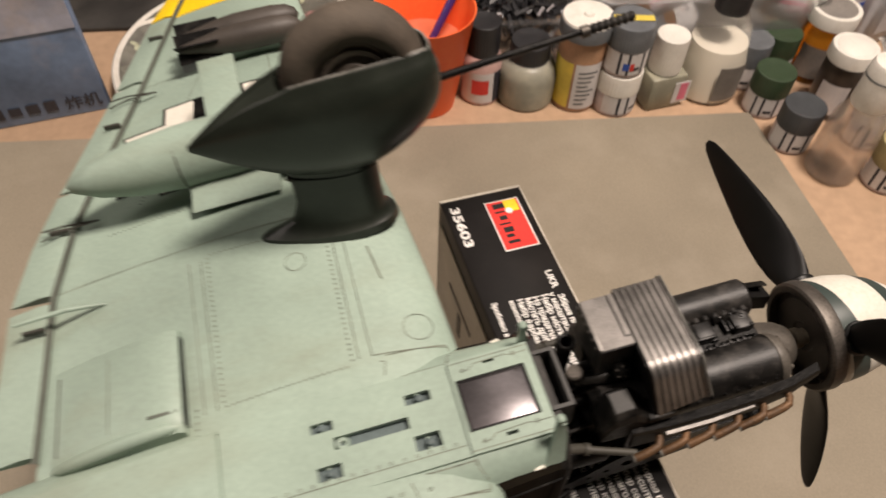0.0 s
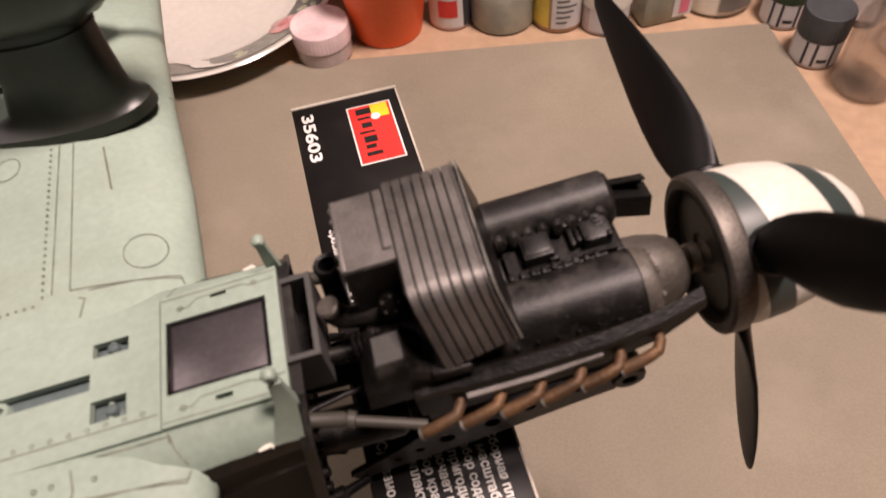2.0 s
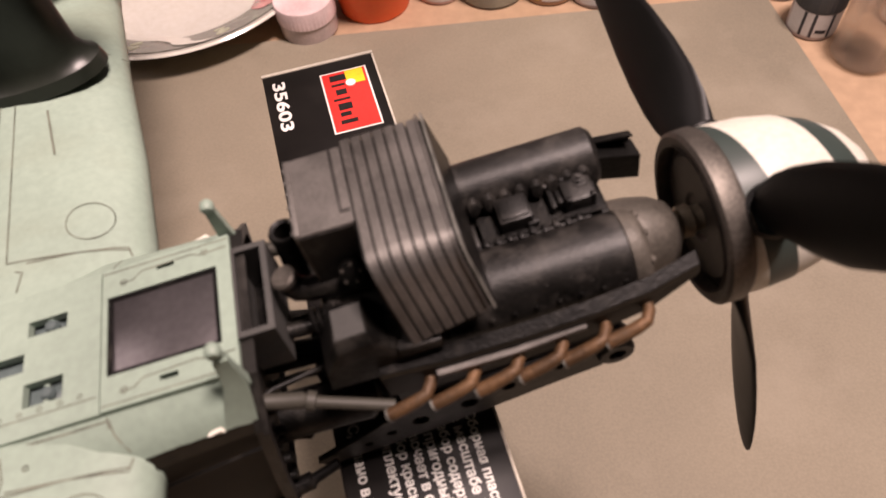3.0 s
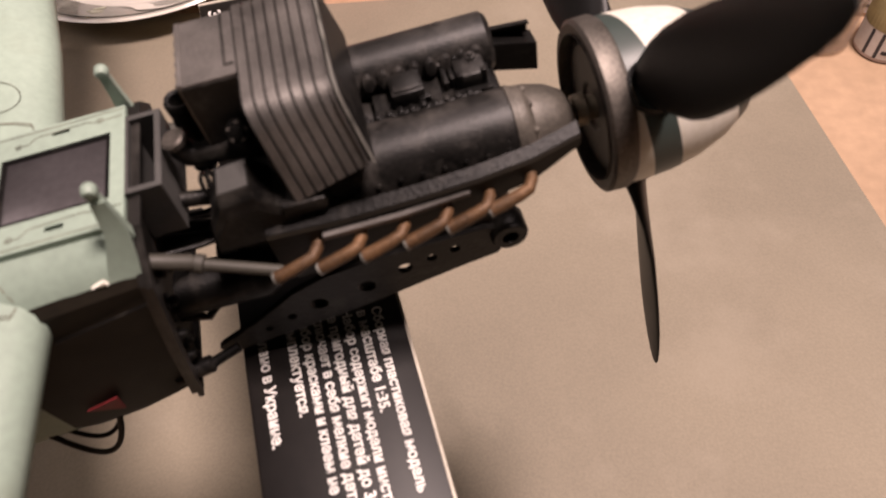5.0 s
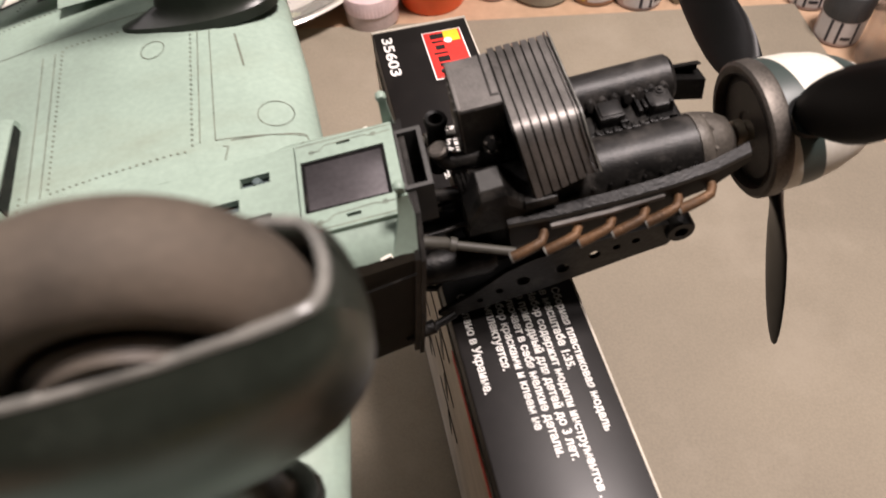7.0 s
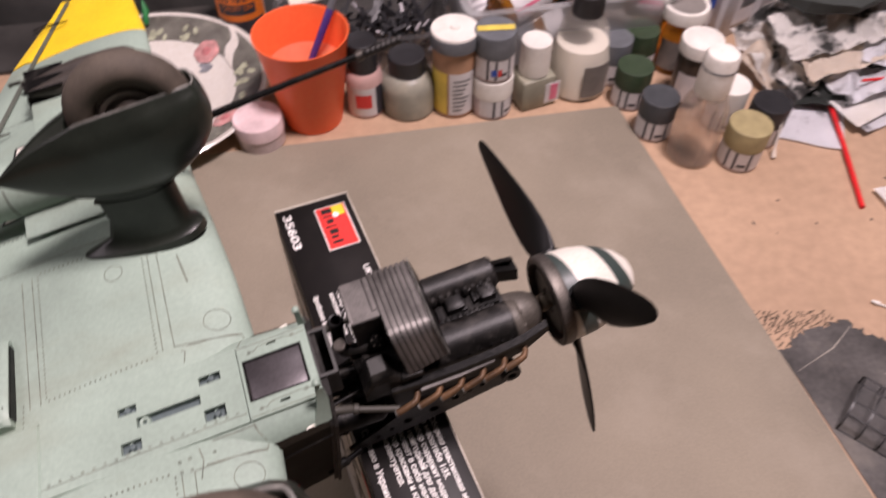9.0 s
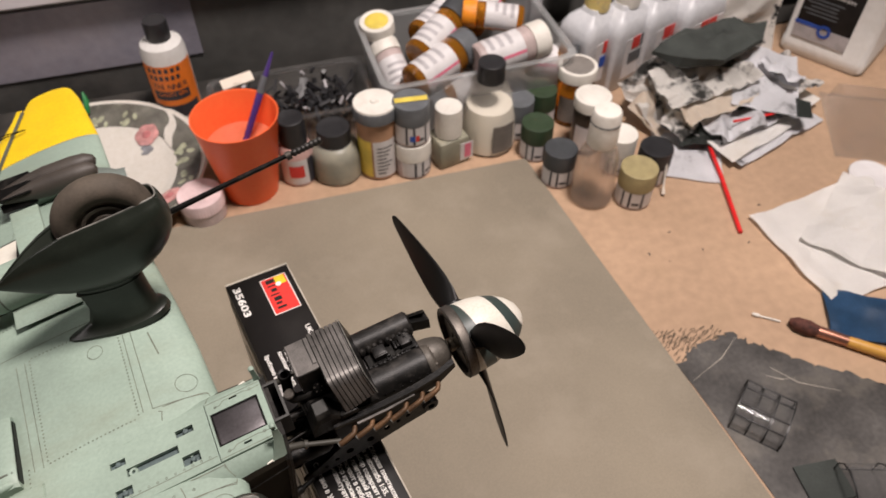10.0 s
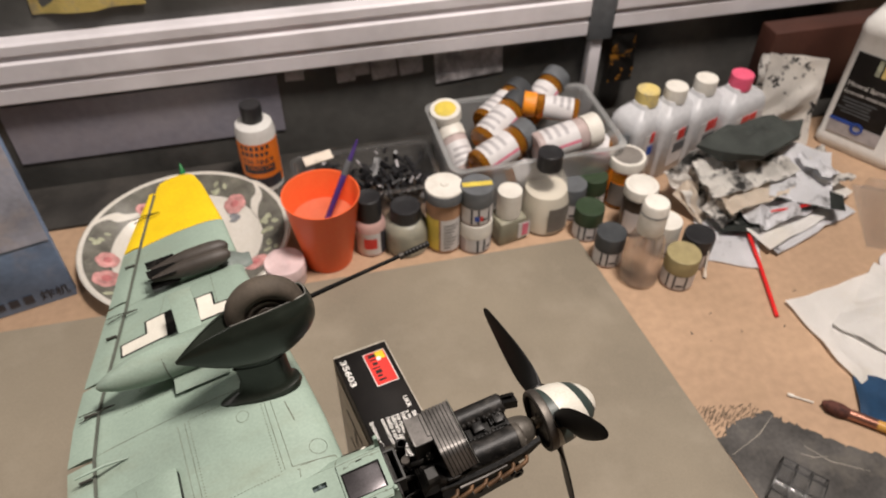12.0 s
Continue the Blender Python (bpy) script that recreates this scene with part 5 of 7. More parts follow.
cpart("logo_border", box((0.0227, -0.0172, CH), (0.0134, 0.0246, 0.0002)), M_PRINT)
cpart("logo_field", box((0.0227, -0.0172, CH + 0.0001), (0.0124, 0.0236, 0.0002)), M_RED, "red logo field")
cpart("logo_sun", box((0.0256, -0.0085, CH + 0.0002), (0.0052, 0.0058, 0.0002)), M_YPRINT)
cpart("logo_cloud", lathe([(0, 0.0003), (0.0014, 0.0003), (0.0014, 0)], 18, pose(0.0240, -0.0110, CH + 0.0002)), M_PRINT)
for k, w in enumerate((0.0034, 0.0012, 0.0030, 0.0012, 0.0036, 0.0022, 0.0020)):
    cpart("logo_mark", box((0.0208 - 0.0004 * (k % 2), -0.0078 - k * 0.0030, CH + 0.0002), (0.0046 - 0.0008 * (k % 3), w * 0.72, 0.0002)), M_CARD)


def line_of(text, u, v0, v1, mat=None, tall=1.15):
    """A printed line from v0 to v1 along the carton, its letters standing towards the right flank."""
    me = lettering(text, 0.003, depth=0.00004, bold=0.00009)
    xs = [v.co.x for v in me.vertices]
    k = (v1 - v0) / (max(xs) - min(xs))
    for v in me.vertices:
        v.co.x *= k
        v.co.y *= max(min(k, tall), 0.8)
    me.materials.clear()
    me.materials.append(mat or M_PRINT)
    me.transform(pose(u, -v0, CH + 0.00008, 0, 0, -90))
    ob = new("print_line", leaned(me))
    ob.parent = carton


for text, u, v0, v1 in (("Сборная пластиковая модель", 0.0264, 0.1145, 0.1536), ("в масштабе 1:35.", 0.0234, 0.1145, 0.1372), ("Набор содержит модели инструментов .", 0.0204, 0.1135, 0.1671), ("не пригодный для детей до 3 лет.", 0.0174, 0.1125, 0.1582),
                        ("включает в себя мелкие детали.", 0.0145, 0.1120, 0.1567), ("набор красками и клеем не", 0.0117, 0.1125, 0.1498), ("комплектуется.", 0.0088, 0.1120, 0.1339), ("Сделано в Украине.", 0.0031, 0.1105, 0.1387),
                        ("UKR", 0.0262, 0.0415, 0.0495), ("Збірна пластикова модель", 0.0268, 0.0525, 0.0900), ("у масштабі 1:35.", 0.0238, 0.0510, 0.0740), ("Набір містить моделі", 0.0208, 0.0510, 0.0830), ("Не придатний для дітей", 0.0178, 0.0510, 0.0860),
                        ("Містить дрібні деталі.", 0.0150, 0.0508, 0.0830), ("Набір фарбами і клеєм не", 0.0122, 0.0506, 0.0870), ("комплектується.", 0.0094, 0.0504, 0.0715), ("Зроблено в Україні.", 0.0032, 0.0495, 0.0740)):
    line_of(text, u, v0, v1)
line_of("35603", 0.0026, 0.0035, 0.0235, None, 1.6)

# ---------------------------------------------------------------- things on the table
def wrap(r, z0, z1, a0, a1, n=14):
    """A label bent round an upright jar, from angle a0 to a1 (degrees)."""
    rows = []
    bm = bmesh.new()
    for i in range(n + 1):
        a = radians(a0 + (a1 - a0) * i / n)
        rows.append((bm.verts.new((r * math.cos(a), r * math.sin(a), z0)), bm.verts.new((r * math.cos(a), r * math.sin(a), z1))))
    for (a, b), (c, d) in zip(rows, rows[1:]):
        bm.faces.new((a, c, d, b))
    return bm


def ribbed(r, z0, z1, n=40, depth=0.0004, lip=0.0012):
    """A screw cap with fine grip ribs."""
    rings = []
    for z, k in ((z0, 1.0), (z1 - lip, 1.0), (z1 - lip * 0.3, 0.97), (z1, 0.90)):
        rings.append([((r * k - (depth if i % 2 and k == 1.0 else 0)) * math.cos(math.pi * i / n), (r * k - (depth if i % 2 and k == 1.0 else 0)) * math.sin(math.pi * i / n), z) for i in range(2 * n)])
    rings.append([(r * 0.82 * math.cos(math.pi * i / n), r * 0.82 * math.sin(math.pi * i / n), z1 - 0.0003) for i in range(2 * n)])
    return loft(rings)


def paint_jar(x, y, cap, label, turn=-110, r=0.0142, h=0.0365, liquid=None, base=0.0):
    """Small square-shouldered paint jar with a screw cap and a barred white label."""
    jar = thing("paint_jar", label, "paint jar", pose(x, y, base, 0, 0, turn), group="small paint jars")
    hb = h * 0.56
    part("glass_body", lathe([(0, 0), (r * 0.9, 0), (r, 0.0012), (r, hb - 0.002), (r * 0.94, hb), (0, hb)], 40), liquid or M_ROSELIQ, jar)
    lab = part("paper_label", wrap(r + 0.0002, 0.003, hb - 0.0015, -75, 75), M_LABEL, jar, "white paper label")
    for a in (-34, -10, 30):
        part("label_bar", wrap(r + 0.0003, 0.003, hb - 0.0015, a, a + 7, 3), M_INK, lab)
    part("label_bar", wrap(r + 0.0003, hb * 0.3, hb * 0.42, 2, 26, 4), M_INK, lab)
    part("screw_cap", ribbed(r * 1.03, hb - 0.001, h), cap, jar)
    return jar


paint_jar(0.337, 0.527, M_CAPGREEN, "small paint jar with dark green cap")
paint_jar(0.353, 0.570, M_CAPGREEN, "small paint jar with dark green cap behind others", h=0.040)
paint_jar(0.347, 0.489, M_CAPDARK, "small paint jar with dark grey cap", turn=-105)
paint_jar(0.404, 0.452, M_CAPKHAKI, "small paint jar with khaki cap", turn=-120, r=0.0155, h=0.037)
paint_jar(0.429, 0.475, M_CAPBLACK, "small paint jar with black cap", turn=-60)
paint_jar(0.403, 0.494, M_CAPWHITE, "small brown paint jar with white lid", liquid=M_BROWNLIQ, h=0.040)
paint_jar(0.328, 0.560, M_CAPGREY, "small paint jar with grey lid", h=0.040)
paint_jar(0.223, 0.528, M_CAPWHITE, "white-capped jar of rose-grey paint", r=0.0160, h=0.036, turn=-60, liquid=M_ROSELIQ)
top_jar = paint_jar(0.223, 0.528, M_CAPGREY, "grey-capped paint jar standing on another jar", r=0.0155, h=0.040, base=0.0365, turn=-85)
part("tape_strip", box((0.0, 0.0, 0.0402), (0.028, 0.0062, 0.0004), 0.0001, pose(0, 0, 0, 0, 0, 85)), M_YTAPE, top_jar, "yellow tape on the cap")
part("label_print", wrap(0.0159, 0.007, 0.013, -20, -4, 4), M_BLUEINK, top_jar)
part("label_print", wrap(0.0159, 0.007, 0.013, -1, 10, 4), M_REDINK, top_jar)

# orange cup with a brush in it
cup = thing("orange_cup", "orange plastic cup with water", "cup", pose(0.079, 0.529, 0) @ Matrix.Diagonal((0.955, 0.955, 0.895, 1)))
part("cup_wall", lathe([(0, 0.0), (0.0225, 0.0), (0.0240, 0.001), (0.0366, 0.0895), (0.0372, 0.0905), (0.0362, 0.0905), (0.0352, 0.0890), (0.0228, 0.003), (0, 0.003)], 64), M_ORANGE, cup)
part("water", lathe([(0, 0.058), (0.0303, 0.058), (0.0300, 0.056), (0, 0.056)], 48), M_WATER, cup)
brush_in = thing("thin_paint_brush", "purple lacquered thin brush leaning in the cup", "brush")
part("handle", tube([(0.081, 0.522, 0.052), (0.103, 0.542, 0.092), (0.117, 0.555, 0.118)], [0.0026, 0.0030, 0.0012], 12), M_PURPLE, brush_in)
part("ferrule", tube([(0.102, 0.5412, 0.0905), (0.108, 0.5468, 0.102)], [0.0032, 0.0028], 12), M_CAPGREY, brush_in)

# small bottle with a red label
bot = thing("red_label_bottle", "small pink paint bottle with black cap and red label", "bottle", pose(0.1215, 0.537, 0, 0, 0, -100))
part("bottle_body", lathe([(0, 0), (0.0135, 0), (0.0148, 0.0012), (0.0148, 0.034), (0.0125, 0.040), (0.009, 0.043), (0, 0.043)], 40), material("pink_paint", (0.62, 0.40, 0.36), 0.3, scale=50), bot)
part("paper_label", wrap(0.0150, 0.003, 0.030, -60, 60), M_LABEL, bot)
part("red_panel", wrap(0.0151, 0.011, 0.024, -20, 30, 8), M_REDINK, bot)
part("black_strip", wrap(0.0151, 0.003, 0.030, 45, 75, 6), M_INK, bot)
part("screw_cap", ribbed(0.0118, 0.040, 0.066, 32), M_CAPBLACK, bot)

# ink jar
ink = thing("ink_jar", "squat glass jar of grey-green paint with black cap", "jar", pose(0.156, 0.537, 0) @ Matrix.Diagonal((0.93, 0.93, 0.95, 1)))
part("glass_body", lathe([(0, 0), (0.021, 0), (0.0232, 0.002), (0.0235, 0.026), (0.021, 0.034), (0.0155, 0.038), (0, 0.038)], 48), M_GREYLIQ, ink)
part("glass_skin", lathe([(0.0238, 0.002), (0.0242, 0.026), (0.0216, 0.0348), (0.0158, 0.039)], 48), M_GLASS, ink)
part("screw_cap", ribbed(0.0158, 0.038, 0.054, 40), M_CAPBLACK, ink)

# tall brown jar
tall = thing("tall_brown_jar", "tall brown paint jar with stained white lid", "jar", pose(0.193, 0.534, 0, 0, 0, -95))
part("jar_body", lathe([(0, 0), (0.016, 0), (0.0172, 0.0015), (0.0172, 0.060), (0.0165, 0.064), (0, 0.064)], 44), M_BROWNLIQ, tall)
part("yellow_label", wrap(0.0174, 0.004, 0.044, -85, -20, 8), M_YTAPE, tall, "yellow paper label")
part("white_label", wrap(0.0174, 0.004, 0.044, -14, 58, 10), M_LABEL, tall, "white label with printed bars")
for i in range(8):
    part("label_bar", wrap(0.0175, 0.008 + i * 0.004, 0.0095 + i * 0.004, -4, 20 + (i * 7) % 25, 5), M_CAPGREY, tall)
part("lid_rim", ribbed(0.0192, 0.062, 0.073, 44), M_CAPGREY, tall)
part("lid_top", lathe([(0.0185, 0.0725), (0.0180, 0.0742), (0.004, 0.0745), (0.003, 0.0762), (0, 0.0764)], 40), M_CAPWHITE, tall)

# square bottle
sq = thing("square_bottle", "square clear bottle with white cap and pink label", "bottle", pose(0.257, 0.536, 0, 0, 0, 18))
part("bottle_body", box((0, 0, 0.0145), (0.030, 0.026, 0.029), 0.0025), M_GREYLIQ, sq)
part("bottle_neck", lathe([(0.010, 0.028), (0.0095, 0.034)], 28), M_FROST, sq)
part("paper_label", box((0.0115, -0.0134, 0.014), (0.013, 0.0004, 0.019), 0.0), M_LABEL, sq)
part("label_print", box((0.0125, -0.0137, 0.0145), (0.0065, 0.0003, 0.015), 0.0), M_PINKINK, sq)
part("screw_cap", ribbed(0.0122, 0.030, 0.059, 36), M_CAPWHITE, sq)

# tall conical bottle
cone = thing("tapered_bottle", "tapered translucent bottle of milky thinner with black cap", "bottle", pose(0.298, 0.552, 0, 0, 0, -100))
part("bottle_shell", lathe([(0, 0), (0.0235, 0), (0.0255, 0.002), (0.0245, 0.030), (0.019, 0.058), (0.0125, 0.070), (0.0105, 0.074)], 48), M_PET, cone)
part("milky_liquid", lathe([(0, 0.001), (0.0228, 0.001), (0.0246, 0.003), (0.0237, 0.029), (0.0205, 0.045), (0, 0.045)], 48), M_CREAM, cone)
part("tape_label", wrap(0.0256, 0.006, 0.036, 5, 58, 10), M_GTAPE, cone, "grey-brown paper label")
part("screw_cap", ribbed(0.0122, 0.070, 0.088, 36), M_CAPBLACK, cone)

# clear flask
flask = thing("clear_flask", "empty clear plastic bottle with white flip cap", "bottle", pose(0.369, 0.461, 0))
part("bottle_shell", lathe([(0, 0), (0.016, 0), (0.0182, 0.002), (0.0182, 0.036), (0.0165, 0.050), (0.0125, 0.060), (0.0105, 0.064), (0.0098, 0.064), (0.0118, 0.0595), (0.0155, 0.0495), (0.0174, 0.036), (0.0174, 0.003), (0, 0.002)], 48), M_PET, flask)
part("flip_cap", lathe([(0.0122, 0.062), (0.0125, 0.064), (0.0118, 0.092), (0.0105, 0.0945), (0, 0.095)], 36), M_CAPWHITE, flask)
part("cap_seam", lathe([(0.0124, 0.0835), (0.0125, 0.0842), (0.0124, 0.085)], 36), M_CAPGREY, flask)

# two lidded jars behind
for nm, x, y, r, h, liq, lab in (("lidded_jar", 0.386, 0.572, 0.0185, 0.060, M_AMBER, "amber jar with crusted white lid"), ("lidded_jar", 0.386, 0.528, 0.0165, 0.058, M_DARKLIQ, "dark brown jar with stained white lid")):
    j = thing(nm, lab, "jar", pose(x, y, 0, 0, 0, -100), group="lidded jars")
    part("jar_body", lathe([(0, 0), (r * 0.88, 0), (r * 0.93, 0.002), (r * 0.93, h - 0.014), (r * 0.8, h - 0.010), (0, h - 0.010)], 40), liq, j)
    part("paper_label", wrap(r * 0.94, 0.006, h * 0.55, -60, 20), M_LABEL if liq is M_DARKLIQ else M_GTAPE, j)
    part("lid", ribbed(r, h - 0.011, h, 44), M_CAPWHITE, j)
    part("lid_crust", lathe([(r * 0.8, h - 0.0002), (r * 0.72, h + 0.0007), (0, h + 0.0004)], 32), M_CAPWHITE if liq is M_DARKLIQ else M_GTAPE, j)

# flat pink jar beside the plate
pj = thing("flat_jar", "flat round jar with pale pink lid", "jar", pose(0.039, 0.504, 0))
part("jar_body", lathe([(0, 0), (0.0165, 0), (0.0182, 0.002), (0.0182, 0.013), (0, 0.013)], 44), M_ROSELIQ, pj)
part("lid", ribbed(0.0190, 0.013, 0.025, 46), M_ROSECAP, pj)

# plate with painted flowers
plate_ob = thing("china_plate", "white china plate with painted flowers and grey rim", "plate", pose(-0.056, 0.556, 0, 0, 0, 0))
part("dish", lathe([(0, 0.003), (0.056, 0.003), (0.058, 0.0), (0.062, 0.0), (0.066, 0.006), (0.098, 0.0195), (0.100, 0.0205), (0.0985, 0.0215), (0.066, 0.0085), (0.060, 0.0055), (0, 0.005)], 96), M_CHINA, plate_ob)
part("grey_border", lathe([(0.072, 0.0112), (0.0945, 0.0207), (0.0945, 0.0209), (0.072, 0.0115)], 96), M_CHINAGREY, plate_ob, "grey painted border")
M_BIRD = material("slate_glaze", (0.30, 0.31, 0.33), 0.15, scale=90, vary=0.25, coat=0.5)
random.seed(5)


def motif(r, a, size, mat, n, name):
    """Painted blotches lying on the plate's slope."""
    for i in range(n):
        rr, aa = r + random.uniform(-size, size), radians(a) + random.uniform(-size, size) / r
        z = 0.0057 if rr < 0.061 else (0.0090 + (rr - 0.066) * 0.405 if rr > 0.066 else 0.0075)
        k = random.uniform(0.35, 0.7) * size
        turn = random.uniform(0, 180)
        bm = lathe([(0, 0.0006), (k, 0.0005), (k * 1.02, 0)], 12, pose(rr * math.cos(aa), rr * math.sin(aa), z) @ Matrix.Rotation(aa, 4, "Z") @ Matrix.Rotation(-0.38 if rr > 0.064 else 0, 4, "Y") @ pose(0, 0, 0, 0, 0, turn) @ Matrix.Diagonal((1, 0.55, 1, 1)))
        part(name, bm, mat, plate_ob)


def petal_flower(r, a, size, mat, heart):
    """A painted rose: ruffled petals round a darker heart, flat on the glaze."""
    at_r, at_a = r, radians(a)
    tilt = -0.38 if r > 0.064 else 0.0
    z = 0.0061 if r < 0.061 else 0.0096 + (r - 0.066) * 0.405
    base = pose(at_r * math.cos(at_a), at_r * math.sin(at_a), z) @ Matrix.Rotation(at_a, 4, "Z") @ Matrix.Rotation(tilt, 4, "Y")
    for k in range(6):
        turn = 60 * k + random.uniform(-12, 12)
        part("painted_petal", lathe([(0, 0.0004), (size * 0.42, 0.0003), (size * 0.46, 0)], 14, base @ pose(0, 0, 0, 0, 0, turn) @ pose(size * 0.5, 0, 0.00005 * k) @ Matrix.Diagonal((1.0, 1.15, 1, 1))), mat, plate_ob)
    part("painted_heart", lathe([(0, 0.0009), (size * 0.34, 0.0008), (size * 0.38, 0)], 12, base), heart, plate_ob)


M_ROSEHEART = material("deep_rose_glaze", (0.62, 0.22, 0.22), 0.15, scale=120, vary=0.3, coat=0.5)
for r, a, size in ((0.080, 212, 0.0135), (0.074, 192, 0.0115), (0.068, 52, 0.0125), (0.078, 330, 0.0120), (0.074, 132, 0.0075)):
    petal_flower(r, a, size, M_CHINAPINK, M_ROSEHEART)
# pale ribbons that cross the border, and leaf sprays in it
for a, sweep in ((38, 20), (150, 24), (285, 22)):
    rows = []
    for i in range(13):
        k = i / 12
        rr, aa = 0.071 + 0.0235 * k, radians(a + sweep * (k - 0.5) * abs(k - 0.5) * 2)
        w = 0.0075 - 0.003 * k
        zz = 0.0117 + (rr - 0.072) * 0.405 + 0.0007
        rows.append([(rr * math.cos(aa) - w * math.sin(aa), rr * math.sin(aa) + w * math.cos(aa), zz), (rr * math.cos(aa) + w * math.sin(aa), rr * math.sin(aa) - w * math.cos(aa), zz)])
    part("pale_ribbon", loft(rows, cap=False, closed=False), M_CHINA, plate_ob)
for a in (170, 232, 92, 70, 20, 5, 345, 300, 262):
    motif(0.082, a, 0.008, M_CHINALEAF, 4, "painted_leaf")
for a in (38, 50):
    motif(0.052, a, 0.010, M_BIRD, 2, "painted_bird")
gb = tube([(-0.067, 0.640, 0.020), (-0.066, 0.646, 0.030), (-0.068, 0.652, 0.036)], [0.0022, 0.0028, 0.0008], 10)
single("green_tip", gb, material("green_plastic", (0.02, 0.22, 0.06), 0.4), "small green plastic piece on the plate", "scrap")

# seascape board
sea = thing("painted_board", "painted seascape board standing on its edge", "picture", Matrix(((0.945, 0.326, 0, -0.154), (0.326, -0.945, 0, 0.512), (0, 0, 1, 0), (0, 0, 0, 1))) @ Matrix.Diagonal((1, -1, 1, 1)))
part("board", box((-0.11, 0.006, 0.10), (0.22, 0.012, 0.20), 0.0012), M_SEA, sea)
part("painted_sky", box((-0.11, -0.0006, 0.135), (0.218, 0.001, 0.126), 0.0), M_SNOW, sea)
letters("painted_letters", "炸机", 0.0125, M_INK, sea, pose(-0.0285, -0.0008, 0.0075, 90, 0, 0) @ Matrix.Diagonal((1, 1, 1, 1)), bold=0.0001)
for i in range(6):
    part("lettering_bar", box((-0.038 - i * 0.012, -0.0006, 0.0125), (0.0080, 0.0006, 0.0090 - 0.001 * (i % 3)), 0.0), M_INK, sea)

# orange-label bottle of thinner
ob = thing("thinner_bottle", "white bottle with orange label and black cap", "bottle", pose(0.0150, 0.650, 0.004, 0, 0, -92) @ Matrix.Diagonal((0.85, 0.85, 0.885, 1)))
part("bottle_body", lathe([(0, 0), (0.022, 0), (0.0238, 0.002), (0.0238, 0.078), (0.0215, 0.087), (0.0125, 0.091), (0, 0.091)], 48), M_JUG, ob)
or_label = part("orange_label", wrap(0.0240, 0.008, 0.071, -88, 88, 20), M_ORLABEL, ob, "orange label")
part("label_band", wrap(0.0241, 0.008, 0.023, -70, 70, 16), M_INK, or_label)
part("label_bar", wrap(0.0241, 0.030, 0.041, -46, 50, 14), M_INK, or_label)
for k, ch in enumerate("CAUTION"):
    me = lettering(ch, 0.0068, 0.00005)
    me.materials.clear()
    me.materials.append(M_ORLABEL)
    o2 = new("label_letter", me)
    o2.parent = or_label
    o2.matrix_basis = pose(0, 0, 0.0352, 0, 0, -34 + k * 10.5) @ pose(0.0243, 0, 0, 90, 0, 90)
for z, a0, a1 in ((0.0632, -46, 46), (0.0545, -46, 40)):
    for k in range(6):
        a = a0 + (a1 - a0) * k / 6
        part("maker_bar", wrap(0.0241, z, z + 0.0052, a, a + 9, 3), M_INK, or_label)
for k, ch in enumerate("THINNER"):
    me = lettering(ch, 0.0090, 0.00005)
    me.materials.clear()
    me.materials.append(M_INK)
    o2 = new("label_letter", me)
    o2.parent = or_label
    a = -44 + k * 13.5
    o2.matrix_basis = pose(0, 0, 0.0440, 0, 0, a) @ pose(0.0241, 0, 0, 90, 0, 90)
part("flip_cap", lathe([(0.0122, 0.091), (0.0126, 0.092), (0.0126, 0.109), (0.0118, 0.1115), (0, 0.112)], 36), M_CAPBLACK, ob)


# boxes with contents
def open_tub(name, label, m, lx, ly, h, taper, wall, mat):
    tub = thing(name, label, "storage box", m)

    def ring(k, z, inset=0.0):
        ax, ay = lx / 2 * k - inset, ly / 2 * k - inset
        rad = 0.012
        out = []
        for cx, cy, a0 in ((ax - rad, ay - rad, 0), (-ax + rad, ay - rad, 90), (-ax + rad, -ay + rad, 180), (ax - rad, -ay + rad, 270)):
            out += [(cx + rad * math.cos(radians(a0 + 18 * i)), cy + rad * math.sin(radians(a0 + 18 * i)), z) for i in range(6)]
        return out
    part("tub_wall", loft([ring(taper, 0.002), ring(1, h - 0.002), ring(1, h - 0.002, wall), ring(taper, 0.002, wall)], cap=False), mat, tub)
    part("tub_floor", loft([ring(taper, 0), ring(taper, 0.0019)]), mat, tub)
    part("tub_rim", loft([ring(1, h - 0.0019, 0), ring(1, h, -0.003), ring(1, h + 0.0015, -0.003), ring(1, h + 0.0015, wall), ring(1, h - 0.0019, wall), ring(1, h - 0.0019, 0)], cap=False), mat, tub)
    return tub


BIG = Matrix.Translation((0.288, 0.622, 0.0)) @ pose(0, 0, 0, 0, 0, 6)
open_tub("storage_box", "frosted plastic storage box full of paint bottles", BIG, 0.178, 0.118, 0.070, 0.93, 0.0022, M_FROST)


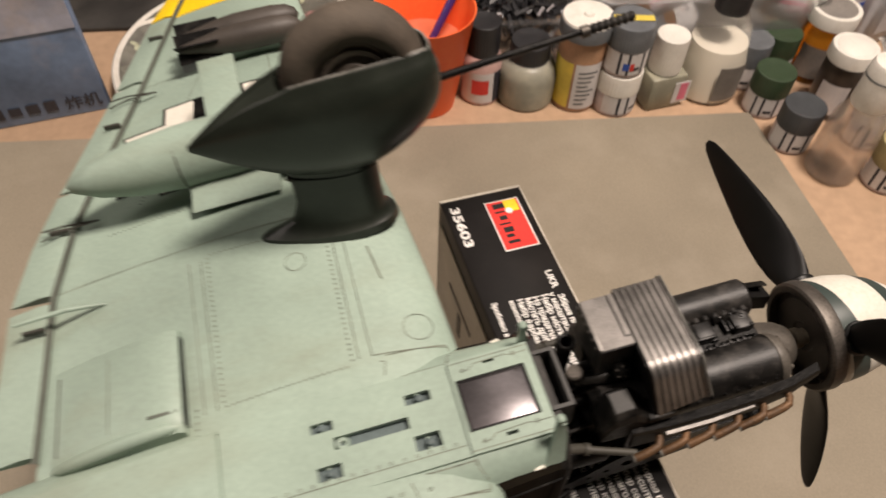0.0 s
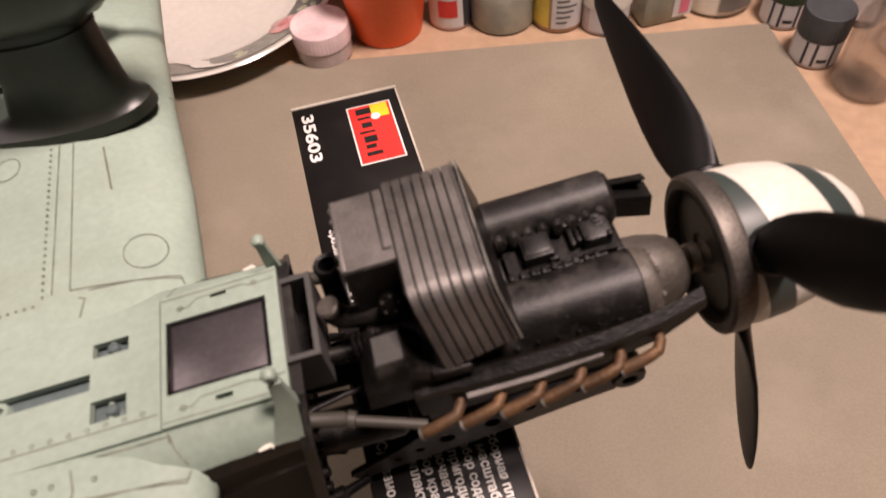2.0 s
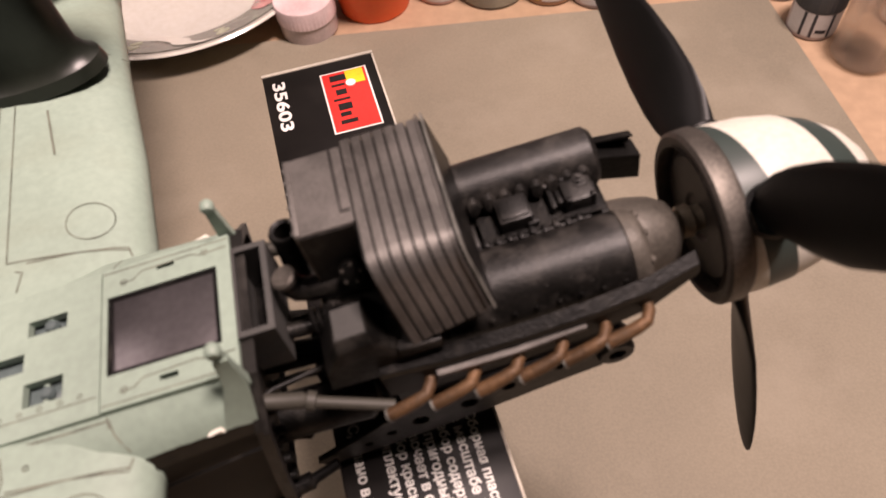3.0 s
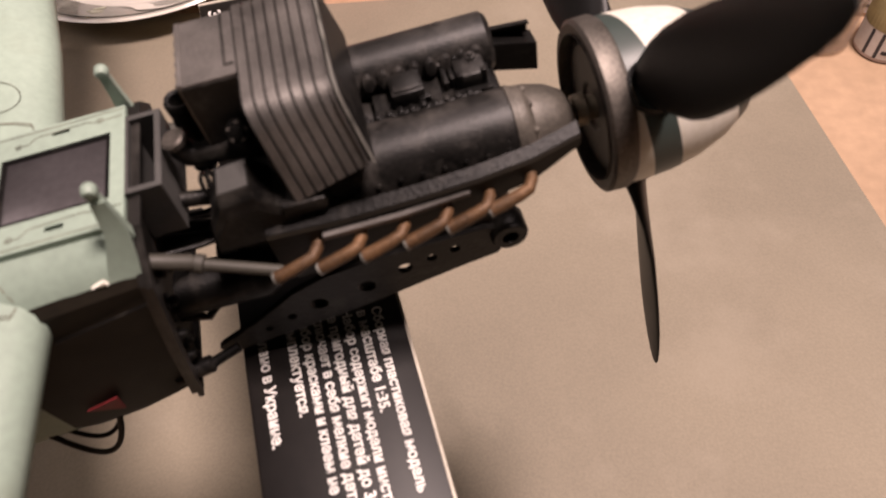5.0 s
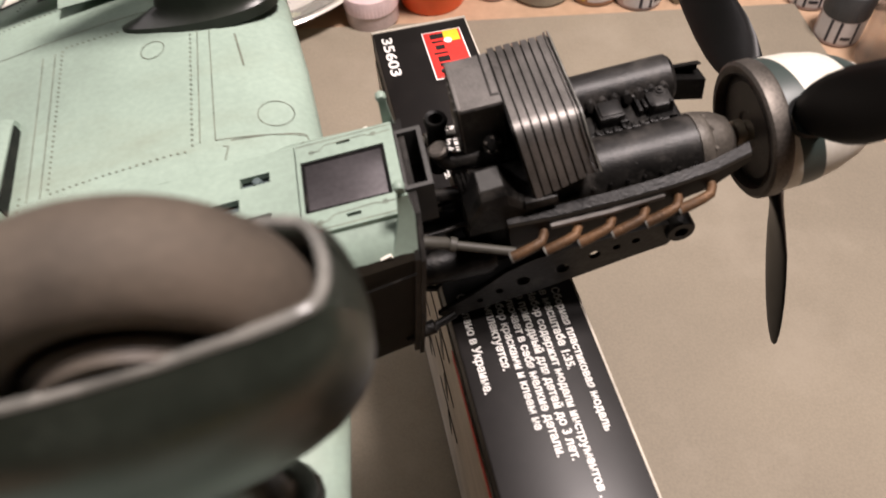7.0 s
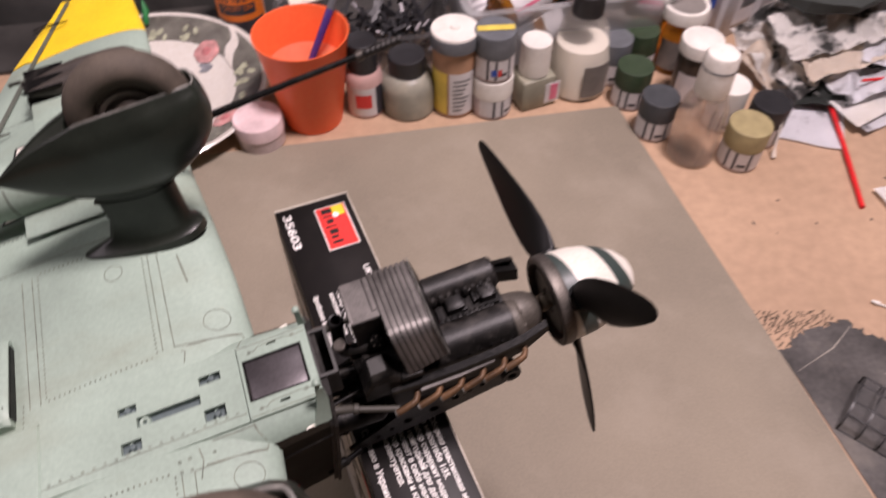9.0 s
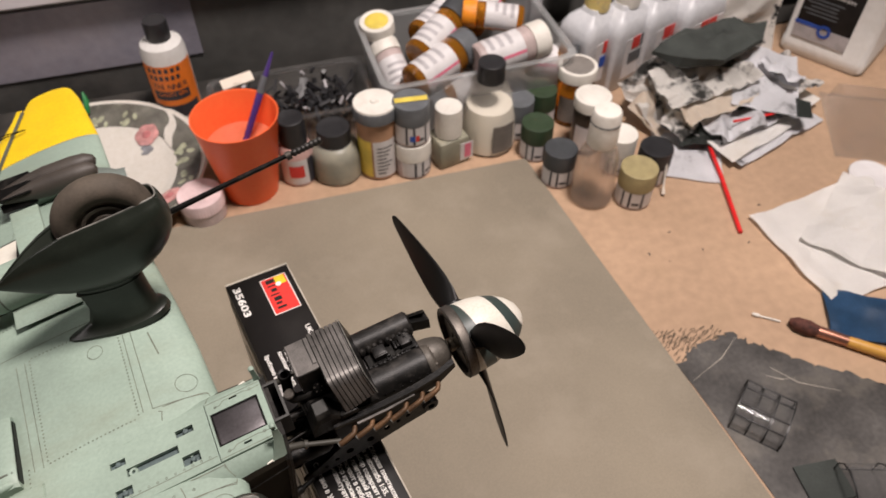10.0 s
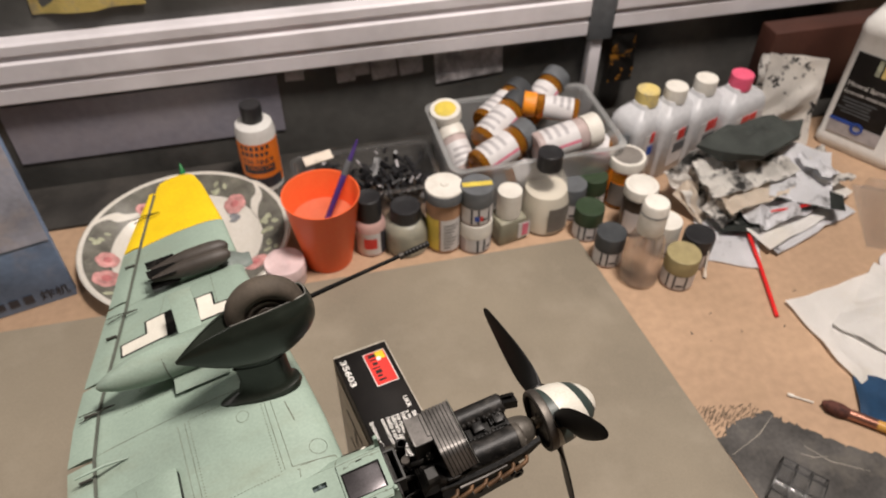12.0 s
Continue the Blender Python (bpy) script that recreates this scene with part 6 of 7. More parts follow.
def lying_bottle(u, v, z, yaw, tilt, r, length, cap, label, body=None):
    b = thing("paint_bottle", label, "paint bottle", BIG @ pose(u, v, z, 0, 0, yaw) @ pose(0, 0, 0, 0, 90 - tilt, 0), group="bottles in the storage box")
    part("bottle_body", lathe([(0, 0), (r * 0.9, 0), (r, 0.002), (r, length * 0.74), (r * 0.9, length * 0.78), (0, length * 0.78)], 32), body or M_AMBER, b)
    lab = part("paper_label", wrap(r + 0.0003, length * 0.10, length * 0.62, 60, 300, 24), M_LABEL, b, "creased white label")
    for i in range(3):
        part("label_bar", wrap(r + 0.0004, length * (0.16 + i * 0.13), length * (0.22 + i * 0.13), 120 + i * 10, 215, 8), M_LABELGREY, lab)
    part("label_stripe", wrap(r + 0.0004, length * 0.10, length * 0.62, 246, 256, 3), M_PINKINK, lab)
    part("screw_cap", ribbed(r * 1.05, length * 0.77, length, 36), cap, b)


lying_bottle(-0.058, -0.030, 0.050, 24, 10, 0.0165, 0.072, M_CAPGREY, "amber paint bottle lying with grey cap")
lying_bottle(-0.045, -0.002, 0.058, 36, 14, 0.0155, 0.070, M_CAPDARK, "amber paint bottle lying with dark cap")
lying_bottle(-0.035, 0.026, 0.060, 34, 10, 0.0155, 0.068, M_CAPDARK, "paint bottle lying at the back of the box")
lying_bottle(0.005, -0.026, 0.058, 8, 6, 0.0165, 0.072, M_CAPWHITE, "pale paint bottle lying across the box", M_ROSELIQ)
lying_bottle(0.062, 0.006, 0.074, 158, 4, 0.0125, 0.058, M_CAPORANGE, "white bottle with bright orange cap")
lying_bottle(0.018, 0.036, 0.056, 40, 16, 0.015, 0.066, M_CAPGREY, "paint bottle with grey cap at the back")
lying_bottle(0.062, -0.012, 0.040, -30, 6, 0.0155, 0.05, M_CAPDARK, "amber paint bottle with dark cap at the end")
lying_bottle(-0.062, -0.012, 0.030, 100, 30, 0.0135, 0.052, M_CAPWHITE, "white labelled bottle leaning in the corner", M_ROSELIQ)
lying_bottle(-0.03, 0.0, 0.024, 10, 0, 0.0165, 0.072, M_CAPGREY, "amber paint bottle at the bottom of the box")
lying_bottle(0.02, -0.005, 0.026, 200, 0, 0.0165, 0.072, M_CAPGREY, "amber paint bottle at the bottom of the box")
yl = thing("loose_lid", "white screw lid with yellow paint on top", "lid", BIG @ pose(-0.072, 0.040, 0.066, 8, -6, 0), group="loose lids")
part("lid", ribbed(0.0165, 0, 0.012, 44), M_CAPWHITE, yl)
part("paint_smear", lathe([(0.0115, 0.0119), (0.010, 0.0126), (0, 0.0127)], 24), M_YTAPE, yl)

SMALL = Matrix.Translation((0.123, 0.607, 0.0)) @ pose(0, 0, 0, 0, 0, 6)
open_tub("parts_box", "clear shallow box full of black plastic scraps", SMALL, 0.142, 0.076, 0.040, 0.92, 0.0018, M_SMOKE)
random.seed(21)
bm = bmesh.new()
for i in range(210):
    m = SMALL @ pose(random.uniform(-0.06, 0.06), random.uniform(-0.030, 0.030), random.uniform(0.006, 0.042), random.uniform(-60, 60), random.uniform(-60, 60), random.uniform(0, 180))
    add_box(bm, (0, 0, 0), (random.uniform(0.004, 0.022), random.uniform(0.0015, 0.005), random.uniform(0.001, 0.004)), 0, m)
single("plastic_scraps", bm, M_CAPBLACK, "heap of black plastic scraps in the box", "scraps", kind="stuff", smooth=False)
bm = bmesh.new()
for i in range(10):
    m = SMALL @ pose(random.uniform(-0.06, 0.06), random.uniform(-0.030, 0.030), random.uniform(0.03, 0.046), random.uniform(-60, 60), random.uniform(-60, 60), random.uniform(0, 180))
    add_box(bm, (0, 0, 0), (random.uniform(0.003, 0.012), random.uniform(0.0015, 0.004), random.uniform(0.001, 0.003)), 0, m)
single("plastic_scraps", bm, M_LABELGREY, "pale plastic scraps among the black ones", "scraps", kind="stuff", smooth=False)
single("paper_card", box((0, 0, 0), (0.030, 0.014, 0.0012), 0, SMALL @ pose(-0.045, 0.030, 0.043, 4, -6, 8)), M_RAG3, "cream card lying on the parts box", "card", smooth=False)


# big bottles of thinner at the back
def thinner(x, y, cap, turn, ink, label):
    b = thing("square_thinner_bottle", label, "bottle", pose(x, y, 0, 0, 0, turn), group="square thinner bottles")
    sec = []
    for z, k in ((0, 0.95), (0.002, 1.0), (0.060, 1.0), (0.068, 0.95), (0.075, 0.78), (0.080, 0.46), (0.084, 0.40)):
        ax, ay, rad = 0.031 * k, 0.021 * k, 0.008 * k
        ring = []
        for cx, cy, a0 in ((ax - rad, ay - rad, 0), (-ax + rad, ay - rad, 90), (-ax + rad, -ay + rad, 180), (ax - rad, -ay + rad, 270)):
            ring += [(cx + rad * math.cos(radians(a0 + 18 * i)), cy + rad * math.sin(radians(a0 + 18 * i)), z) for i in range(6)]
        sec.append(ring)
    part("bottle_shell", loft(sec), M_JUGFROST, b)
    lab = part("paper_label", box((0.004, -0.0212, 0.034), (0.042, 0.0004, 0.044)), M_LABEL, b)
    part("maker_mark", box((-0.003, -0.0216, 0.050), (0.011, 0.0003, 0.013)), M_REDINK, lab)
    part("maker_mark", box((0.0090, -0.0216, 0.050), (0.011, 0.0003, 0.013)), ink, lab)
    part("label_bar", box((0.004, -0.0216, 0.034), (0.030, 0.0003, 0.012)), M_BLUEINK if ink is M_BLUEINK else M_CAPGREY, lab)
    part("label_bar", box((0.013, -0.0216, 0.020), (0.008, 0.0003, 0.006)), M_REDINK, lab)
    part("screw_cap", ribbed(0.0122, 0.081, 0.097, 36), cap, b)


M_JUGFROST = material("milky_polythene", (0.60, 0.61, 0.63), 0.38, scale=14, vary=0.05)
thinner(0.4208, 0.6308, M_CAPYELLOW, 30, M_BLUEINK, "square white thinner bottle with crusted yellow cap")
thinner(0.4524, 0.6329, M_CAPWHITE, 28, M_CAPGREY, "square white thinner bottle with white cap")
thinner(0.4898, 0.6438, M_CAPWHITE, 26, M_REDINK, "square white thinner bottle with white cap and red mark")
thinner(0.5309, 0.6462, M_CAPPINK, 24, M_REDINK, "square white thinner bottle with pink cap")


# crumpled rags and papers
def crumple(lx, ly, amp, seed, m, nx=34, ny=28, freq=48.0, fold=0.0):
    """A creased sheet."""
    bm = bmesh.new()
    rnd = random.Random(seed)
    off = Vector((rnd.uniform(0, 50), rnd.uniform(0, 50), rnd.uniform(0, 50)))
    creases = []
    for i in range(6):
        a = rnd.uniform(0, math.pi)
        creases.append((math.cos(a), math.sin(a), rnd.uniform(0.7, 2.0), rnd.uniform(0.25, 0.6)))
    rows = []
    for j in range(ny + 1):
        row = []
        for i in range(nx + 1):
            x, y = lx * (i / nx - 0.5), ly * (j / ny - 0.5)
            p = Vector((x, y, 0)) * freq + off
            q = p + 0.35 * Vector((noise.noise(p * 0.8), noise.noise(p * 0.8 + Vector((5, 1, 3))), 0))
            h = 0.55 * noise.noise(p)
            for dx, dy, wide, high in creases:
                k = (q.x * dx + q.y * dy) / wide
                h += high * (abs(k - math.floor(k) - 0.5) * 2 - 0.5) * (0.55 + 0.9 * noise.noise(p * 0.6 + Vector((dx * 9, dy * 9, wide))))
            edge = 1 + 0.06 * noise.noise(Vector((x * 32, y * 32, seed)))
            row.append(bm.verts.new((x * edge + 0.25 * amp * noise.noise(p * 1.1), y * edge + 0.25 * amp * noise.noise(p * 1.1 + Vector((9, 9, 9))), amp * h + fold * (abs(x) / lx) ** 2)))
        rows.append(row)
    for a, b in zip(rows, rows[1:]):
        for i in range(nx):
            bm.faces.new((a[i], a[i + 1], b[i + 1], b[i]))
    bmesh.ops.solidify(bm, geom=list(bm.faces), thickness=0.0006)
    bmesh.ops.transform(bm, matrix=m, verts=bm.verts)
    return bm


for k, (x, y, z, lx, ly, amp, rz, tilt, lean, freq, mat, lab) in enumerate((
        (0.474, 0.497, 0.0022, 0.062, 0.070, 0.0022, -20, 0, 0, 22, M_RAG2, "flat grey-smeared paper on the table"),
        (0.556, 0.520, 0.0050, 0.122, 0.062, 0.0026, 24, 0, 0, 18, M_RAG2, "stained folded newspaper under the rags"),
        (0.537, 0.516, 0.0110, 0.096, 0.056, 0.0026, 25, 3, 0, 18, M_PAPER, "white paper sheet with red edge"),
        (0.529, 0.525, 0.0210, 0.078, 0.052, 0.0075, 20, 8, 4, 30, M_RAG2, "crumpled bluish sheet with dark smears"),
        (0.566, 0.522, 0.0260, 0.070, 0.022, 0.0045, -24, 10, 0, 30, M_CHARCOAL, "dark folded strip of paper in the pile"),
        (0.466, 0.557, 0.0260, 0.052, 0.064, 0.0130, 20, 30, -20, 36, M_RAG, "crumpled black-stained rag in the pile"),
        (0.514, 0.534, 0.0340, 0.092, 0.036, 0.0050, 17, 16, 0, 26, M_RAG3, "creased cream paper in the pile"),
        (0.505, 0.551, 0.0470, 0.098, 0.046, 0.0090, 12, 20, -4, 34, M_RAG, "crumpled rag smeared with paint"),
        (0.566, 0.545, 0.0380, 0.066, 0.070, 0.0055, -18, 20, 8, 22, M_RAG2, "smooth bluish paper draped over the pile"),
        (0.600, 0.563, 0.0300, 0.056, 0.054, 0.0100, 20, 6, 14, 34, M_RAG, "crumpled stained tissue beside the pile"),
        (0.482, 0.527, 0.0200, 0.044, 0.030, 0.0090, 35, 24, -10, 44, M_RAG, "small black-smeared rag end in the pile"),
        (0.490, 0.512, 0.0120, 0.040, 0.030, 0.0060, -10, 10, 0, 44, M_CHARCOAL, "dark paint-soaked rag end in the pile"),
        (0.456, 0.540, 0.0160, 0.026, 0.046, 0.0070, 28, 34, -24, 48, M_RAG3, "narrow strip of paper hanging down the pile"),
        (0.478, 0.566, 0.0470, 0.046, 0.034, 0.0100, -14, 12, -10, 44, M_RAG, "crumpled paint-stained paper under the cloth"),
        (0.586, 0.552, 0.0440, 0.040, 0.040, 0.0090, 40, 10, 20, 40, M_RAG2, "crushed white tissue under the cloth"),
        (0.612, 0.540, 0.0110, 0.034, 0.020, 0.0020, 30, 8, 0, 40, M_PAPER, "small folded white paper packet"))):
    single("stained_rag", crumple(lx, ly, amp * 1.3, k + 3, pose(x, y, z, tilt, lean, rz), 60, 48, freq * 1.3), mat, lab, "rag", group="stained rags and papers", smooth=False)
single("folded_edge", tube([(0.521, 0.510, 0.022), (0.542, 0.511, 0.0225), (0.566, 0.514, 0.022)], 0.0012, 8), M_REDSTICK, "red paper edge sticking out of the pile", "scrap")
OUTLINE = [(-0.074, 0.001), (-0.058, -0.030), (-0.018, -0.044), (0.020, -0.030), (0.045, -0.018), (0.060, 0.010), (0.038, 0.032), (0.004, 0.030), (-0.034, 0.020)]
rnd = random.Random(9)
rings = []
for z, k, rough in ((-0.007, 0.90, 0.002), (-0.003, 1.0, 0.003), (0.001, 0.99, 0.003), (0.004, 0.86, 0.004), (0.007, 0.55, 0.005), (0.006, 0.20, 0.004)):
    rings.append([(x * k * 0.98, y * k * 0.80, z - 0.10 * y + rnd.uniform(-rough, rough)) for x, y in OUTLINE])
cloth = loft(rings)
bmesh.ops.subdivide_edges(cloth, edges=list(cloth.edges), cuts=3, use_grid_fill=True, smooth=0.6)
for v in cloth.verts:
    wob = 1 + 0.10 * noise.noise(v.co * 38)
    v.co.x, v.co.y = v.co.x * wob, v.co.y * wob
    v.co.z += 0.005 * noise.noise(v.co * 30) + 0.0030 * abs(noise.noise(v.co * 70))
single("charcoal_cloth", cloth, M_CHARCOAL, "folded charcoal cloth on top of the rags", "cloth", pose(0.5250, 0.579, 0.066, 6, 0, 8))

# spotted paper roll and mineral spirits jug
roll = crumple(0.062, 0.098, 0.010, 77, pose(0.602, 0.655, 0.052, 74, 0, -18), 30, 36, 26)
single("spotted_towel", roll, M_SPOT, "ink-spotted crumpled paper towel standing up", "paper towel")
single("spotted_towel", crumple(0.07, 0.09, 0.014, 78, pose(0.604, 0.668, 0.05, 76, 0, -18), 18, 20, 30), M_SPOT, "ink-spotted crumpled paper towel behind", "paper towel")
jug = thing("mineral_spirits_jug", "white plastic jug with dark mineral spirits label", "jug", pose(0.703, 0.634, 0, 0, 0, -52))
rings = []
for z, k in ((0, 0.94), (0.004, 1.0), (0.014, 1.0), (0.016, 0.975), (0.138, 0.975), (0.141, 1.0), (0.150, 0.97), (0.162, 0.80), (0.172, 0.45), (0.178, 0.36)):
    ax, ay, rad = 0.045 * k, 0.040 * k, 0.009 * k
    ring = []
    for cx, cy, a0 in ((ax - rad, ay - rad, 0), (-ax + rad, ay - rad, 90), (-ax + rad, -ay + rad, 180), (ax - rad, -ay + rad, 270)):
        ring += [(cx + rad * math.cos(radians(a0 + 18 * i)), cy + rad * math.sin(radians(a0 + 18 * i)), z) for i in range(6)]
    rings.append(ring)
part("jug_shell", loft(rings), M_JUG, jug)
jug_label = part("dark_label", box((-0.008, -0.0393, 0.070), (0.056, 0.0006, 0.098)), M_CARD, jug, "dark printed label")
part("label_foot", box((-0.008, -0.0397, 0.029), (0.056, 0.0004, 0.016)), M_LABELGREY, jug_label, "pale grey foot of the label")
for i in range(3):
    part("label_picture", box((-0.010 + i * 0.007, -0.0397, 0.108), (0.005, 0.0004, 0.018), 0, None), M_CHINALEAF if i != 1 else M_CAPYELLOW, jug_label)
part("blue_band", box((-0.024, -0.0400, 0.0375), (0.026, 0.0004, 0.0040)), M_BLUEINK, jug_label)
part("blue_seal", lathe([(0.0040, 0), (0.0070, 0), (0.0070, 0.0004), (0.0040, 0.0004), (0.0040, 0)], 24, pose(-0.006, -0.0402, 0.0345, 90, 0, 0)), M_BLUEINK, jug_label)
letters("label_text", "Mineral Spirits", 0.0074, M_PRINT, jug_label, pose(-0.034, -0.0397, 0.080, 90, 0, 0))
letters("label_text", "Essences minérales", 0.0060, M_PRINT, jug_label, pose(-0.034, -0.0397, 0.071, 90, 0, 0))
for i in range(5):
    part("label_bar", box((-0.014 - 0.002 * (i % 2), -0.0397, 0.065 - i * 0.004), (0.036 - 0.005 * (i % 3), 0.0003, 0.0011)), M_CAPGREY, jug_label)
part("jug_cap", ribbed(0.016, 0.176, 0.196, 40), M_CAPBLACK, jug)

# right-hand scatter: red stick, napkin, blue cloth, brush, disc, swab
single("red_stick", tube([(0.500, 0.520, 0.0075), (0.4905, 0.458, 0.0035), (0.4775, 0.394, 0.0021)], 0.0019, 12), M_REDSTICK, "thin red plastic stick lying on the table", "stick")
single("paper_napkin", crumple(0.13, 0.105, 0.0055, 31, pose(0.566, 0.372, 0.0036, 0, 0, 12), 56, 46, 26), M_PAPER, "white crumpled paper napkin on the table", "napkin", smooth=False)
single("paper_napkin", crumple(0.10, 0.09, 0.0065, 32, pose(0.588, 0.372, 0.0080, 0, 1, 40), 48, 44, 24), M_PAPER, "folded corner of a white paper napkin", "napkin", smooth=False)
single("blue_glove", crumple(0.062, 0.045, 0.007, 41, pose(0.532, 0.292, 0.0042, 0, 0, -24), 24, 20, 40), M_BLUECLOTH, "crumpled blue nitrile cloth on the table", "cloth")
brush = thing("flat_brush", "wide brown brush with copper ferrule and wooden handle", "brush")
part("bristles", tube([(0.4700, 0.3010, 0.0045), (0.4735, 0.2970, 0.005), (0.4800, 0.2915, 0.0050), (0.4860, 0.2875, 0.0045)], [0.0020, 0.0052, 0.0058, 0.0042], 16), M_BRISTLE, brush)
part("ferrule", tube([(0.4850, 0.2882, 0.0045), (0.5035, 0.2745, 0.0045)], [0.0044, 0.0040], 16), M_COPPER, brush)
part("handle", tube([(0.5025, 0.2752, 0.0045), (0.530, 0.255, 0.0048), (0.570, 0.226, 0.0035)], [0.0041, 0.0046, 0.0026], 16), M_WOOD, brush)
single("grey_disc", lathe([(0, 0.0035), (0.016, 0.0035), (0.0185, 0.0045), (0.0195, 0.0035), (0.018, 0.0006), (0, 0.0)], 40, pose(0.6245, 0.436, 0.0001)), M_LABEL, "round pale grey plastic lid on the table", "lid")
swab = thing("cotton_swab", "broken white swab lying on the table", "swab")
part("stick", tube([(0.4505, 0.3120, 0.0014), (0.4650, 0.3035, 0.0014)], [0.0007, 0.0007], 8), M_CAPWHITE, swab)
part("tip", tube([(0.4475, 0.3140, 0.0018), (0.4515, 0.3112, 0.0018)], [0.0010, 0.0016], 10), M_CAPWHITE, swab)
sw2 = thing("cotton_swab", "used swab leaning by the paint jars", "swab")
part("stick", tube([(0.4350, 0.4640, 0.030), (0.4325, 0.4530, 0.004)], 0.0009, 8), M_CAPWHITE, sw2)
part("tip", tube([(0.4328, 0.4540, 0.0065), (0.4320, 0.4500, 0.0018)], [0.0012, 0.0020], 10), M_RAG3, sw2)
wrapb = thing("clear_blister", "clear empty blister packaging", "packaging", pose(0.690, 0.49, 0, 0, 0, -22))
part("blister_shell", loft([[(x * k, y * k, z) for x, y in ((-0.06, -0.045), (0.06, -0.045), (0.06, 0.045), (-0.06, 0.045))] for z, k in ((0.0005, 1.12), (0.001, 1.0), (0.018, 0.94), (0.020, 0.88))]), M_SMOKE, wrapb)

# spilt paint area at the mat's edge
random.seed(8)
spill = [(0.3745, 0.2815), (0.386, 0.291), (0.398, 0.296), (0.412, 0.299), (0.424, 0.3015), (0.432, 0.292), (0.440, 0.287), (0.452, 0.280), (0.466, 0.267), (0.482, 0.258), (0.502, 0.246), (0.530, 0.228), (0.575, 0.19), (0.60, 0.08), (0.56, -0.02), (0.43, -0.02), (0.398, 0.16)]
pts = []
for (x0, y0), (x1, y1) in zip(spill, spill[1:] + spill[:1]):
    for i in range(6):
        k = i / 6
        w = 0.0022 if y0 > 0.2 and y1 > 0.2 else 0.0
        pts.append((x0 + (x1 - x0) * k + random.uniform(-w, w), y0 + (y1 - y0) * k + random.uniform(-w, w)))
single("paint_spill", prism(pts, 0.0001, 0.0007), M_DARKPAINT, "dried dark grey paint sprayed on the table", "paint spill", kind="structure", smooth=False)
bm = bmesh.new()
for i in range(17):
    for j in range(12):
        if random.random() < 0.8:
            x, y = 0.356 + i * 0.0036 + j * 0.0019 + random.uniform(-0.0012, 0.0012), 0.3135 - j * 0.0024 - i * 0.0003 + random.uniform(-0.0006, 0.0006)
            if x > 0.3640 + (0.311 - y) * 0.22:
                add_box(bm, (0, 0, 0), (random.uniform(0.002, 0.0060), random.uniform(0.0005, 0.0011), 0.0004), 0, pose(x, y, 0.0004, 0, 0, random.uniform(25, 45)))
single("dry_brush_marks", bm, M_BRUSHED, "dry dark brush marks on the table", "paint marks", kind="stuff", smooth=False)
for pl in (((0.380, 0.268), (0.408, 0.282), (0.426, 0.297)), ((0.438, 0.268), (0.452, 0.252), (0.478, 0.240)), ((0.432, 0.262), (0.441, 0.257), (0.452, 0.256))):
    single("pale_scratch", tube([(x, y, 0.0007) for x, y in pl], [0.0001, 0.0003, 0.0001], 6), M_CARDEDGE, "pale smear across the dark paint", "smear", kind="structure")
random.seed(14)
bm = bmesh.new()
for i in range(16):
    x, y = random.uniform(0.37, 0.60), random.uniform(0.24, 0.45)
    if x > 0.345 + (0.52 - y) * 0.2 + 0.01:
        r = random.uniform(0.0004, 0.0016)
        add_lathe(bm, [(r, 0), (r * 0.8, 0.0003), (0, 0.0003)], 7, pose(x, y, 0.0008 if y < 0.27 else 0.0001, 0, 0, random.uniform(0, 90)) @ Matrix.Diagonal((1.6, 0.7, 1, 1)))
single("paint_specks", bm, M_LEDGE, "small dark specks on the table", "specks", kind="stuff")


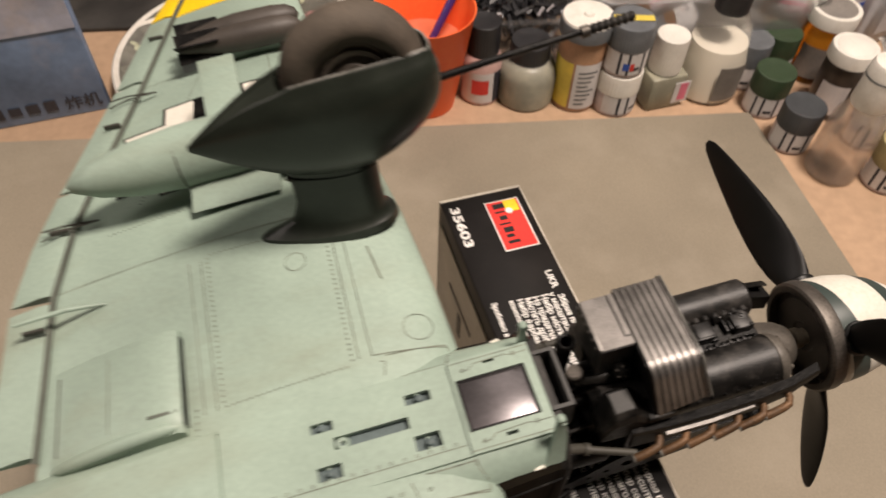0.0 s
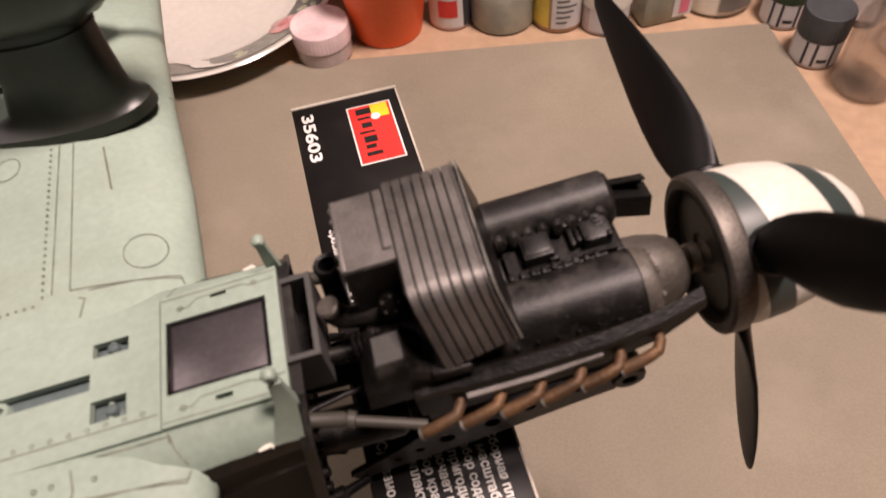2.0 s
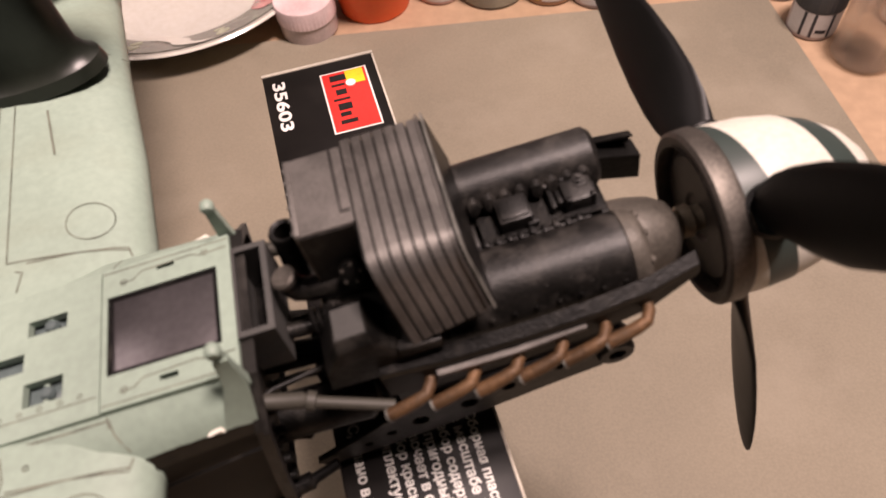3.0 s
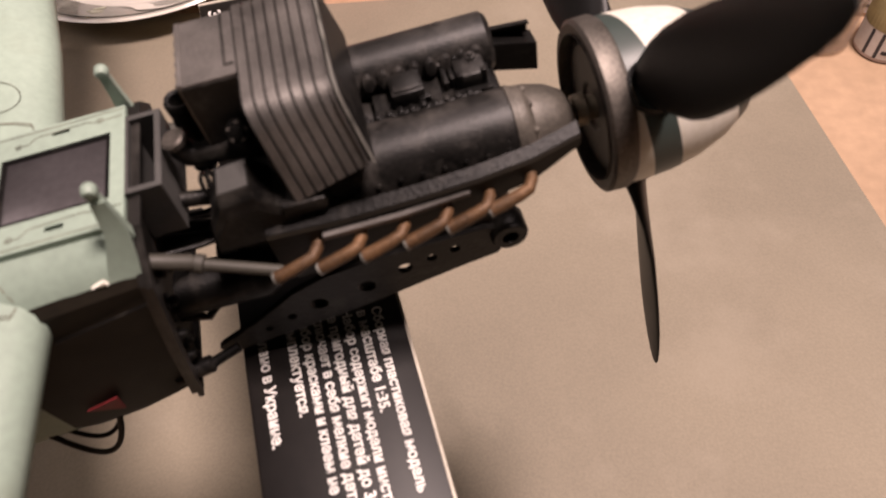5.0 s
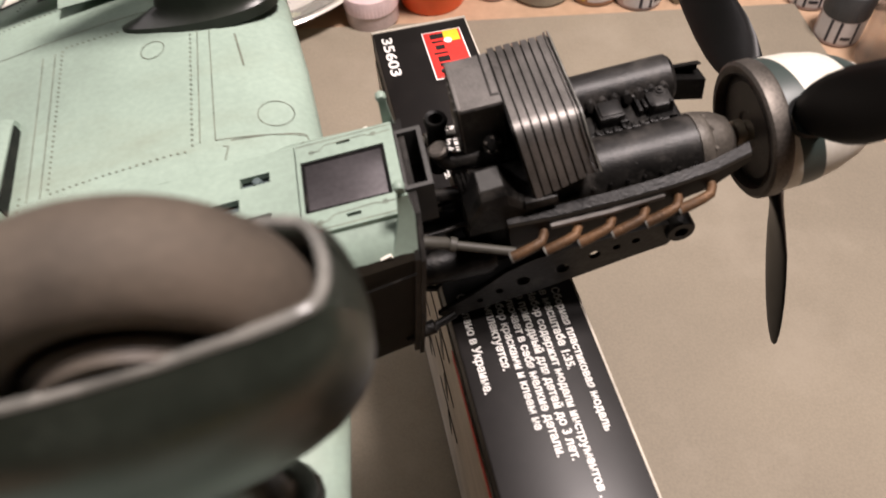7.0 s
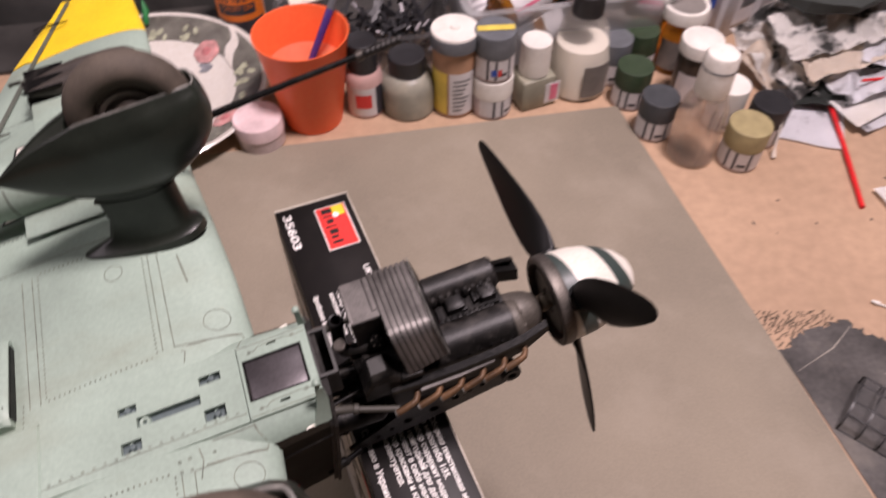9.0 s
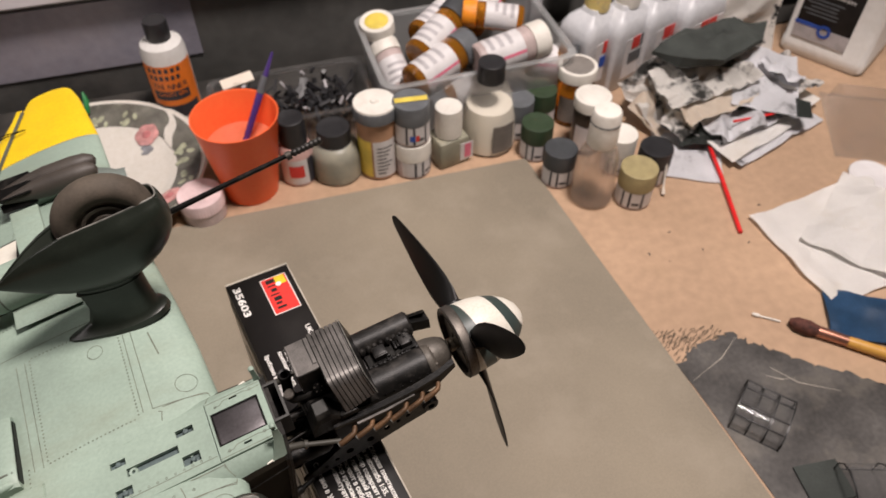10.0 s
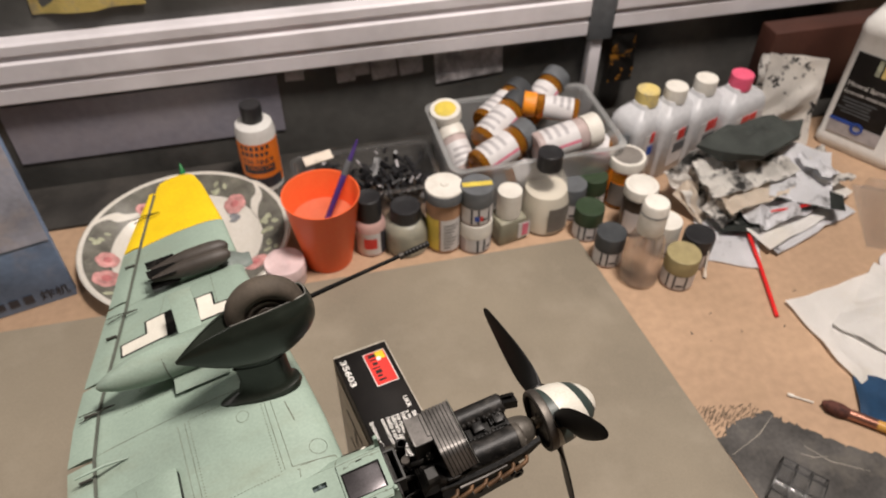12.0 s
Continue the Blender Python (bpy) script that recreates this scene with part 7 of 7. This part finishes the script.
# two clear canopy parts with black frames
def canopy(x, y, rz, lx, ly, h, bars, cross, label):
    c = thing("canopy_part", label, "canopy part", pose(x, y, 0.0009, 0, 0, rz), group="clear canopy parts")

    def arch(u, k=1.0):
        w = ly / 2 * k
        return [(u, -w, 0), (u, -w * 1.0, h * 0.50 * k), (u, -w * 0.78, h * 0.82 * k), (u, -w * 0.35, h * k), (u, w * 0.35, h * k), (u, w * 0.78, h * 0.82 * k), (u, w, h * 0.50 * k), (u, w, 0)]
    part("clear_shell", loft([arch(u) for u in (-lx / 2, lx / 2)], cap=False, closed=False), M_SMOKE, c, "clear plastic shell")
    for i in range(bars):
        u = -lx / 2 + lx * i / (bars - 1)
        a, b = arch(u, 1.02), arch(u, 0.98)
        part("arch_frame", loft([[(u - 0.0005, p[1], p[2]), (u + 0.0005, p[1], p[2]), (u + 0.0005, q[1], q[2]), (u - 0.0005, q[1], q[2])] for p, q in zip(a, b)]), M_FRAME, c)
    for k in cross:
        p = arch(0, 1.01)[k]
        part("long_frame", box((0, p[1], p[2]), (lx, 0.0009, 0.0009), 0.0002), M_FRAME, c)
    return c


canopy(0.4125, 0.2320, -43, 0.033, 0.038, 0.0145, 4, (0, 2, 3, 4, 5, 7), "clear cockpit canopy part with black frames")
canopy(0.462, 0.168, -12, 0.050, 0.030, 0.018, 3, (0, 7), "clear canopy part with rounded end")
single("canopy_sill", box((0.4300, 0.181, 0.0016), (0.030, 0.026, 0.0018), 0.0005, None), M_CHARCOAL, "flat dark green part beside the canopy", "part")

# behind the cabinet glass and on its front
single("poster", box((-0.03, 0.7028, 0.0625), (0.275, 0.0012, 0.069)), M_LILAC, "faded lilac poster on the cabinet glass", "poster", on_desk(0, 0, 0, 0), smooth=False)
for u, w, z, h, tip in ((0.126, 0.020, 0.095, 0.014, 2), (0.180, 0.020, 0.090, 0.022, -3), (0.318, 0.078, 0.086, 0.042, -4), (0.252, 0.026, 0.092, 0.026, -4), (0.222, 0.028, 0.090, 0.024, -5), (0.198, 0.016, 0.094, 0.018, -3)):
    single("photo_print", box((0, 0, 0), (w, 0.0012, h)), M_PHOTO, "small grey photo print stuck on the glass", "photo", on_desk(u, 0.7026, z) @ pose(0, 0, 0, 0, tip, 0), group="photo prints", smooth=False)
single("patterned_bag", crumple(0.03, 0.06, 0.004, 61, on_desk(0.497, 0.688, 0.075) @ pose(0, 0, 0, 84, 0, 0), 14, 18, 60), M_TIGER, "yellow and black patterned packet", "packet")
single("red_brown_box", box((0, 0, 0.04), (0.16, 0.03, 0.08), 0.003), M_REDBOX, "dark red-brown box on the cabinet side", "box", on_desk(0.735, 0.655, 0.03))
single("yellow_green_toy", crumple(0.10, 0.04, 0.01, 66, on_desk(-0.05, 0.700, 0.21) @ pose(0, 0, 0, 88, 0, 0), 16, 12, 30), M_CAPYELLOW, "blurred yellow thing behind the rail", "ornament")
